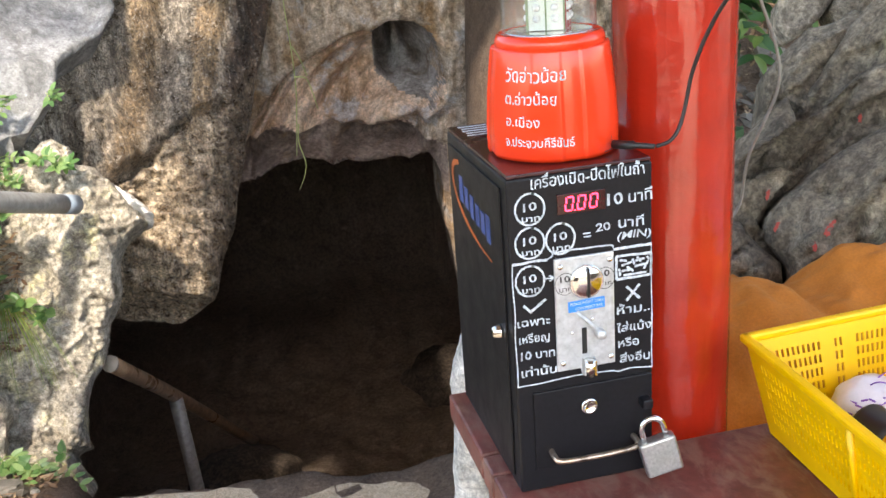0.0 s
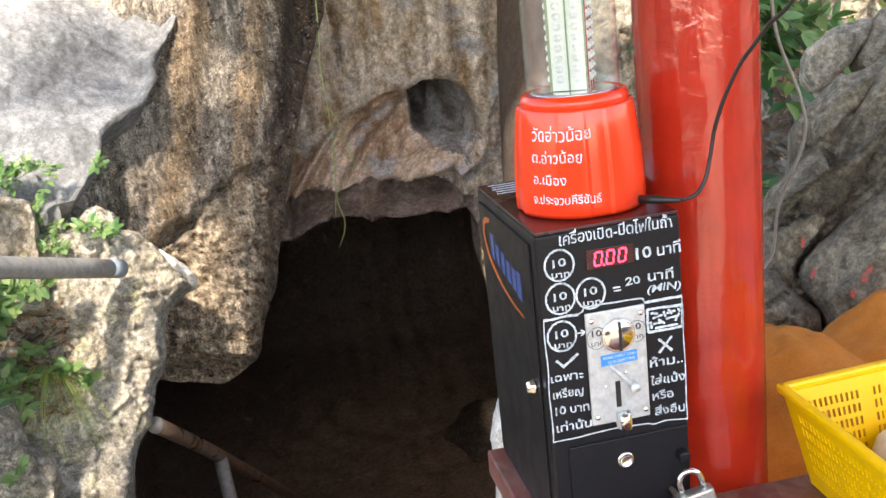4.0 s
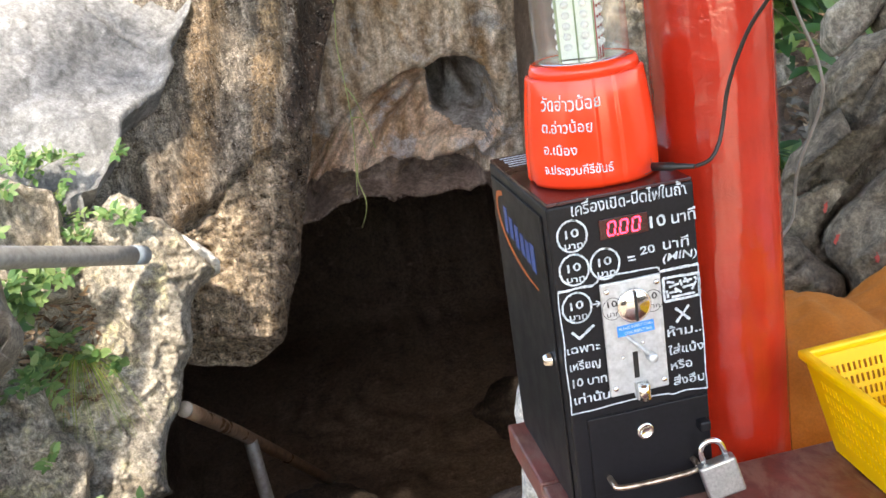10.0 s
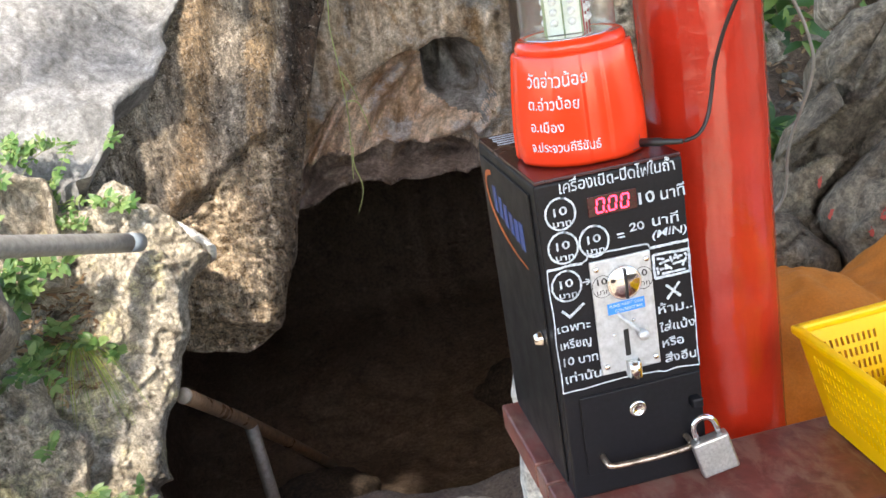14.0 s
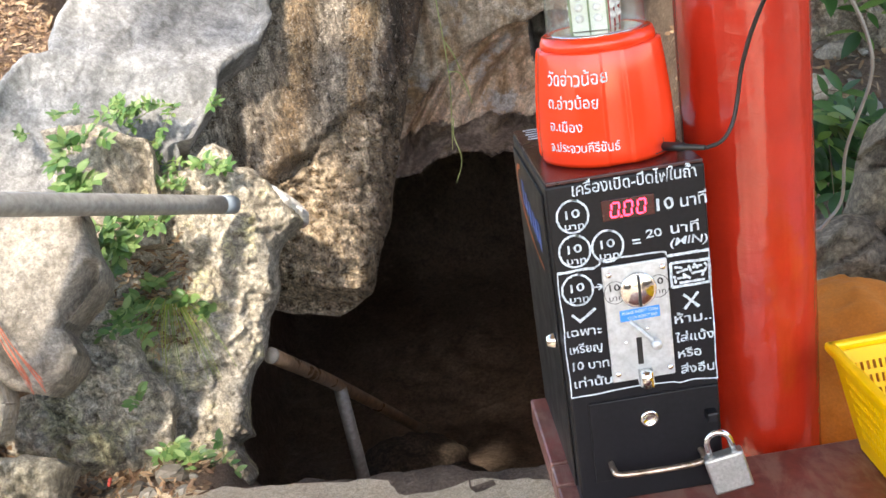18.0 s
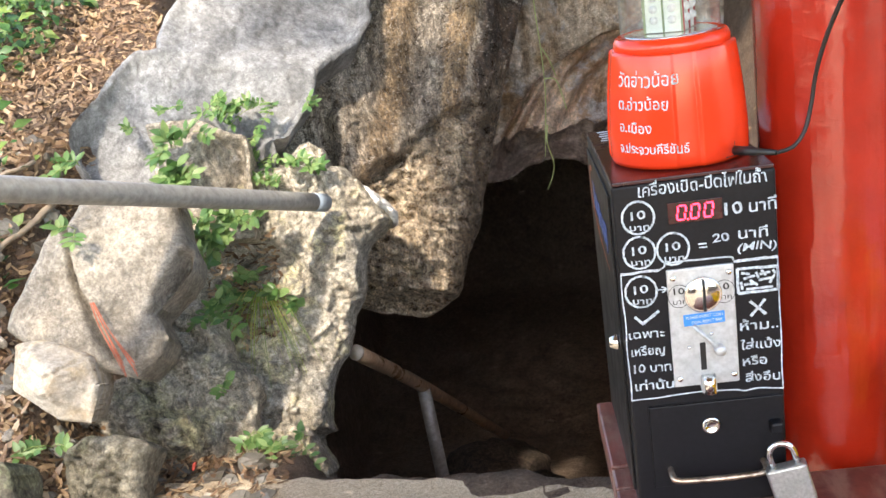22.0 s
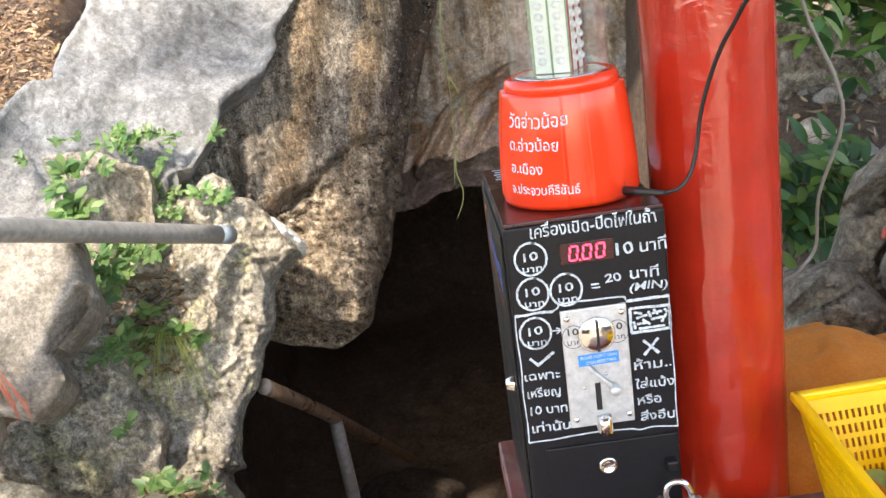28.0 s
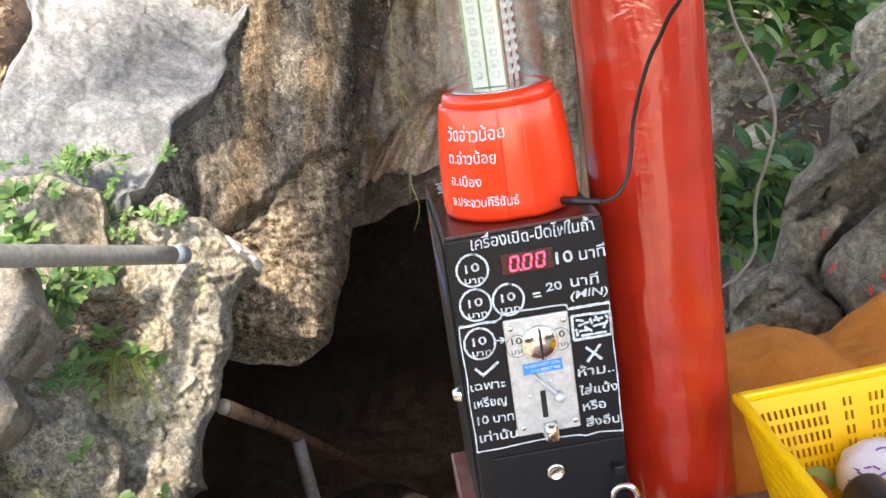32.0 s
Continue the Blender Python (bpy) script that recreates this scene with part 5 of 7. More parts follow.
part("sun_board", bm_box((1.02, 1.78, 0.05), (-0.41, 0.67, 2.656)), M_ROOF, bpy.data.objects["roof"])
part("sun_board", bm_box((0.065, 0.20, 0.05), (-0.9535, 0.51, 2.656)), M_ROOF, bpy.data.objects["roof"])
tagged(bpy.data.objects["roof"], "plain unseen board roof placed to shade the red table", "roof", kind="structure")


# ---- handrails ----
def pipe(name, pts, r, mat, label):
    e = empty(name, pts[0], label, "handrail")
    o = Vector(pts[0])
    part("tube", bm_tube([Vector(p) - o for p in spline(pts, 12)], r, 20), mat, e, smooth=True)
    return e


bar = pipe("guard_rail", [(-0.733, 2.24, 0.543), (-1.176, 1.139, 0.943), (-1.46, 0.433, 1.199)], 0.0300, M_PIPE, "grey galvanised steel guard rail with a capped end")
rail = pipe("handrail", [(-0.735, 2.36, -0.059), (-0.618, 3.13, -0.595), (-0.347, 4.40, -1.585)], 0.0285, M_RUSTPIPE, "rusty steel handrail leading down into the cave")
for x, y, z, lean in ((-0.620, 3.10, -0.59, 0.05), (-0.352, 4.375, -1.575, 0.02)):
    part("post", bm_tube([(x + 0.735, y - 2.36, z + 0.059), (x + 0.735 + lean, y - 2.36, z - 0.95)], 0.030, 18), M_PIPE, rail, "grey galvanised post", True)
part("end_cap", bm_tube([(-0.002, -0.004, 0.003), (-0.006, -0.012, 0.009)], 0.029, 20), M_CAPTAN, rail, "pale welded end cap", True)
part("end_cap", bm_tube([(0.001, 0.003, -0.001), (-0.024, -0.060, 0.022)], 0.0304, 20), M_CAPBLUE, bar, "bluish grey painted end", True)


# ---- table and pole ----
TOP = 0.75
table = empty("table", (0, 0, 0), "dark red painted wooden table with worn boards", "table")
# the rear boards are cut short beside the pole
for k, (x0, x1, y0, y1) in enumerate(((-0.02, 0.158, 0.09, 0.245), (-0.02, 0.158, 0.046, 0.086), (-0.02, 1.23, -0.12, 0.042), (-0.02, 1.23, -0.33, -0.125), (-0.02, 1.23, -0.55, -0.335))):
    part("board", bm_box((x1 - x0, y1 - y0, 0.035), ((x0 + x1) / 2, (y0 + y1) / 2, TOP - 0.0175 - 0.0004 * (k % 2)), 0.003), M_TABLE, table)
for x, y in ((0.05, 0.20), (1.15, 0.0), (0.05, -0.48), (1.15, -0.48)):
    part("leg", bm_box((0.06, 0.06, TOP - 0.047), (x, y, (TOP - 0.035) / 2 + 0.006), 0.004), M_TABLE, table)
pole = empty("pole", (0.235, 0.13, 0), "thick round wooden pole painted glossy red", "pole")
bm = bmesh.new()
nk, nz = 48, 130
rows_ = []
for j in range(nz):
    z = 0.014 + (TOP + 1.79) * j / (nz - 1)
    ring = []
    for k in range(nk):
        a = 2 * math.pi * k / nk
        r = 0.0666 + 0.0010 * noise.noise(Vector((math.cos(a) * 3.2, math.sin(a) * 3.2, z * 0.9 + 7))) + 0.0016 * noise.noise(Vector((math.cos(a) * 1.3, math.sin(a) * 1.3, z * 2.2))) + 0.0007 * noise.noise(Vector((math.cos(a) * 4, math.sin(a) * 4, z * 8)))
        ring.append(bm.verts.new((r * math.cos(a), r * math.sin(a), z)))
    rows_.append(ring)
for a, b2 in zip(rows_, rows_[1:]):
    for k in range(nk):
        bm.faces.new((a[k], a[(k + 1) % nk], b2[(k + 1) % nk], b2[k]))
bm.faces.new(rows_[0])
bm.faces.new(rows_[-1])
part("shaft", bm, M_POLE, pole, smooth=True)

# ---- coin box ----
BW, BD, BT = 0.150, 0.236, 1.10
box = empty("coin_box", (0, 0, TOP), "black steel coin-operated switch box with white hand lettering", "coin box")
H = BT - TOP
part("body", bm_box((BW, BD, H - 0.004), (BW / 2, BD / 2, (H - 0.004) / 2), 0.0025), M_BLACK, box)
part("lid", bm_box((BW - 0.002, BD - 0.002, 0.004), (BW / 2, BD / 2, H - 0.002), 0.001), M_LID, box, "dark maroon glossy top plate")
part("side_door", bm_box((0.0025, BD - 0.03, H - 0.028), (-0.0012, BD / 2 + 0.004, H / 2 - 0.002), 0.001), M_BLACK, box, "flat black side door")


def on_front(x, z, y=-0.0006, turn=0.0):
    """A pose on the front plate, x to the right, y up."""
    return Matrix.Translation((x, y, z - TOP)) @ Matrix.Rotation(radians(90), 4, "X") @ Matrix.Rotation(radians(turn), 4, "Z")


def stroke(name, pts, r, parent, mat=None, y=-0.0009, wob=0.0004, seed=0):
    """A painted line on the front plate, slightly uneven."""
    bm = bmesh.new()
    line = spline([(x, 0, z) for x, z in pts], max(12, len(pts) * 5)) if len(pts) > 2 else [Vector((pts[0][0], 0, pts[0][1])).lerp(Vector((pts[1][0], 0, pts[1][1])), k / 10) for k in range(11)]
    prev = None
    for k, p in enumerate(line):
        d = (line[min(k + 1, len(line) - 1)] - line[max(k - 1, 0)]).normalized()
        nrm = Vector((-d.z, 0, d.x))
        rr = r * (1 + 0.35 * noise.noise(Vector((k * 0.7, seed, 3.3))))
        off = wob * noise.noise(Vector((k * 0.35, seed + 5, 1.2)))
        c = p + nrm * off
        a = bm.verts.new((c.x + nrm.x * rr, y, c.z + nrm.z * rr - TOP))
        b2 = bm.verts.new((c.x - nrm.x * rr, y, c.z - nrm.z * rr - TOP))
        if prev:
            bm.faces.new((prev[0], a, b2, prev[1]))
        prev = (a, b2)
    return part(name, bm, mat or M_CHALK, parent)


text("heading", "เครื่องเปิด-ปิดไฟในถ้ำ", 0.0165, 0.117, M_CHALK, box, on_front(0.0245, 1.0845), 0.00010)
text("lettering", "10", 0.0165, 0.0165, M_CHALK, box, on_front(0.1020, 1.0575), 0.00022)
text("lettering", "นาที", 0.016, 0.025, M_CHALK, box, on_front(0.1245, 1.0575), 0.00010)
text("lettering", "20", 0.012, 0.0155, M_CHALK, box, on_front(0.0895, 1.0315), 0.00010)
text("lettering", "นาที", 0.014, 0.027, M_CHALK, box, on_front(0.1135, 1.032), 0.00010)
text("lettering", "(MIN)", 0.0115, 0.036, M_CHALK, box, on_front(0.112, 1.0195), 0.00010, 0.15)
text("lettering", "=", 0.016, 0.0075, M_CHALK, box, on_front(0.0765, 1.0245), 0.00010)
for cx, cz in ((0.0225, 1.0645), (0.021, 1.030), (0.0525, 1.030), (0.0195, 0.9905)):
    ring = [(cx + 0.0148 * math.cos(2 * math.pi * k / 24 + 1.2), cz + 0.0158 * math.sin(2 * math.pi * k / 24 + 1.2)) for k in range(26)]
    stroke("coin_circle", ring, 0.0010, box, seed=cx * 90 + cz)
    text("lettering", "10", 0.0115, 0.0135, M_CHALK, box, on_front(cx - 0.0065, cz - 0.0015), 0.00010)
    text("lettering", "บาท", 0.0085, 0.0185, M_CHALK, box, on_front(cx - 0.0085, cz - 0.0125), 0.00010)
stroke("border_line", [(0.002, 1.0105), (0.012, 1.010), (0.022, 1.0108), (0.038, 1.0103)], 0.0013, box, seed=1)
stroke("border_line", [(0.038, 1.0103), (0.043, 1.0135), (0.047, 1.0165), (0.075, 1.0165), (0.104, 1.0155), (0.1075, 1.012)], 0.0008, box, seed=2)
stroke("border_line", [(0.1075, 1.0105), (0.128, 1.0105), (0.1485, 1.0105)], 0.0014, box, seed=3)
stroke("border_line", [(0.1485, 1.0105), (0.1482, 0.97), (0.149, 0.93), (0.1483, 0.90), (0.149, 0.873)], 0.0006, box, seed=4)
stroke("border_line", [(0.149, 0.873), (0.125, 0.876), (0.112, 0.8745), (0.100, 0.877), (0.065, 0.8785), (0.03, 0.877), (0.0015, 0.8765)], 0.0007, box, seed=5)
stroke("border_line", [(0.0015, 0.8765), (0.0022, 0.90), (0.0012, 0.93), (0.0025, 0.955), (0.0015, 0.985), (0.002, 1.0105)], 0.0006, box, seed=6)
stroke("arrow_shaft", [(0.034, 0.9905), (0.043, 0.9905)], 0.0007, box)
stroke("arrow_head", [(0.0395, 0.9935), (0.0435, 0.9905), (0.0395, 0.9875)], 0.0007, box)
stroke("check_mark", [(0.0115, 0.9655), (0.0185, 0.958), (0.020, 0.9585), (0.035, 0.9690)], 0.0014, box, wob=0.0001)
for body, x, z, w_, s in (("เฉพาะ", 0.0045, 0.9420, 0.034, 0.0125), ("เหรียญ", 0.0055, 0.9240, 0.032, 0.0125), ("10 บาท", 0.0065, 0.9055, 0.036, 0.0125), ("เท่านั้น", 0.006, 0.8865, 0.038, 0.0125),
                          ("ห้าม..", 0.1105, 0.9385, 0.0365, 0.0135), ("ใส่แบ้ง", 0.1105, 0.9185, 0.038, 0.0125), ("หรือ", 0.1115, 0.9015, 0.023, 0.0125), ("สิ่งอื่น", 0.1135, 0.8835, 0.033, 0.0125)):
    text("lettering", body, s, w_, M_CHALK, box, on_front(x, z), 0.00010)
stroke("cross_stroke", [(0.121, 0.9685), (0.1355, 0.9535)], 0.0014, box, wob=0.0001)
stroke("cross_stroke", [(0.1355, 0.9690), (0.121, 0.9530)], 0.0014, box, wob=0.0001)
# drawn banknote: a frame with a plain blot in it
for a, b2 in (((0.1105, 1.0025), (0.148, 1.001)), ((0.148, 1.001), (0.148, 0.9775)), ((0.148, 0.9775), (0.1105, 0.9775)), ((0.1105, 0.9775), (0.1105, 1.0025))):
    stroke("note_frame", [a, b2], 0.0014, box, seed=a[0])
for a, b2 in (((0.114, 0.998), (0.122, 0.996)), ((0.116, 0.992), (0.127, 0.994)), ((0.116, 0.986), (0.126, 0.986)), ((0.118, 0.981), (0.143, 0.981)), ((0.131, 0.995), (0.141, 0.996)),
              ((0.130, 0.989), (0.143, 0.990)), ((0.140, 0.985), (0.145, 0.993)), ((0.1135, 0.989), (0.1145, 0.981)), ((0.122, 0.990), (0.129, 0.984)), ((0.133, 0.999), (0.137, 0.993)), ((0.1435, 0.998), (0.146, 0.994)), ((0.128, 0.9975), (0.130, 0.991))):
    stroke("note_mark", [a, b2], 0.0012, box, seed=b2[1])

# red number window
part("window", bm_box((0.050, 0.0016, 0.0205), (0.075, -0.0008, 1.0648 - TOP), 0.0004), M_GLOW_OFF, box, "dark red display window")


def digit(x):
    """A zero of six glowing bars."""
    w_, h_, t_ = 0.0072, 0.0135, 0.0016
    z0 = 1.0648 - TOP
    for dx, dz, sx, sz in ((0, h_ / 2, w_ - 0.0012, t_), (0, -h_ / 2, w_ - 0.0012, t_), (-w_ / 2, h_ / 4, t_, h_ / 2 - 0.001), (w_ / 2, h_ / 4, t_, h_ / 2 - 0.001),
                           (-w_ / 2, -h_ / 4, t_, h_ / 2 - 0.001), (w_ / 2, -h_ / 4, t_, h_ / 2 - 0.001)):
        part("segment", bm_box((sx, 0.0006, sz), (x + dx + dz * 0.16, -0.0019, z0 + dz), 0.0002, 1), M_LED, box, "glowing red bar")


for x in (0.0625, 0.0750, 0.0875):
    digit(x)
part("segment", bm_box((0.0017, 0.0006, 0.0017), (0.0681, -0.0019, 1.0578 - TOP), 0.0002, 1), M_LED, box, "glowing red point")

# coin slot plate
plate = part("coin_plate", bm_box((0.063, 0.004, 0.123), (0.0755, -0.002, 0.9485 - TOP), 0.0015), M_STEEL, box, "scratched galvanised coin plate")
for x, z in ((0.050, 1.0015), (0.102, 1.0020), (0.050, 0.896), (0.102, 0.8955)):
    bm = bm_lathe([(0.0001, 0.0022), (0.0018, 0.0019), (0.0029, 0.001), (0.0032, 0.0)][::-1], 14)
    bmesh.ops.transform(bm, matrix=Matrix.Translation((x, -0.004, z - TOP)) @ Matrix.Rotation(radians(90), 4, "X"), verts=bm.verts)
    part("screw", bm, M_CHROME, plate, "round screw head", True)
for x0 in (0.0545, 0.0965):
    text("stamp", "10", 0.010, 0.010, M_DARK, plate, on_front(x0 - 0.005, 0.985, -0.0042), 0.0001)
    text("stamp", "บาท", 0.007, 0.013, M_DARK, plate, on_front(x0 - 0.006, 0.9745, -0.0042))
    stroke("stamp_ring", [(x0 + 0.0105 * math.cos(2 * math.pi * k / 16), 0.983 + 0.0115 * math.sin(2 * math.pi * k / 16)) for k in range(17)], 0.0003, plate, M_DARK, -0.0046, 0)
bm = bm_lathe([(0.0178, 0.0), (0.0178, 0.003), (0.0165, 0.0042), (0.0158, 0.0036), (0.0150, 0.0042), (0.009, 0.0062), (0.0002, 0.0072)], 40)
bmesh.ops.transform(bm, matrix=Matrix.Translation((0.0765, -0.004, 0.983 - TOP)) @ Matrix.Rotation(radians(90), 4, "X"), verts=bm.verts)
dome = part("coin_dome", bm, M_CHROME, plate, "polished chrome dome with a coin slit", True)
part("slit", bm_box((0.0026, 0.012, 0.031), (0.0768, -0.0062, 0.983 - TOP), 0.0004), M_DARK, plate, "black coin slit")
part("sticker", bm_box((0.039, 0.0004, 0.0118), (0.0765, -0.0043, 0.9575 - TOP), rot=Matrix.Rotation(radians(-1), 4, "Y")), M_BLUE, plate, "small blue instruction sticker")
text("sticker_text", "PLEASE INSERT COIN", 0.0042, 0.035, M_CHALK, plate, on_front(0.0592, 0.9588, -0.0046))
text("sticker_text", "COIN REJECT BAR", 0.0042, 0.029, M_CHALK, plate, on_front(0.0645, 0.9533, -0.0046))
part("lever", bm_tube([(0.066, -0.006, 0.952 - TOP), (0.0775, -0.010, 0.9385 - TOP), (0.088, -0.011, 0.9265 - TOP)], lambda s: 0.0018 + 0.0006 * s, 12), M_STEEL, plate, "steel reject lever", True)
bm = bm_lathe([(0.0050, 0.0), (0.0054, 0.008), (0.0046, 0.0102), (0.0001, 0.0106)], 18)
bmesh.ops.transform(bm, matrix=Matrix.Translation((0.0885, -0.006, 0.926 - TOP)) @ Matrix.Rotation(radians(90), 4, "X"), verts=bm.verts)
part("knob", bm, M_STEEL, plate, "round steel knob", True)
for x, z in ((0.0605, 0.929), (0.0825, 0.941)):
    bm = bm_lathe([(0.0018, 0), (0.0018, 0.001), (0.0002, 0.0016)], 10)
    bmesh.ops.transform(bm, matrix=Matrix.Translation((x, -0.004, z - TOP)) @ Matrix.Rotation(radians(90), 4, "X"), verts=bm.verts)
    part("rivet", bm, M_CHROME, plate, smooth=True)
part("return_slot", bm_box((0.0055, 0.002, 0.029), (0.0735, -0.0036, 0.918 - TOP), 0.0005), M_DARK, plate, "black coin return slot")
bm = bmesh.new()
prof = [(-0.0125, -0.0041, 0.911), (-0.0065, -0.0041, 0.8995), (-0.0065, -0.013, 0.8985), (0.0065, -0.013, 0.8985), (0.0065, -0.0041, 0.8995), (0.0125, -0.0041, 0.911)]
bot = [(-0.0065, -0.0041, 0.881), (-0.0065, -0.013, 0.8825), (0.0065, -0.013, 0.8825), (0.0065, -0.0041, 0.881)]
a = [bm.verts.new((0.0765 + x, y, z - TOP)) for x, y, z in prof]
c = [bm.verts.new((0.0765 + x, y, z - TOP)) for x, y, z in bot]
for f in ((a[0], a[1], c[0]), (a[1], a[2], c[1], c[0]), (a[2], a[3], c[2], c[1]), (a[3], a[4], c[3], c[2]), (a[4], a[5], c[3])):
    bm.faces.new(f)
part("return_cup", bm, M_STEEL, plate, "bent steel coin return cup")
bm = bm_tube([(0.0765, -0.0105, 0.8985 - TOP), (0.0765, -0.0105, 0.8815 - TOP)], 0.0062, 18)
part("cup_front", bm, M_CHROME, plate, "rounded chrome cup front", True)
part("cup_stripe", bm_box((0.0022, 0.0012, 0.0165), (0.0808, -0.0150, 0.890 - TOP), 0.0004), M_BRASS, plate, "brass edge of the cup")

# drawer with handle and locks
drawer = part("drawer", bm_box((0.131, 0.003, 0.091), (0.0825, -0.0012, 0.8215 - TOP), 0.001), M_BLACK, box, "flat black cash drawer front")
bm = bm_lathe([(0.0092, 0.0), (0.0092, 0.003), (0.0082, 0.0042), (0.0062, 0.0044), (0.006, 0.0032), (0.0002, 0.0034)], 26)
bmesh.ops.transform(bm, matrix=Matrix.Translation((0.0765, -0.0026, 0.8425 - TOP)) @ Matrix.Rotation(radians(90), 4, "X"), verts=bm.verts)
part("cam_lock", bm, M_CHROME, drawer, "chrome key lock", True)
part("handle", bm_tube(spline([(0.034, 0.0, 0.7965 - TOP), (0.034, -0.014, 0.795 - TOP), (0.040, -0.020, 0.7925 - TOP), (0.08, -0.021, 0.7915 - TOP), (0.120, -0.020, 0.7925 - TOP),
                               (0.126, -0.014, 0.795 - TOP), (0.126, 0.0, 0.7965 - TOP)], 30), 0.0031, 12), M_RUSTY, drawer, "rust-spotted chrome pull handle", True)
part("hasp", bm_box((0.012, 0.014, 0.011), (0.139, -0.007, 0.836 - TOP), 0.002), M_BLACK, box, "black steel staple for the padlock")
# key lock on the side door
bm = bm_lathe([(0.0078, 0.0), (0.0078, 0.003), (0.0066, 0.006), (0.0052, 0.010), (0.0002, 0.0105)], 24)
bmesh.ops.transform(bm, matrix=Matrix.Translation((-0.002, 0.036, 0.925 - TOP)) @ Matrix.Rotation(radians(-90), 4, "Y"), verts=bm.verts)
part("side_lock", bm, M_CHROME, box, "chrome key lock on the side door", True)


def side_stroke(name, pts, r, mat):
    bm = bmesh.new()
    line = spline([(0, y, z) for y, z in pts], 24)
    prev = None
    for k, p in enumerate(line):
        d = (line[min(k + 1, 24)] - line[max(k - 1, 0)]).normalized()
        nrm = Vector((0, -d.z, d.y)) * r * (0.3 + 0.7 * math.sin(math.pi * min(1, (k + 4) / 26)))
        a, b2 = bm.verts.new((-0.0028, p.y + nrm.y, p.z + nrm.z - TOP)), bm.verts.new((-0.0028, p.y - nrm.y, p.z - nrm.z - TOP))
        if prev:
            bm.faces.new((prev[0], a, b2, prev[1]))
        prev = (a, b2)
    return part(name, bm, mat, box)


side_stroke("emblem_arc", [(0.175, 1.073), (0.200, 1.066), (0.207, 1.048), (0.190, 1.026), (0.150, 1.008), (0.100, 0.998), (0.056, 0.995)], 0.0042, M_LOGO_O)
for k, (y, z, h_) in enumerate(((0.170, 1.043, 0.030), (0.148, 1.038, 0.024), (0.126, 1.034, 0.026), (0.104, 1.031, 0.024), (0.083, 1.029, 0.024), (0.064, 1.028, 0.030))):
    part("emblem_bar", bm_box((0.0005, 0.014, h_), (-0.0028, y, z - TOP)), M_LOGO_B, box, "faded blue emblem block")
# marks on the lid
for k in range(5):
    part("lid_mark", bm_box((0.034 - 0.004 * (k % 2), 0.004, 0.0003), (0.028, 0.225 - 0.011 * k, H + 0.0002)), M_CHALK, box, "white painted mark")

# padlock
pad = empty("padlock", (0.145, -0.030, 0.782), "grey steel padlock hanging from the drawer staple", "padlock")
pad.matrix_basis = pose(0.1465, -0.026, 0.782, -4, -14, -8) @ Matrix.Scale(0.88, 4)
part("case", bm_box((0.045, 0.018, 0.046), (0, 0, 0), 0.003, 3), M_PADLOCK, pad)
arc = [(-0.0135, 0, 0.018), (-0.0135, 0, 0.034)] + [(-0.0135 * math.cos(a), 0, 0.036 + 0.0135 * math.sin(a)) for a in np.linspace(0.2, math.pi - 0.2, 12)] + [(0.0135, 0, 0.034), (0.0135, 0, 0.018)]
part("shackle", bm_tube(arc, 0.0037, 14), M_CHROME, pad, "chrome shackle", True)
for k in range(3):
    part("engraving", bm_box((0.016 - 0.004 * (k == 2), 0.0003, 0.0014), (-0.004, -0.0086, 0.006 - 0.004 * k)), M_STEEL, pad, "faint engraved line")

# ---- beacon lamp ----
beacon = empty("beacon_lamp", (0.078, 0.085, BT), "red plastic beacon lamp with clear tube and white lettering", "lamp")


def flute(a):
    """Four wide faces with sunken corner strips between them."""
    d = abs((math.degrees(a) - 225 + 45) % 90 - 45)
    return 1.0 + 0.012 * (d / 36) ** 2 if d < 35.5 else 0.978


bm = bm_lathe([(0.0655, 0.001), (0.0672, 0.005), (0.0670, 0.030), (0.0650, 0.060), (0.0618, 0.090), (0.0596, 0.106), (0.0588, 0.1085)], 240, flute)
part("base", bm, M_BEACON, beacon, smooth=True)
part("collar", bm_lathe([(0.0562, 0.1066), (0.0555, 0.114), (0.0532, 0.1195), (0.0505, 0.1205), (0.0490, 0.119)], 64), M_BEACON, beacon, smooth=True)
part("socket", bm_box((0.010, 0.014, 0.015), (0.0365, -0.0500, 0.0105), 0.001, rot=Matrix.Rotation(radians(-54), 4, "Z")), M_DARK, beacon, "dark socket for the power plug")
part("foot_ring", bm_lathe([(0.0440, 0.1190), (0.0440, 0.1206), (0.040, 0.1214), (0.020, 0.1214)], 48), M_CHROME, beacon, "bright metal ring inside the tube", True)
bm = bmesh.new()
ring = [[bm.verts.new((0.0475 * math.cos(2 * math.pi * k / 48), 0.0475 * math.sin(2 * math.pi * k / 48), z)) for k in range(48)] for z in (0.1205, 0.33)]
for k in range(48):
    bm.faces.new((ring[0][k], ring[0][(k + 1) % 48], ring[1][(k + 1) % 48], ring[1][k]))
tube = part("clear_tube", bm, M_CLEAR, beacon, "clear plastic tube", True)
tube.visible_shadow = False
part("cap", bm_lathe([(0.0500, 0.3305), (0.0500, 0.345), (0.0450, 0.350)], 48), M_BEACON, beacon, smooth=True)
core = part("light_column", bm_box((0.037, 0.037, 0.208), (0, 0, 0.226), 0.001, rot=Matrix.Rotation(radians(-27), 4, "Z")), M_CORE, beacon, "column of light strips")
lens = bpy.data.meshes.new("bulb")
bm = bm_lathe([(0.0040, 0.0), (0.0040, 0.0022), (0.0030, 0.0040), (0.0014, 0.0050), (0.0002, 0.0052)], 10)
for f in bm.faces:
    f.smooth = True
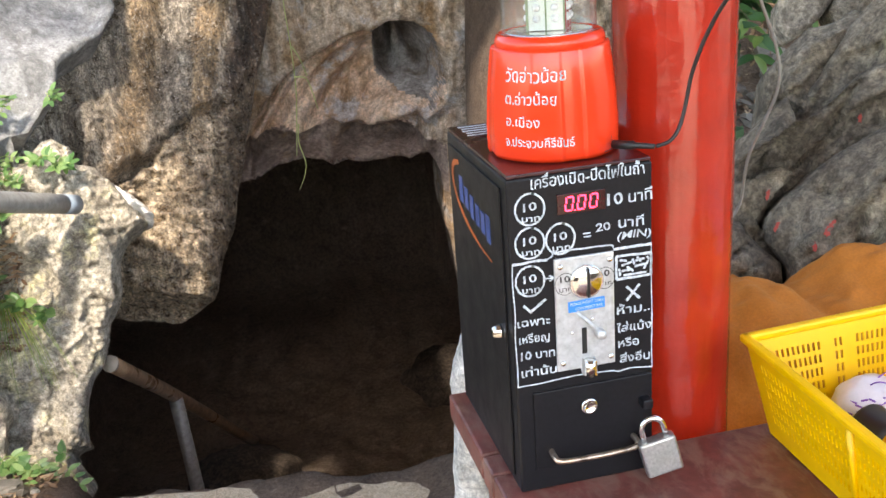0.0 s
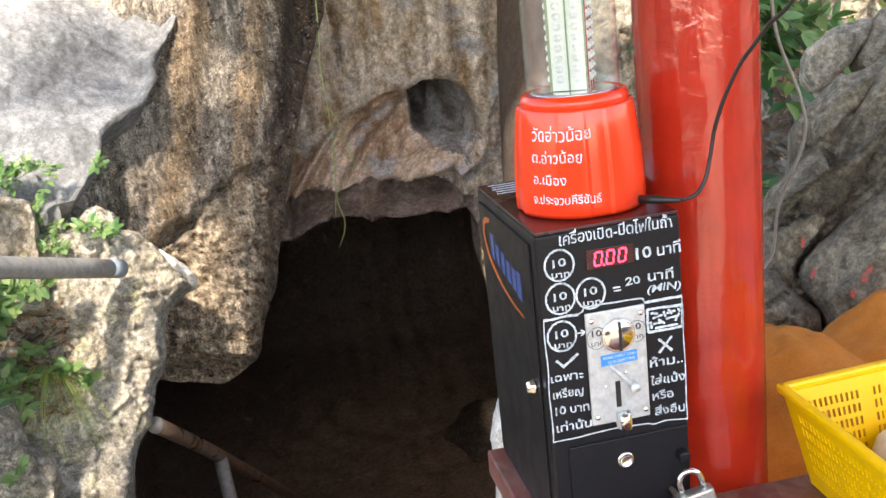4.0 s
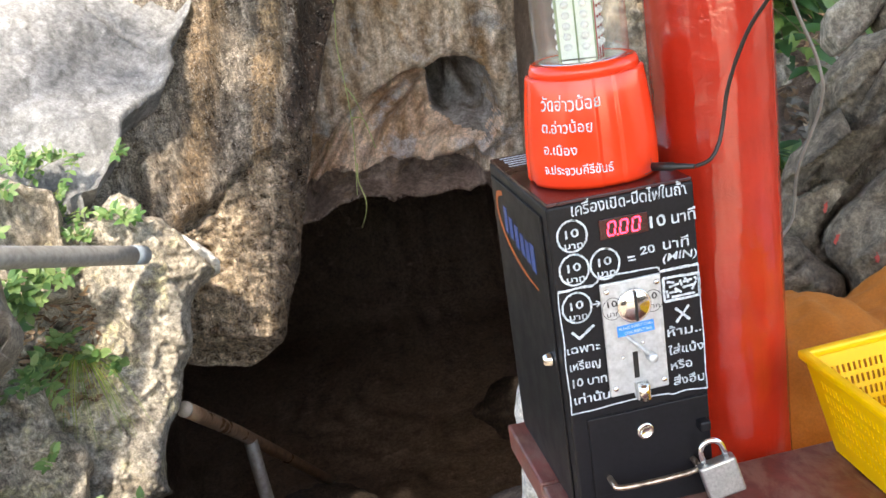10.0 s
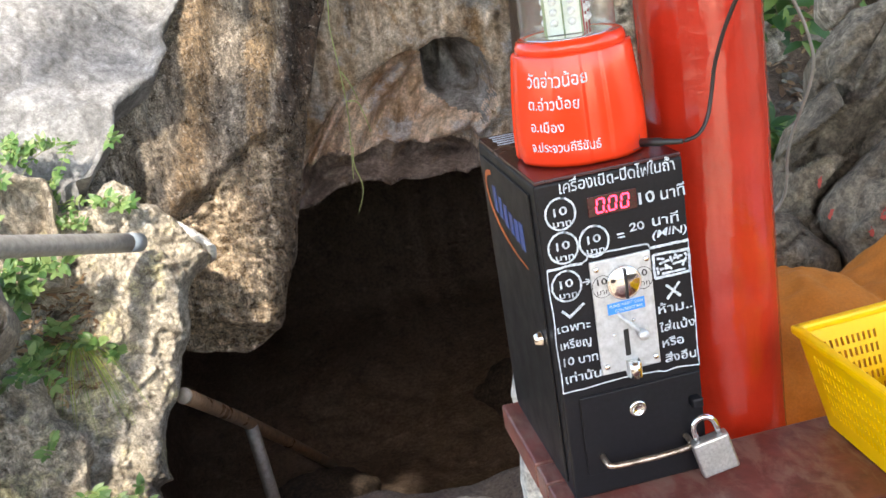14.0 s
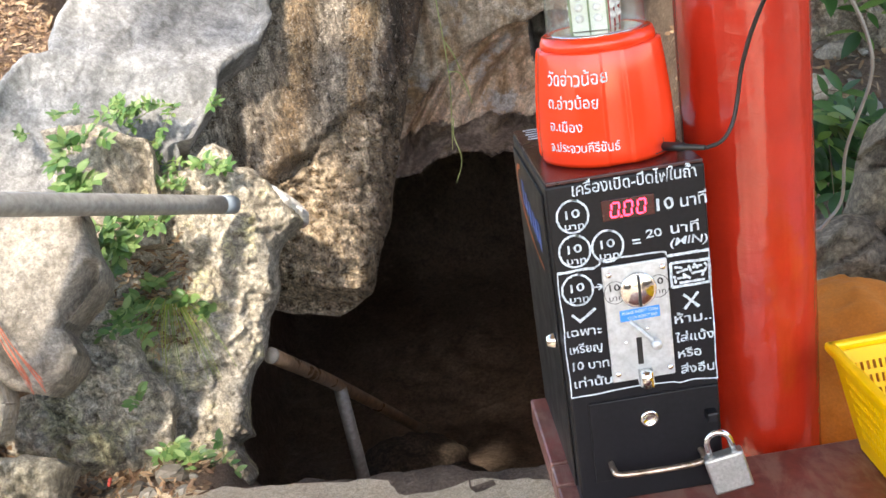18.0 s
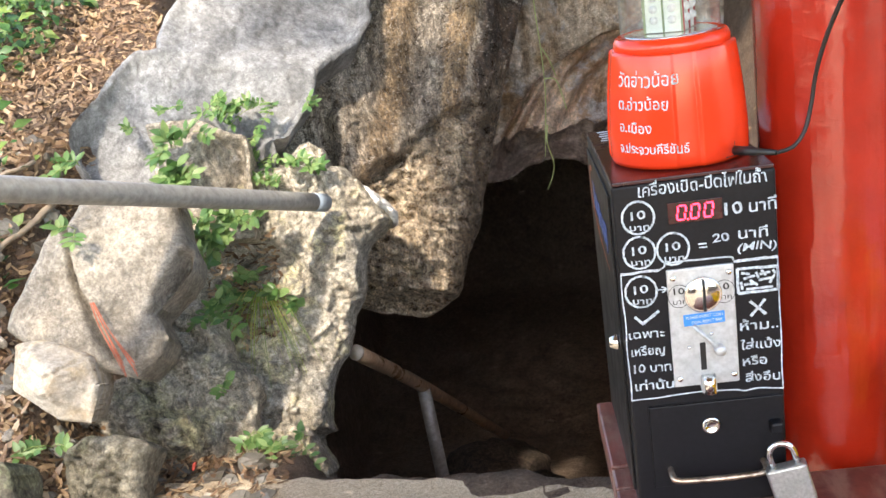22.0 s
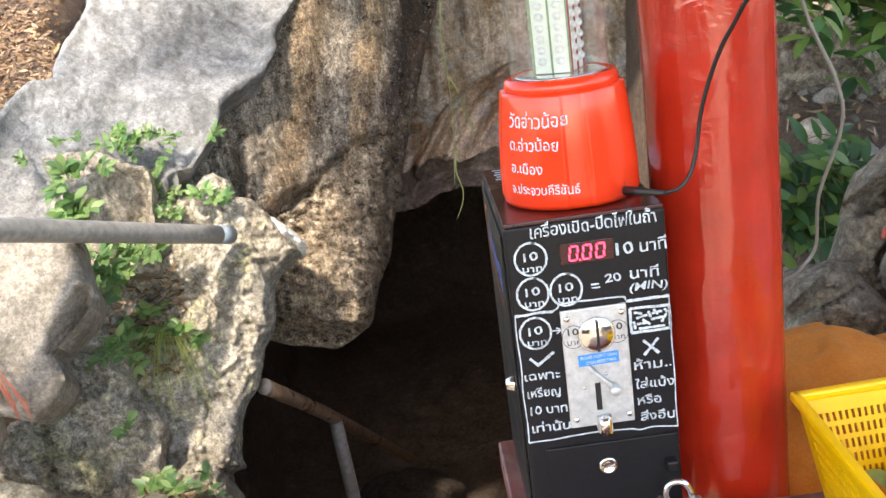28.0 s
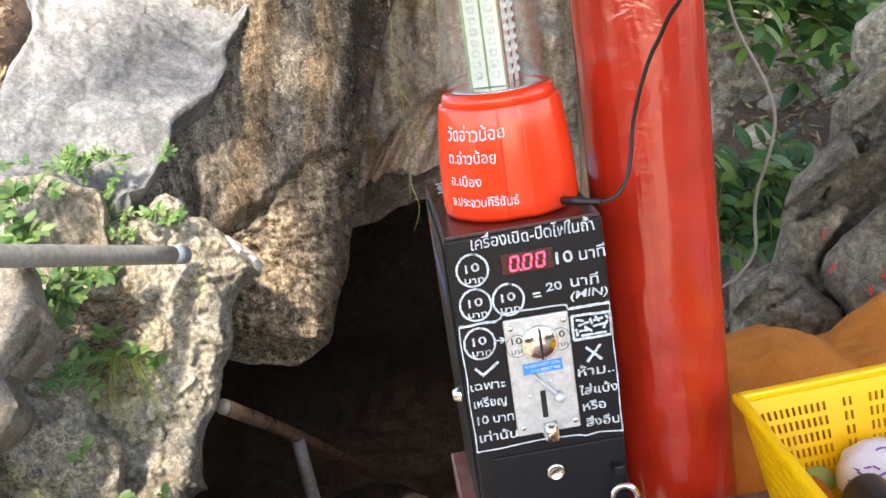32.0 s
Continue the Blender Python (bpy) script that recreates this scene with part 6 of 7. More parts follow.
bm.to_mesh(lens)
bm.free()
lens.materials.append(M_LENS)
for face in range(4):
    turn_ = Matrix.Rotation(radians(-27 + 90 * face), 4, "Z")
    for off in (-0.0180, 0.0, 0.0180):
        part("strip_edge", bm_box((0.0016, 0.0024, 0.208), turn_ @ Vector((off, -0.0188, 0.226)), rot=turn_), M_REDSTRIP if face == 1 else M_BOARD, core)
    for col in (-0.009, 0.009):
        for row_ in range(19):
            o = new("bulb", lens)
            o.parent = core
            o.matrix_basis = turn_ @ Matrix.Translation((col, -0.0186, 0.134 + row_ * 0.0103)) @ Matrix.Rotation(radians(90), 4, "X")
# lettering wrapped on the base
def wrap(body, size, width, z, a0, bold=0.00008):
    o = text("lettering", body, size, width, M_CHALK, beacon, Matrix.Identity(4), bold)
    for v in o.data.vertices:
        zz = z + v.co.y
        a = radians(a0) + v.co.x / 0.067
        r = np.interp(zz, [0.001, 0.005, 0.030, 0.060, 0.090, 0.106], [0.0655, 0.0672, 0.0670, 0.0650, 0.0618, 0.0596]) * flute(a) + 0.0006 + v.co.z
        v.co = (r * math.cos(a), r * math.sin(a), zz)


wrap("วัดอ่าวน้อย", 0.0175, 0.066, 0.0795, 208)
wrap("ต.อ่าวน้อย", 0.0145, 0.055, 0.058, 208)
wrap("อ.เมือง", 0.013, 0.037, 0.0365, 209)
wrap("จ.ประจวบคีรีขันธ์", 0.0125, 0.072, 0.0165, 208)
# power lead
lead = empty("power_cord", (0.147, 0.050, BT + 0.008), "black power cord from the beacon lamp up the pole", "cable")
o = Vector((0.147, 0.050, BT + 0.008))
part("plug", bm_tube([Vector(p) - o for p in ((0.120, 0.026, BT + 0.0105), (0.134, 0.009, BT + 0.0115), (0.135, 0.008, BT + 0.0115), (0.149, -0.007, BT + 0.012))], lambda s: 0.0042 if s < 0.5 else 0.0034 - 0.0026 * (s - 0.6), 12), M_CABLE, lead, "moulded plug", True)
cord = spline([(0.150, -0.008, BT + 0.012), (0.163, -0.012, BT + 0.017), (0.174, -0.010, BT + 0.030), (0.180, -0.010, BT + 0.052), (0.183, -0.014, BT + 0.077), (0.186, -0.022, BT + 0.098), (0.190, -0.030, BT + 0.117), (0.196, -0.046, BT + 0.143),
               (0.203, -0.075, BT + 0.172), (0.215, -0.15, BT + 0.25), (0.25, -0.30, BT + 0.60), (0.25, -0.30, BT + 1.47)], 80)
part("cord", bm_tube([p - o for p in cord], 0.0019, 10), M_CABLE, lead, smooth=True)


# ---- basket and what lies on the table ----
def slotted(corners, cols, rows4, thick):
    """A plastic wall between four corners (bottom left, bottom right, top right, top left) with slots cut through.
    cols and rows4: lists of (start, end) of the slots, from 0 to 1."""
    bl, br, tr, tl = (Vector(c) for c in corners)
    nrm = (br - bl).cross(tl - bl).normalized() * thick
    us = sorted({0.0, 1.0, *[v for c in cols for v in c]})
    vs = sorted({0.0, 1.0, *[v for r in rows4 for v in r]})
    cs, rs = set(cols), set(rows4)
    bm = bmesh.new()
    grid = {}

    def at(u, v, side):
        if (u, v, side) not in grid:
            p = bl.lerp(br, u).lerp(tl.lerp(tr, u), v)
            grid[u, v, side] = bm.verts.new(p + nrm * side)
        return grid[u, v, side]

    solid = {}
    for i, (u0, u1) in enumerate(zip(us, us[1:])):
        for j, (v0, v1) in enumerate(zip(vs, vs[1:])):
            solid[i, j] = not ((u0, u1) in cs and (v0, v1) in rs)
    for (i, j), full in solid.items():
        if not full:
            continue
        u0, u1, v0, v1 = us[i], us[i + 1], vs[j], vs[j + 1]
        for side in (0, 1):
            bm.faces.new((at(u0, v0, side), at(u1, v0, side), at(u1, v1, side), at(u0, v1, side)))
        for di, dj, a, b2 in ((-1, 0, (u0, v0), (u0, v1)), (1, 0, (u1, v0), (u1, v1)), (0, -1, (u0, v0), (u1, v0)), (0, 1, (u0, v1), (u1, v1))):
            if not solid.get((i + di, j + dj), False):
                bm.faces.new((at(*a, 0), at(*b2, 0), at(*b2, 1), at(*a, 1)))
    return bm


def slots(groups, width):
    """Slot columns: groups of (start, end, count)."""
    out = []
    for a, b2, n in groups:
        for k in range(n):
            c = a + (b2 - a) * (k + 0.5) / n
            out.append((round(c - width / 2, 4), round(c + width / 2, 4)))
    return out


def build_basket():
    e = empty("basket", (0.39, -0.115, TOP), "yellow plastic basket with slotted sides holding odds and ends", "basket")
    o = Vector((0.39, -0.115, TOP))
    z0, z1 = 0.002, 0.110
    rim = [Vector((0.284, 0.046, 0)), Vector((0.518, 0.058, 0)), Vector((0.511, -0.325, 0)), Vector((0.274, -0.320, 0))]
    mid_ = sum(rim, Vector()) / 4
    base = [mid_ + (p - mid_) * 0.84 for p in rim]
    off = Vector((o.x, o.y, 0))
    T_ = [p - off + Vector((0, 0, z1)) for p in rim]
    B_ = [p - off + Vector((0, 0, z0)) for p in base]
    rows5 = [(round(0.20 + 0.135 * k, 4), round(0.20 + 0.135 * k + 0.085, 4)) for k in range(5)]
    short = slots([(0.07, 0.40, 11), (0.47, 0.53, 2), (0.60, 0.93, 11)], 0.0145)
    long_ = slots([(0.05, 0.28, 12), (0.36, 0.44, 4), (0.52, 0.95, 20)], 0.0095)
    part("back_wall", slotted((B_[0], B_[1], T_[1], T_[0]), short, rows5, 0.0022), M_YELLOW, e)
    part("front_wall", slotted((B_[2], B_[3], T_[3], T_[2]), short, rows5, 0.0022), M_YELLOW, e)
    part("side_wall", slotted((B_[1], B_[2], T_[2], T_[1]), long_, rows5, 0.0022), M_YELLOW, e)
    part("side_wall", slotted((B_[3], B_[0], T_[0], T_[3]), slots([(0.05, 0.43, 19), (0.48, 0.94, 22)], 0.0085), rows5, 0.0022), M_YELLOW, e)
    part("floor", slotted((B_[3], B_[2], B_[1], B_[0]), slots([(0.08, 0.92, 14)], 0.026), slots([(0.06, 0.94, 14)], 0.045), 0.0022), M_YELLOW, e)
    for a, b2 in zip(T_, T_[1:] + T_[:1]):
        d = (b2 - a)
        rot = Vector((1, 0, 0)).rotation_difference(d.normalized()).to_matrix().to_4x4()
        part("rim", bm_box((d.length + 0.010, 0.011, 0.010), (a + b2) / 2 + Vector((0, 0, 0.001)), 0.003, 2, rot), M_YELLOW, e)
    for f in (0.45,):
        a, b2 = B_[3].lerp(B_[0], f), T_[3].lerp(T_[0], f)
        part("rib", bm_tube([a + Vector((-0.001, 0, 0.004)), b2 + Vector((-0.001, 0, -0.004))], 0.004, 10), M_YELLOW, e, smooth=True)
    return e


basket = build_basket()


def lump(name, at, size, mat, label, category, rough=0.12, seed=0, scale=2.0, parent=None):
    bm = bmesh.new()
    bmesh.ops.create_icosphere(bm, subdivisions=4, radius=1)
    for v in bm.verts:
        n = noise.fractal(v.co * scale + Vector((seed, seed * 2, 0)), 1.0, 2.0, 4)
        v.co *= 1 + rough * n
        v.co = Vector((v.co.x * size[0], v.co.y * size[1], max(v.co.z, -0.75) * size[2]))
    ob = part(name, bm, mat, parent, smooth=True)
    ob.matrix_basis = Matrix.Translation(at)
    return tagged(ob, label, category) if not parent else ob


M_BAGWHITE = plain("white_bag", (0.62, 0.59, 0.62), 0.4, grain=70, vary=0.12, relief=0.002)
bag = empty("bag", (0.402, -0.015, TOP + 0.034), "white plastic bag of sweets with purple printing", "bag")
lump("pouch", (0, 0, 0), (0.041, 0.034, 0.034), M_BAGWHITE, "", "", 0.10, 3, 1.6, bag)
for k in range(26):
    a = -2.6 + 0.065 * k + 0.03 * math.sin(k * 5)
    h_ = 0.006 + 0.016 * math.sin(k * 2.3)
    r = 1.03
    c_ = math.sqrt(max(0.1, 1 - (h_ / 0.034) ** 2))
    p = Vector((0.041 * r * math.cos(a) * c_, 0.034 * r * math.sin(a) * c_, h_))
    part("print_mark", bm_box((0.0075, 0.0012, 0.0018), p, rot=Matrix.Rotation(a + math.pi / 2, 4, "Z") @ Matrix.Rotation(radians(30 * math.sin(k * 3)), 4, "Y")), M_INK, bag, "purple printed bar")
ringpts = [(0.012 + 0.018 * math.cos(a), -0.012 + 0.012 * math.sin(a), 0.033 + 0.006 * math.sin(a * 2)) for a in np.linspace(0, 2 * math.pi, 22)[:-1]]
part("rubber_band", bm_tube(ringpts, 0.0009, 6, True), M_INK, bag, "purple rubber band", True)
film = empty("clear_bag", (0.462, -0.025, TOP + 0.032), "crumpled clear plastic bag", "bag")
lump("film", (0, 0, 0), (0.034, 0.046, 0.040), M_FILM, "", "", 0.32, 8, 2.6, film)
torch = empty("torch", (0.359, -0.105, TOP + 0.052), "yellow plastic torch with a black head", "torch")
d = Vector((0.004, -0.150, 0.0))
part("barrel", bm_tube([d * 0.10, d * 0.2, d * 0.9, d], lambda s: 0.0215, 24), plain("torch_yellow", (0.80, 0.42, 0.006), 0.4, grain=60, vary=0.1), torch, smooth=True)
part("head", bm_tube([-d * 0.19, -d * 0.17, d * 0.05, d * 0.11], lambda s: 0.0235 if s < 0.8 else 0.0218, 24), M_CABLE, torch, "matt black head", True)
pod = empty("chilli_pod", (0.346, -0.030, TOP + 0.012), "thin orange pod lying in the basket", "pod")
part("pod", bm_tube(spline([(-0.004, 0.03, 0.02), (0, 0.01, 0.012), (0.004, -0.02, 0.0)], 12), lambda s: 0.0045 * math.sin(math.pi * (0.1 + 0.85 * s)), 8), M_ORANGE, pod, smooth=True)
lump("lime", (0.351, 0.012, TOP + 0.018), (0.018, 0.016, 0.016), M_STEM, "small green fruit in the basket", "fruit", 0.05, 4)

def build_cloth():
    xs, ys = np.linspace(0.285, 1.02, 120), np.linspace(0.09, 0.45, 80)
    gx, gy = np.meshgrid(xs, ys)
    P = np.stack([gx.ravel(), gy.ravel(), np.zeros(gx.size)], 1)
    crest = np.interp(P[:, 0], [0.28, 0.34, 0.40, 0.45, 0.49, 0.53, 0.60, 0.68, 0.78, 0.85, 0.92, 1.02],
                      [0.79, 0.822, 0.834, 0.822, 0.798, 0.808, 0.838, 0.845, 0.825, 0.79, 0.74, 0.60])
    arch_ = np.clip(1 - ((P[:, 1] - 0.262) / 0.17) ** 2, 0, 1) ** 0.4
    fold = 0.010 * fbm(P * np.array((1.0, 0.5, 1)), 12, 3, 91) + 0.004 * fbm(P, 40, 2, 92)
    P[:, 2] = 0.58 + (crest - 0.58) * arch_ + fold * arch_
    n, m2 = gx.shape
    i = np.arange(n * m2).reshape(n, m2)
    faces = np.stack([i[:-1, :-1].ravel(), i[:-1, 1:].ravel(), i[1:, 1:].ravel(), i[1:, :-1].ravel()], 1)
    ob = mesh_ob("cloth", P, faces, M_ORANGE)
    so = ob.modifiers.new("thick", "SOLIDIFY")
    so.thickness = 0.004
    return tagged(ob, "bundled orange cloth lying behind the basket", "cloth")


build_cloth()
rock("rock_shelf", (0.75, 0.36, 0.33), (0, -1, 0.2), [(-0.42, -0.4), (-0.43, 0.24), (0.4, 0.24), (0.5, -0.4)], M_RIGHT, "dark rock shelf under the orange cloth", step=0.02, round_=0.05,
     bulge=0.10, back=0.3, rough=0.02, seed=93)

# grey hose by the pole
hose = empty("hose", (0.33, 0.14, 1.303), "thin grey plastic hose hanging beside the red pole", "hose")
o = Vector((0.33, 0.14, 1.303))
hp = spline([(0.325, 0.14, 1.9), (0.325, 0.14, 1.45), (0.33, 0.14, 1.303), (0.344, 0.15, 1.236), (0.381, 0.165, 1.16), (0.390, 0.175, 1.108), (0.382, 0.22, 1.02), (0.389, 0.25, 0.948), (0.371, 0.26, 0.915), (0.34, 0.28, 0.86), (0.33, 0.30, 0.60)], 70)
part("line", bm_tube([p - o for p in hp], 0.0020, 10), M_HOSE, hose, smooth=True)

# ---- hanging vines ----
def vine(pts, r, mat, label):
    o = Vector(pts[0])
    e = empty("vine", pts[0], label, "vine")
    part("stem", bm_tube([p - o for p in spline(pts, 40)], lambda s: r * (1 - 0.4 * s), 6), mat, e, smooth=True)
    return e


v1 = vine([(0.093, 3.377, 1.512), (0.080, 3.420, 1.111), (0.066, 3.420, 0.995), (0.073, 3.420, 0.802), (0.074, 3.420, 0.628), (0.060, 3.420, 0.479), (0.042, 3.420, 0.323)], 0.0030, M_VINE, "thin green vine hanging in front of the arch")
o = Vector((0.093, 3.377, 1.512))
for pts in ([(0.073, 3.420, 0.669), (0.121, 3.409, 0.658), (0.142, 3.409, 0.594), (0.157, 3.409, 0.519)], [(0.066, 3.420, 0.464), (0.057, 3.409, 0.388), (0.076, 3.409, 0.295), (0.066, 3.409, 0.237), (0.037, 3.409, 0.175)], [(0.077, 3.420, 0.799), (0.104, 3.409, 0.745), (0.126, 3.409, 0.669)]):
    part("tendril", bm_tube([p - o for p in spline(pts, 20)], lambda s: 0.0029 * (1 - 0.35 * s), 6), M_VINE, v1, smooth=True)
vine([(0.120, 3.398, 1.512), (0.120, 3.420, 1.106), (0.116, 3.420, 0.976), (0.118, 3.420, 0.928), (0.109, 3.420, 0.896), (0.133, 3.420, 0.837)], 0.0028, M_BRANCH, "thin dry pale vine hanging in front of the arch")
vine([(0.30, 3.55, 1.50), (0.399, 3.55, 1.327), (0.618, 3.55, 1.108), (0.816, 3.55, 1.013)], 0.0028, M_BRANCH, "thin pale root strung across the arch")


# ---- plants ----
def leaf_mesh(name, mat, width=0.5, fold=0.18, curl=0.12, tip=1.0):
    """One leaf along +x, one unit long, folded along its midrib and curled."""
    verts, faces = [], []
    for i in range(6):
        s = i / 5
        w_ = width * 0.5 * math.sin(math.pi * min(1, s * 0.98 + 0.02)) ** 0.75 * (1 - 0.35 * s * tip)
        z = -curl * s * s
        verts += [(s, -w_, z + fold * w_), (s, 0, z), (s, w_, z + fold * w_)]
    for i in range(5):
        a = 3 * i
        faces += [(a, a + 3, a + 4, a + 1), (a + 1, a + 4, a + 5, a + 2)]
    me = bpy.data.meshes.new(name)
    me.from_pydata(verts, [], faces)
    me.materials.append(mat)
    me.polygons.foreach_set("use_smooth", [True] * len(me.polygons))
    return me


LEAF = leaf_mesh("leaf", M_LEAF, 0.55)
LEAF_DK = leaf_mesh("leaf", M_LEAF_DK, 0.42, 0.25, 0.2)
LEAF_MID = leaf_mesh("leaf", M_LEAF, 0.42, 0.2, 0.2)
rnd = random.Random(5)


def leaf_pose(p, d, up, size):
    x = d.normalized()
    y = up.cross(x)
    if y.length < 1e-3:
        y = Vector((0, 1, 0))
    y.normalize()
    z = x.cross(y)
    m4 = Matrix((x, y, z)).transposed().to_4x4()
    return Matrix.Translation(p) @ m4 @ Matrix.Diagonal((size, size, size, 1))


def plant(at, stems, length, size, mesh, label, lean=(0.1, -0.6, 0.5), spread=0.9, pairs=3, droop=0.5, stem_mat=None, category="plant", group="", top_leaf=True):
    """A herb or shoot: arching stems with leaves in pairs and one at the tip."""
    e = empty("plant", at, label, category, group)
    for _ in range(stems):
        d = (Vector(lean) + spread * Vector((rnd.uniform(-1, 1), rnd.uniform(-0.6, 0.4), rnd.uniform(-0.6, 0.8)))).normalized()
        L = length * rnd.uniform(0.6, 1.15)
        base = Vector((rnd.uniform(-1, 1), rnd.uniform(-0.5, 0.5), rnd.uniform(-0.4, 0.4))) * length * 0.18
        pts = [base + d * L * s + Vector((0, 0, -droop * L * s * s)) for s in (0, 0.25, 0.5, 0.75, 1.0)]
        part("stem", bm_tube(pts, lambda s: 0.0016 * (1 - 0.5 * s), 5), stem_mat or M_STEM, e, smooth=True)
        up = Vector((rnd.uniform(-0.3, 0.3), -0.55, 0.8)).normalized()
        spots = []
        for k in range(pairs):
            s = 1.0 - 0.26 * k
            p = pts[0].lerp(pts[-1], s) + Vector((0, 0, droop * L * (s - s * s) * 0.5))
            side = d.cross(up).normalized()
            for sg in (-1, 1):
                spots.append((p, d * 0.55 + side * sg * rnd.uniform(0.7, 1.1) + Vector((0, 0, rnd.uniform(-0.35, 0.1)))))
        if top_leaf:
            spots.append((pts[-1], d + Vector((0, 0, -0.4))))
        for p, ld in spots:
            o = new("leaf", mesh)
            o.parent = e
            o.matrix_basis = leaf_pose(p, ld, up + Vector((rnd.uniform(-0.4, 0.4), rnd.uniform(-0.4, 0.4), 0)), size * rnd.uniform(0.65, 1.2))
    return e


FACES = np.concatenate([np.array([v.co[:] for v in ob.data.vertices]) for ob in (lich, ledge, slab)])


def front_of(x, z):
    """How far forward the rocks come at that place."""
    near_ = np.hypot(FACES[:, 0] - x, FACES[:, 2] - z) < 0.015
    return float(FACES[near_, 1].min()) if near_.any() else 9.0


GL = "fresh green seedling growing from a rock crevice"
for at, stems, length, size in (((-1.18, 2.20, 0.80), 4, 0.08, 0.085), ((-1.15, 2.17, 0.73), 4, 0.08, 0.080), ((-1.13, 2.24, 0.83), 3, 0.09, 0.075), ((-1.17, 2.15, 0.69), 3, 0.07, 0.075),
                                ((-1.12, 2.47, 0.86), 3, 0.12, 0.060), ((-1.05, 2.50, 0.86), 4, 0.11, 0.062), ((-0.97, 2.51, 0.85), 4, 0.12, 0.058), ((-0.90, 2.53, 0.84), 3, 0.12, 0.050),
                                ((-0.99, 2.46, 0.74), 4, 0.09, 0.050), ((-0.97, 2.44, 0.67), 5, 0.09, 0.046), ((-0.93, 2.36, 0.62), 4, 0.08, 0.046), ((-0.82, 2.40, 0.67), 3, 0.07, 0.060), ((-0.76, 2.37, 0.65), 2, 0.06, 0.058),
                                ((-1.10, 2.06, 0.58), 4, 0.09, 0.082), ((-1.07, 2.06, 0.52), 5, 0.09, 0.080), ((-0.99, 2.16, 0.55), 4, 0.09, 0.082), ((-0.93, 2.15, 0.56), 3, 0.08, 0.078), ((-1.13, 2.12, 0.44), 4, 0.09, 0.070),
                                ((-1.10, 2.16, 0.32), 4, 0.09, 0.068), ((-1.06, 2.22, 0.28), 4, 0.09, 0.068), ((-1.03, 2.30, 0.32), 3, 0.08, 0.060), ((-1.07, 1.98, 0.29), 3, 0.08, 0.062), ((-0.92, 2.18, 0.28), 3, 0.07, 0.062),
                                ((-0.86, 2.18, 0.24), 2, 0.05, 0.060), ((-1.04, 2.02, 0.14), 2, 0.05, 0.050), ((-0.94, 1.68, 0.02), 4, 0.09, 0.062), ((-0.87, 1.64, 0.01), 3, 0.08, 0.056), ((-0.80, 1.66, 0.00), 2, 0.09, 0.050),
                                ((-0.80, 2.93, 0.84), 2, 0.05, 0.052), ((-1.36, 2.38, 0.85), 1, 0.04, 0.050), ((-1.23, 2.42, 0.89), 2, 0.06, 0.046), ((-1.50, 2.18, 0.79), 3, 0.09, 0.066), ((-1.62, 2.3, 0.76), 2, 0.08, 0.060),
                                ((-1.27, 1.57, 0.73), 1, 0.05, 0.068), ((-1.40, 1.37, 0.20), 3, 0.07, 0.055)):
    x, y, z = at
    plant((x, min(y, front_of(x, z) - 0.012), z), stems + 1, length, size * 0.64, LEAF, GL, group="seedlings on the rocks")
# grass tuft
tuft = empty("grass_tuft", (-0.99, front_of(-0.99, 0.27) - 0.01, 0.27), "tuft of thin yellow-green grass arching over the rock", "grass")
for k in range(38):
    d = Vector((rnd.uniform(-0.5, 0.9), rnd.uniform(-1.0, -0.3), rnd.uniform(0.0, 0.9))).normalized()
    L = rnd.uniform(0.14, 0.24)
    bm = bmesh.new()
    prev = None
    for j in range(8):
        s = j / 7
        p = d * L * s + Vector((0.02 * s, -0.03 * s, -0.26 * s * s)) + Vector((rnd.uniform(-1, 1), 0, 0)) * 0.001
        w_ = 0.0022 * (1 - s) + 0.0003
        a, b2 = bm.verts.new(p + Vector((w_, 0, 0))), bm.verts.new(p - Vector((w_, 0, -0.0004)))
        if prev:
            bm.faces.new((prev[0], a, b2, prev[1]))
        prev = (a, b2)
    part("blade", bm, M_GRASS, tuft, smooth=True)
# shrubs beside the slabs
SL = "glossy dark green shrub between the rocks"
for at, stems, length, size, mesh in (((0.80, 1.42, 0.73), 4, 0.22, 0.115, LEAF_DK), ((0.86, 1.38, 0.72), 4, 0.20, 0.115, LEAF_DK), ((0.76, 1.40, 0.63), 5, 0.22, 0.11, LEAF_DK), ((0.93, 1.42, 0.66), 3, 0.18, 0.11, LEAF_MID),
                                      ((0.84, 1.40, 0.64), 4, 0.22, 0.12, LEAF_DK), ((1.08, 1.72, 1.08), 6, 0.24, 0.12, LEAF_DK), ((1.20, 1.75, 1.02), 6, 0.26, 0.13, LEAF_DK), ((1.04, 1.70, 1.18), 5, 0.22, 0.12, LEAF_MID),
                                      ((1.28, 1.80, 1.14), 5, 0.24, 0.13, LEAF_DK), ((0.93, 1.75, 1.12), 2, 0.18, 0.12, LEAF_DK), ((1.35, 1.85, 1.05), 4, 0.24, 0.12, LEAF_MID)):
    plant(at, stems + 3, length, size * 0.66, mesh, SL, group="shrubs beside the slabs", pairs=5, stem_mat=M_BARK, category="shrub")


def scatter(name, n, place, make, mat, label, category, smooth=True):
    """Many small pieces in one mesh. place(rng) gives a pose; make(rng) gives verts and faces."""
    verts, faces, rng = [], [], random.Random(hash_name(name))
    for _ in range(n):
        m4 = place(rng)
        if m4 is None:
            continue
        vs, fs = make(rng)
        k = len(verts)
        verts += [m4 @ Vector(v) for v in vs]
        faces += [tuple(i + k for i in f) for f in fs]
    return tagged(mesh_ob(name, verts, faces, mat, smooth), label, category, kind="stuff")


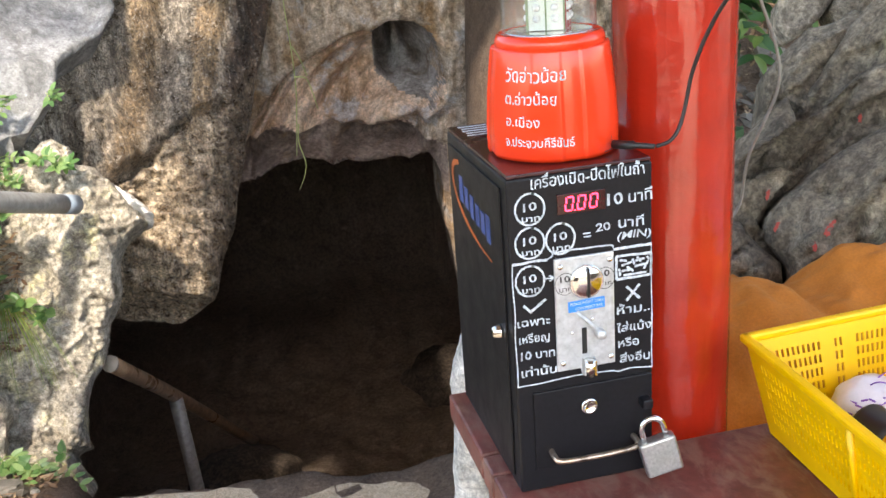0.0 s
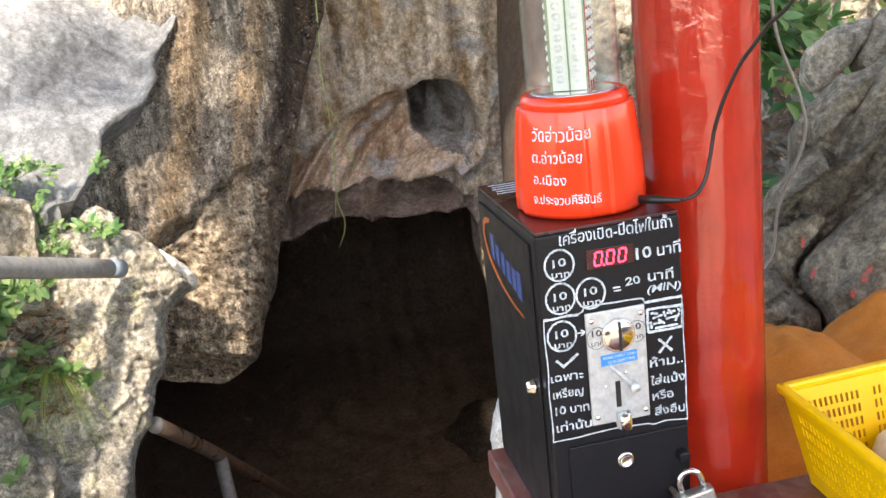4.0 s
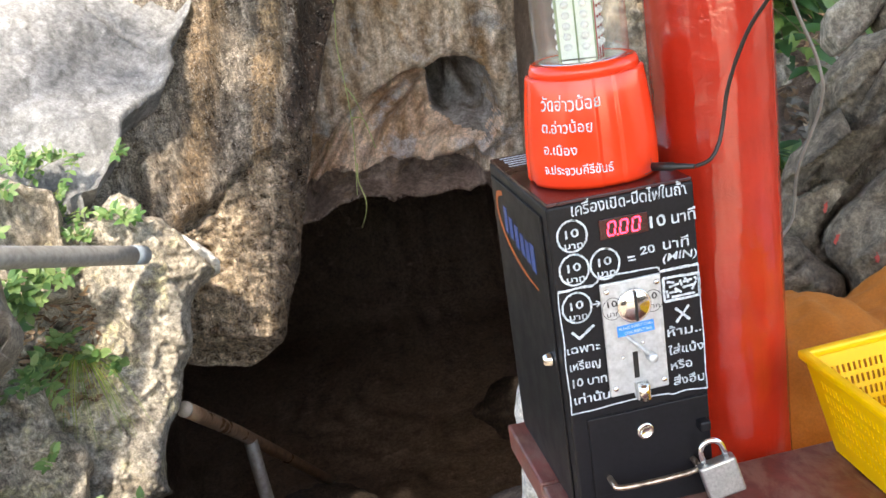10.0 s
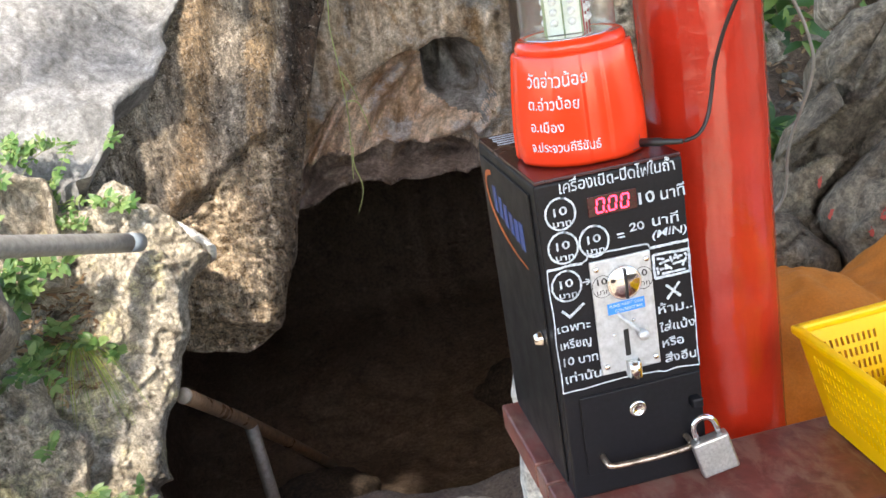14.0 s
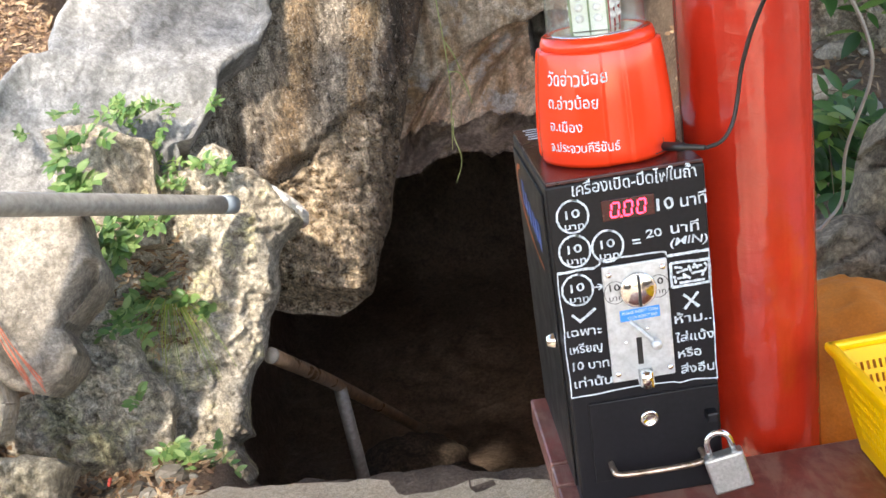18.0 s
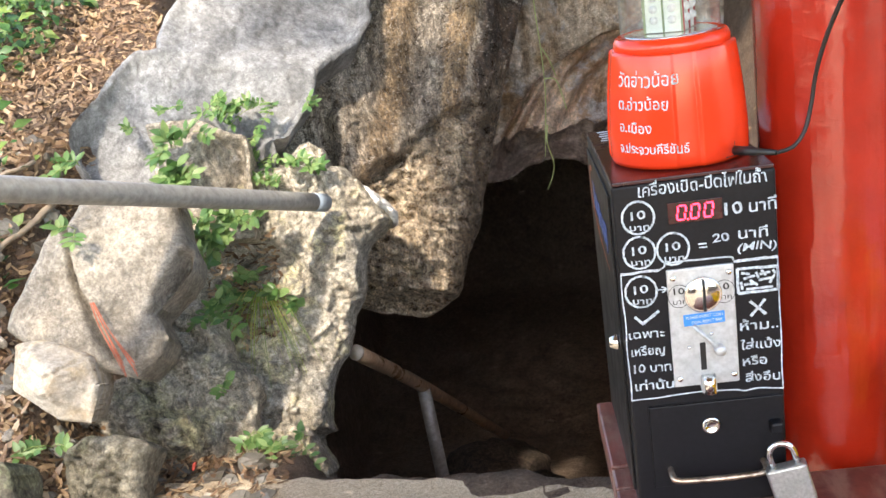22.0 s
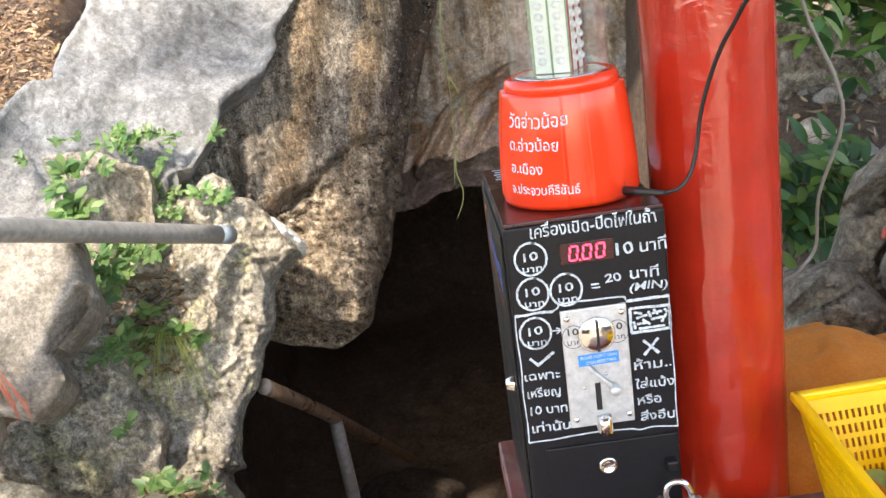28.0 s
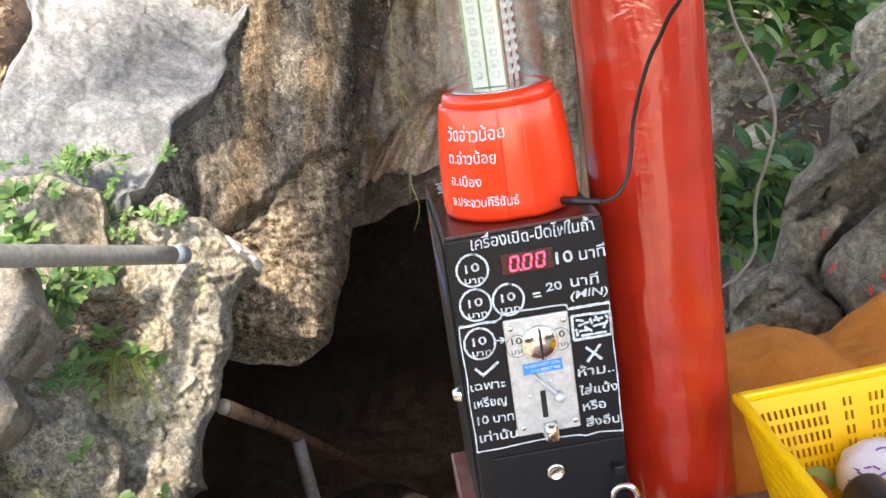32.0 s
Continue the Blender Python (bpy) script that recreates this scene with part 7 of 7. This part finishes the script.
def hash_name(s):
    return sum(ord(c) * (k + 3) for k, c in enumerate(s))


def on_ground(rng, x0, x1, y0, y1, lift=0.006, tilt=0.5):
    x, y = rng.uniform(x0, x1), rng.uniform(y0, y1)
    e = 0.03
    z = (ground_at(x, y), ground_at(x + e, y), ground_at(x, y + e))
    n = Vector((-(z[1] - z[0]) / e, -(z[2] - z[0]) / e, 1)).normalized()
    n = (n + tilt * Vector((rng.uniform(-1, 1), rng.uniform(-1, 1), rng.uniform(-0.3, 0.3)))).normalized()
    a = rng.uniform(0, 6.28)
    d = Vector((math.cos(a), math.sin(a), 0))
    d = (d - n * d.dot(n)).normalized()
    return leaf_pose(Vector((x, y, float(z[0]) + rng.uniform(0.3, 1.6) * lift)), d, n, 1.0)


def dry(rng):
    s, w_, c = rng.uniform(0.014, 0.042), rng.uniform(0.12, 0.5), rng.uniform(-0.5, 0.5)
    vs = []
    for i in range(4):
        t = i / 3
        h = w_ * s * 0.5 * math.sin(math.pi * (0.12 + 0.8 * t))
        vs += [(s * t, -h, s * c * t * t + abs(c) * h), (s * t, h, s * c * t * t + abs(c) * h * 0.5)]
    return vs, [(0, 2, 3, 1), (2, 4, 5, 3), (4, 6, 7, 5)]


def pebble(rng):
    s = rng.choice((0.008, 0.012, 0.016, 0.024, 0.034)) * rng.uniform(0.7, 1.3)
    vs = []
    for lat in (-0.7, 0.25, 0.85):
        r = math.sqrt(1 - lat * lat)
        for k in range(6):
            a = k * math.pi / 3 + lat
            q = s * rng.uniform(0.75, 1.2)
            vs.append((q * r * math.cos(a) * 1.3, q * r * math.sin(a), s * lat * 0.6))
    fs = [tuple(range(12, 18))]
    for ring in (0, 6):
        for k in range(6):
            fs.append((ring + k, ring + (k + 1) % 6, ring + 6 + (k + 1) % 6, ring + 6 + k))
    return vs, fs


def green(rng):
    s = rng.uniform(0.03, 0.08)
    w_ = s * rng.uniform(0.22, 0.30)
    return [(0, 0, 0), (s * 0.4, -w_, s * 0.08), (s * 0.4, w_, s * 0.08), (s, 0, -s * 0.2), (s * 0.45, 0, 0)], [(0, 1, 4), (1, 3, 4), (3, 2, 4), (2, 0, 4)]


def hill_only(x0, x1, y0, y1, lift, tilt):
    def place(rng):
        m4 = on_ground(rng, x0, x1, y0, y1, lift, tilt)
        return m4 if m4.translation.z > -0.1 else None
    return place


scatter("leaf_litter", 16000, hill_only(-2.5, -0.8, 1.0, 3.4, 0.012, 0.55), dry, M_DRYLEAF, "thick litter of dry brown leaves on the slope", "leaf litter")
scatter("leaf_litter", 7000, hill_only(-2.3, -1.05, 1.0, 2.4, 0.010, 0.45), dry, M_DRYLEAF, "reddish brown leaf crumbs on the bank", "leaf litter")
scatter("leaf_litter", 3600, hill_only(0.6, 2.0, 0.7, 2.8, 0.012, 0.55), dry, M_DRYLEAF, "dry brown leaves among the rocks", "leaf litter")
scatter("leaf_litter", 9000, hill_only(-2.9, -1.15, 2.1, 3.9, 0.012, 0.5), dry, M_DRYLEAF, "orange-brown dry leaves up the slope", "leaf litter")
shelf_ = [v.co.copy() for v in lich.data.vertices if v.normal.y < 0 and -1.22 < v.co.x < -0.93 and 0.13 < v.co.z < 0.47]


def on_shelf(rng):
    p = rng.choice(shelf_)
    n = Vector((rng.uniform(-0.5, 0.5), rng.uniform(-1.0, -0.2), rng.uniform(0.3, 1.0))).normalized()
    a = rng.uniform(0, 6.28)
    d = Vector((math.cos(a), math.sin(a) * 0.5, rng.uniform(-0.5, 0.5)))
    return leaf_pose(p + n * rng.uniform(0.004, 0.016), d - n * d.dot(n), n, 0.9)


scatter("leaf_litter", 650, on_shelf, dry, M_DRYLEAF, "dry brown leaves caught on the rock shelf", "leaf litter")
scatter("gravel", 650, hill_only(-2.2, -0.85, 1.0, 2.3, 0.004, 0.3), pebble, M_PEBBLE, "pale limestone chips in the soil", "gravel", False)
scatter("gravel", 1300, hill_only(0.58, 1.0, 0.6, 1.45, 0.006, 0.5), pebble, M_PEBBLE, "loose grey-brown rubble below the shrubs", "gravel", False)
scatter("gravel", 350, hill_only(0.6, 1.6, 0.9, 2.6, 0.004, 0.3), pebble, M_PEBBLE, "pale limestone chips beside the slabs", "gravel", False)


def bushy(x0, x1, y0, y1, h0, h1):
    def place(rng):
        x, y = rng.uniform(x0, x1), rng.uniform(y0, y1)
        if noise.noise(Vector((x * 3.5, y * 3.5, 0.3))) < -0.12:
            return None
        z = ground_at(x, y) + rng.uniform(h0, h1) * (0.4 + 0.6 * rng.random())
        a = rng.uniform(0, 6.28)
        n = Vector((rng.uniform(-0.6, 0.6), rng.uniform(-1.0, 0.2), rng.uniform(0.3, 1.0))).normalized()
        d = Vector((math.cos(a), math.sin(a), rng.uniform(-0.4, 0.2)))
        return leaf_pose(Vector((x, y, z)), d - n * d.dot(n), n, 1.0)
    return place


scatter("undergrowth", 4200, bushy(-3.4, -1.78, 2.3, 4.2, 0.02, 0.38), green, M_LEAF_DK, "dense dark green undergrowth on the slope", "undergrowth")
scatter("undergrowth", 700, bushy(-3.2, -1.95, 2.3, 3.6, 0.15, 0.42), green, M_LEAF, "light green shoots above the undergrowth", "undergrowth")
scatter("undergrowth", 160, bushy(-2.1, -1.6, 1.75, 2.3, 0.0, 0.10), green, M_LEAF_DK, "scattered low green leaves on the litter", "undergrowth")
scatter("undergrowth", 1500, bushy(1.1, 2.8, 1.9, 3.2, 0.05, 0.6), green, M_LEAF_DK, "dark green leaves above the slabs", "undergrowth")


# stones, sticks and dabs of paint
def stone(x, y, r, seed, mat, label="pale broken stone lying in the leaf litter"):
    z = ground_at(x, y)
    bm = bmesh.new()
    bmesh.ops.create_icosphere(bm, subdivisions=3, radius=r)
    for v in bm.verts:
        c = v.co.normalized()
        k = max(abs(c.x * 0.9 + 0.3 * c.z), abs(c.y), abs(c.z * 1.25)) ** 0.6
        v.co = Vector((v.co.x * 1.25, v.co.y, v.co.z * 0.72)) / (0.45 + 0.55 * k) * (1 + 0.16 * noise.noise(c * 1.7 + Vector((seed, 0, 0))))
    ob = part("stone", bm, mat)
    ob.matrix_basis = pose(x, y, z + r * 0.25, seed * 13 % 25, seed * 7 % 20, seed * 47 % 360)
    return tagged(ob, label, "stone", "stones on the slope")


for k, (x, y, r) in enumerate(((-1.62, 1.62, 0.045), (-1.72, 1.70, 0.04), (-1.55, 1.50, 0.035), (-1.66, 1.48, 0.04), (-1.78, 1.58, 0.045), (-1.50, 1.38, 0.025), (-1.58, 1.36, 0.03), (-1.46, 1.68, 0.03),
                               (-1.70, 1.90, 0.035), (-1.55, 2.02, 0.05), (-1.42, 1.20, 0.03), (-1.30, 1.16, 0.025), (-1.0, 1.36, 0.022), (-1.03, 1.46, 0.026), (-0.98, 1.50, 0.018), (-1.85, 1.75, 0.03),
                               (-1.75, 2.10, 0.035), (-1.9, 2.0, 0.03))):
    stone(x, y, r * 0.7, k + 1, M_TAN if k % 4 == 0 else M_GREY)
for k, (x, y, r) in enumerate(((0.92, 1.60, 0.06), (1.0, 1.75, 0.07), (0.88, 1.85, 0.05), (1.1, 1.9, 0.06), (0.82, 1.25, 0.05))):
    stone(x, y, r * 0.7, k + 31, M_TAN if k == 1 else M_GREY, "pale stone among the shrubs")


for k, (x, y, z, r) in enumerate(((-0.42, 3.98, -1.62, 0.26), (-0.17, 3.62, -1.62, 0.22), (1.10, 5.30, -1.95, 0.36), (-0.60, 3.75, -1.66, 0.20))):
    lump("cave_boulder", (x, y, z), (r * 1.15, r, r * 0.85), M_DIMSTONE, "brown boulder on the cave floor, its dimness put into the colour", "rock", 0.22, 70 + k, 1.4)["group"] = "boulders in the cave"


def stick(pts, r, mat, label, category="stick"):
    o = Vector(pts[0])
    e = empty("stick", pts[0], label, category)
    part("twig", bm_tube([p - o + Vector((0.003 * math.sin(k), 0, 0.003 * math.cos(2 * k))) for k, p in enumerate(spline(pts, 16))], lambda s: r * (1 - 0.45 * s), 8), mat, e, smooth=True)
    return e


def laid(*xy, lift=0.02):
    return [(x, y, ground_at(x, y) + lift) for x, y in xy]


stick(laid((-1.589, 2.214), (-1.612, 2.11), (-1.632, 2.04), (-1.672, 1.945), (-1.690, 1.86), (-1.715, 1.791), lift=0.035), 0.013, M_BRANCH, "curved brown branch lying on the slope", "branch")
stick(laid((-1.64, 2.19), (-1.70, 2.05), (-1.755, 1.965), (-1.86, 1.93), (-1.99, 1.90), lift=0.035), 0.008, M_BRANCH, "thin brown branch lying on the slope", "branch")
stick(laid((-1.76, 1.55), (-1.65, 1.70)), 0.007, M_BARK, "short dark stick in the litter")
stick(laid((-1.32, 1.12), (-1.20, 1.14), (-1.12, 1.10)), 0.005, M_BARK, "short dark stick by the landing")
stick(laid((-1.0, 1.36), (-0.92, 1.40)), 0.004, M_BARK, "thin twig by the landing")
M_REDTWIG = plain("red_dry_frond", (0.42, 0.11, 0.06), 0.7, grain=60, vary=0.3)
frond = empty("dry_frond", (-1.228, 1.475, 0.53), "reddish dry frond lying in the boulder's crack", "frond")
for k in range(17):
    dx = 0.012 * math.sin(k * 2.1)
    part("strand", bm_tube(spline([(dx * 0.4, 0, 0.02), (0.03 + dx, -0.03, -0.05), (0.075 + dx * 2 + 0.01 * (k % 3), -0.075, -0.15 + 0.02 * math.sin(k * 1.7))], 10), lambda s: 0.0017 * (1 - 0.6 * s), 5), M_REDTWIG, frond, smooth=True)
for k, (x, y, z) in enumerate(((0.826, 0.619, 0.937), (0.627, 0.576, 0.837), (0.614, 0.524, 0.798), (0.667, 0.45, 0.817), (0.660, 0.447, 0.812), (0.655, 0.445, 0.806), (0.633, 0.443, 0.786))):
    bm = bm_lathe([(0.0050, -0.004), (0.0048, 0.001), (0.0005, 0.0014)], 11, lambda a: 1 + 0.35 * math.sin(2 * a + k) + 0.25 * math.sin(5 * a + 2 * k))
    bmesh.ops.transform(bm, matrix=Matrix.Translation((x, y, z)) @ Vector((0, 0, 1)).rotation_difference(Vector((-0.5, -0.75, 0.45))).to_matrix().to_4x4() @ Matrix.Rotation(0.7, 4, "Z") @ Matrix.Diagonal((1.5, 0.8, 1, 1)), verts=bm.verts)
    part("paint_dab", bm, M_REDTAG, right_slabs[0 if k > 1 else 3], "dab of red paint")
# bits of red wrapper by the landing
bm = bm_box((0.008, 0.014, 0.022), (-1.06, 1.46, 0.05), 0.002, 1, Matrix.Rotation(0.4, 4, "Y"))
tagged(part("wrapper", bm, M_REDTAG), "scrap of red wrapper on the soil", "litter")


# unseen tree beside the path, added so that its leaves dapple the rocks
def dapple_tree():
    rng = random.Random(77)
    at = Vector((-3.4, -2.4, 0.0))
    e = empty("tree", at, "unseen leafy tree added to dapple the rocks", "tree")
    # clumps put where their shade is wanted: place, spread, leaf count
    clumps = [((-1.85, -1.35, 3.5), 0.36, 150), ((-2.35, -1.55, 3.6), 0.42, 170), ((-1.53, -0.55, 3.6), 0.30, 30), ((-1.43, 0.72, 3.6), 0.08, 32), ((-1.33, 0.86, 3.6), 0.08, 16), ((-1.97, 0.12, 3.6), 0.07, 18), ((-1.13, 0.0, 3.6), 0.08, 26), ((-1.26, 0.70, 3.6), 0.12, 60), ((-1.0, 0.62, 3.6), 0.12, 45), ((-2.02, 0.08, 3.6), 0.18, 100), ((-2.6, -0.6, 3.7), 0.45, 110)]
    part("trunk", bm_tube(spline([(0, 0, -0.2), (0.05, 0.05, 1.2), (0.2, 0.25, 2.4), (0.5, 0.5, 3.1)], 20), lambda s: 0.13 * (1 - 0.6 * s), 14), M_BARK, e, smooth=True)
    verts, faces = [], []
    for tip, spread, count in clumps:
        t = Vector(tip) - at
        part("limb", bm_tube(spline([(0.35, 0.38, 2.8), Vector((0.4, 0.4, 3.1)).lerp(t, 0.5) + Vector((0, 0, 0.1)), t], 12), lambda s: 0.035 * (1 - 0.85 * s), 8), M_BARK, e, smooth=True)
        for _ in range(count):
            c = t + Vector((rng.gauss(0, spread), rng.gauss(0, spread), rng.gauss(0, 0.15)))
            m4 = leaf_pose(c, Vector((rng.uniform(-1, 1), rng.uniform(-1, 1), -0.2)), Vector((rng.uniform(-0.6, 0.6), rng.uniform(-0.6, 0.6), 1)), 1.8)
            vs, fs = green(rng)
            k = len(verts)
            verts += [m4 @ Vector(q) for q in vs]
            faces += [tuple(i + k for i in f) for f in fs]
    mesh_ob("crown", verts, faces, M_LEAF_DK, True, e)


dapple_tree()
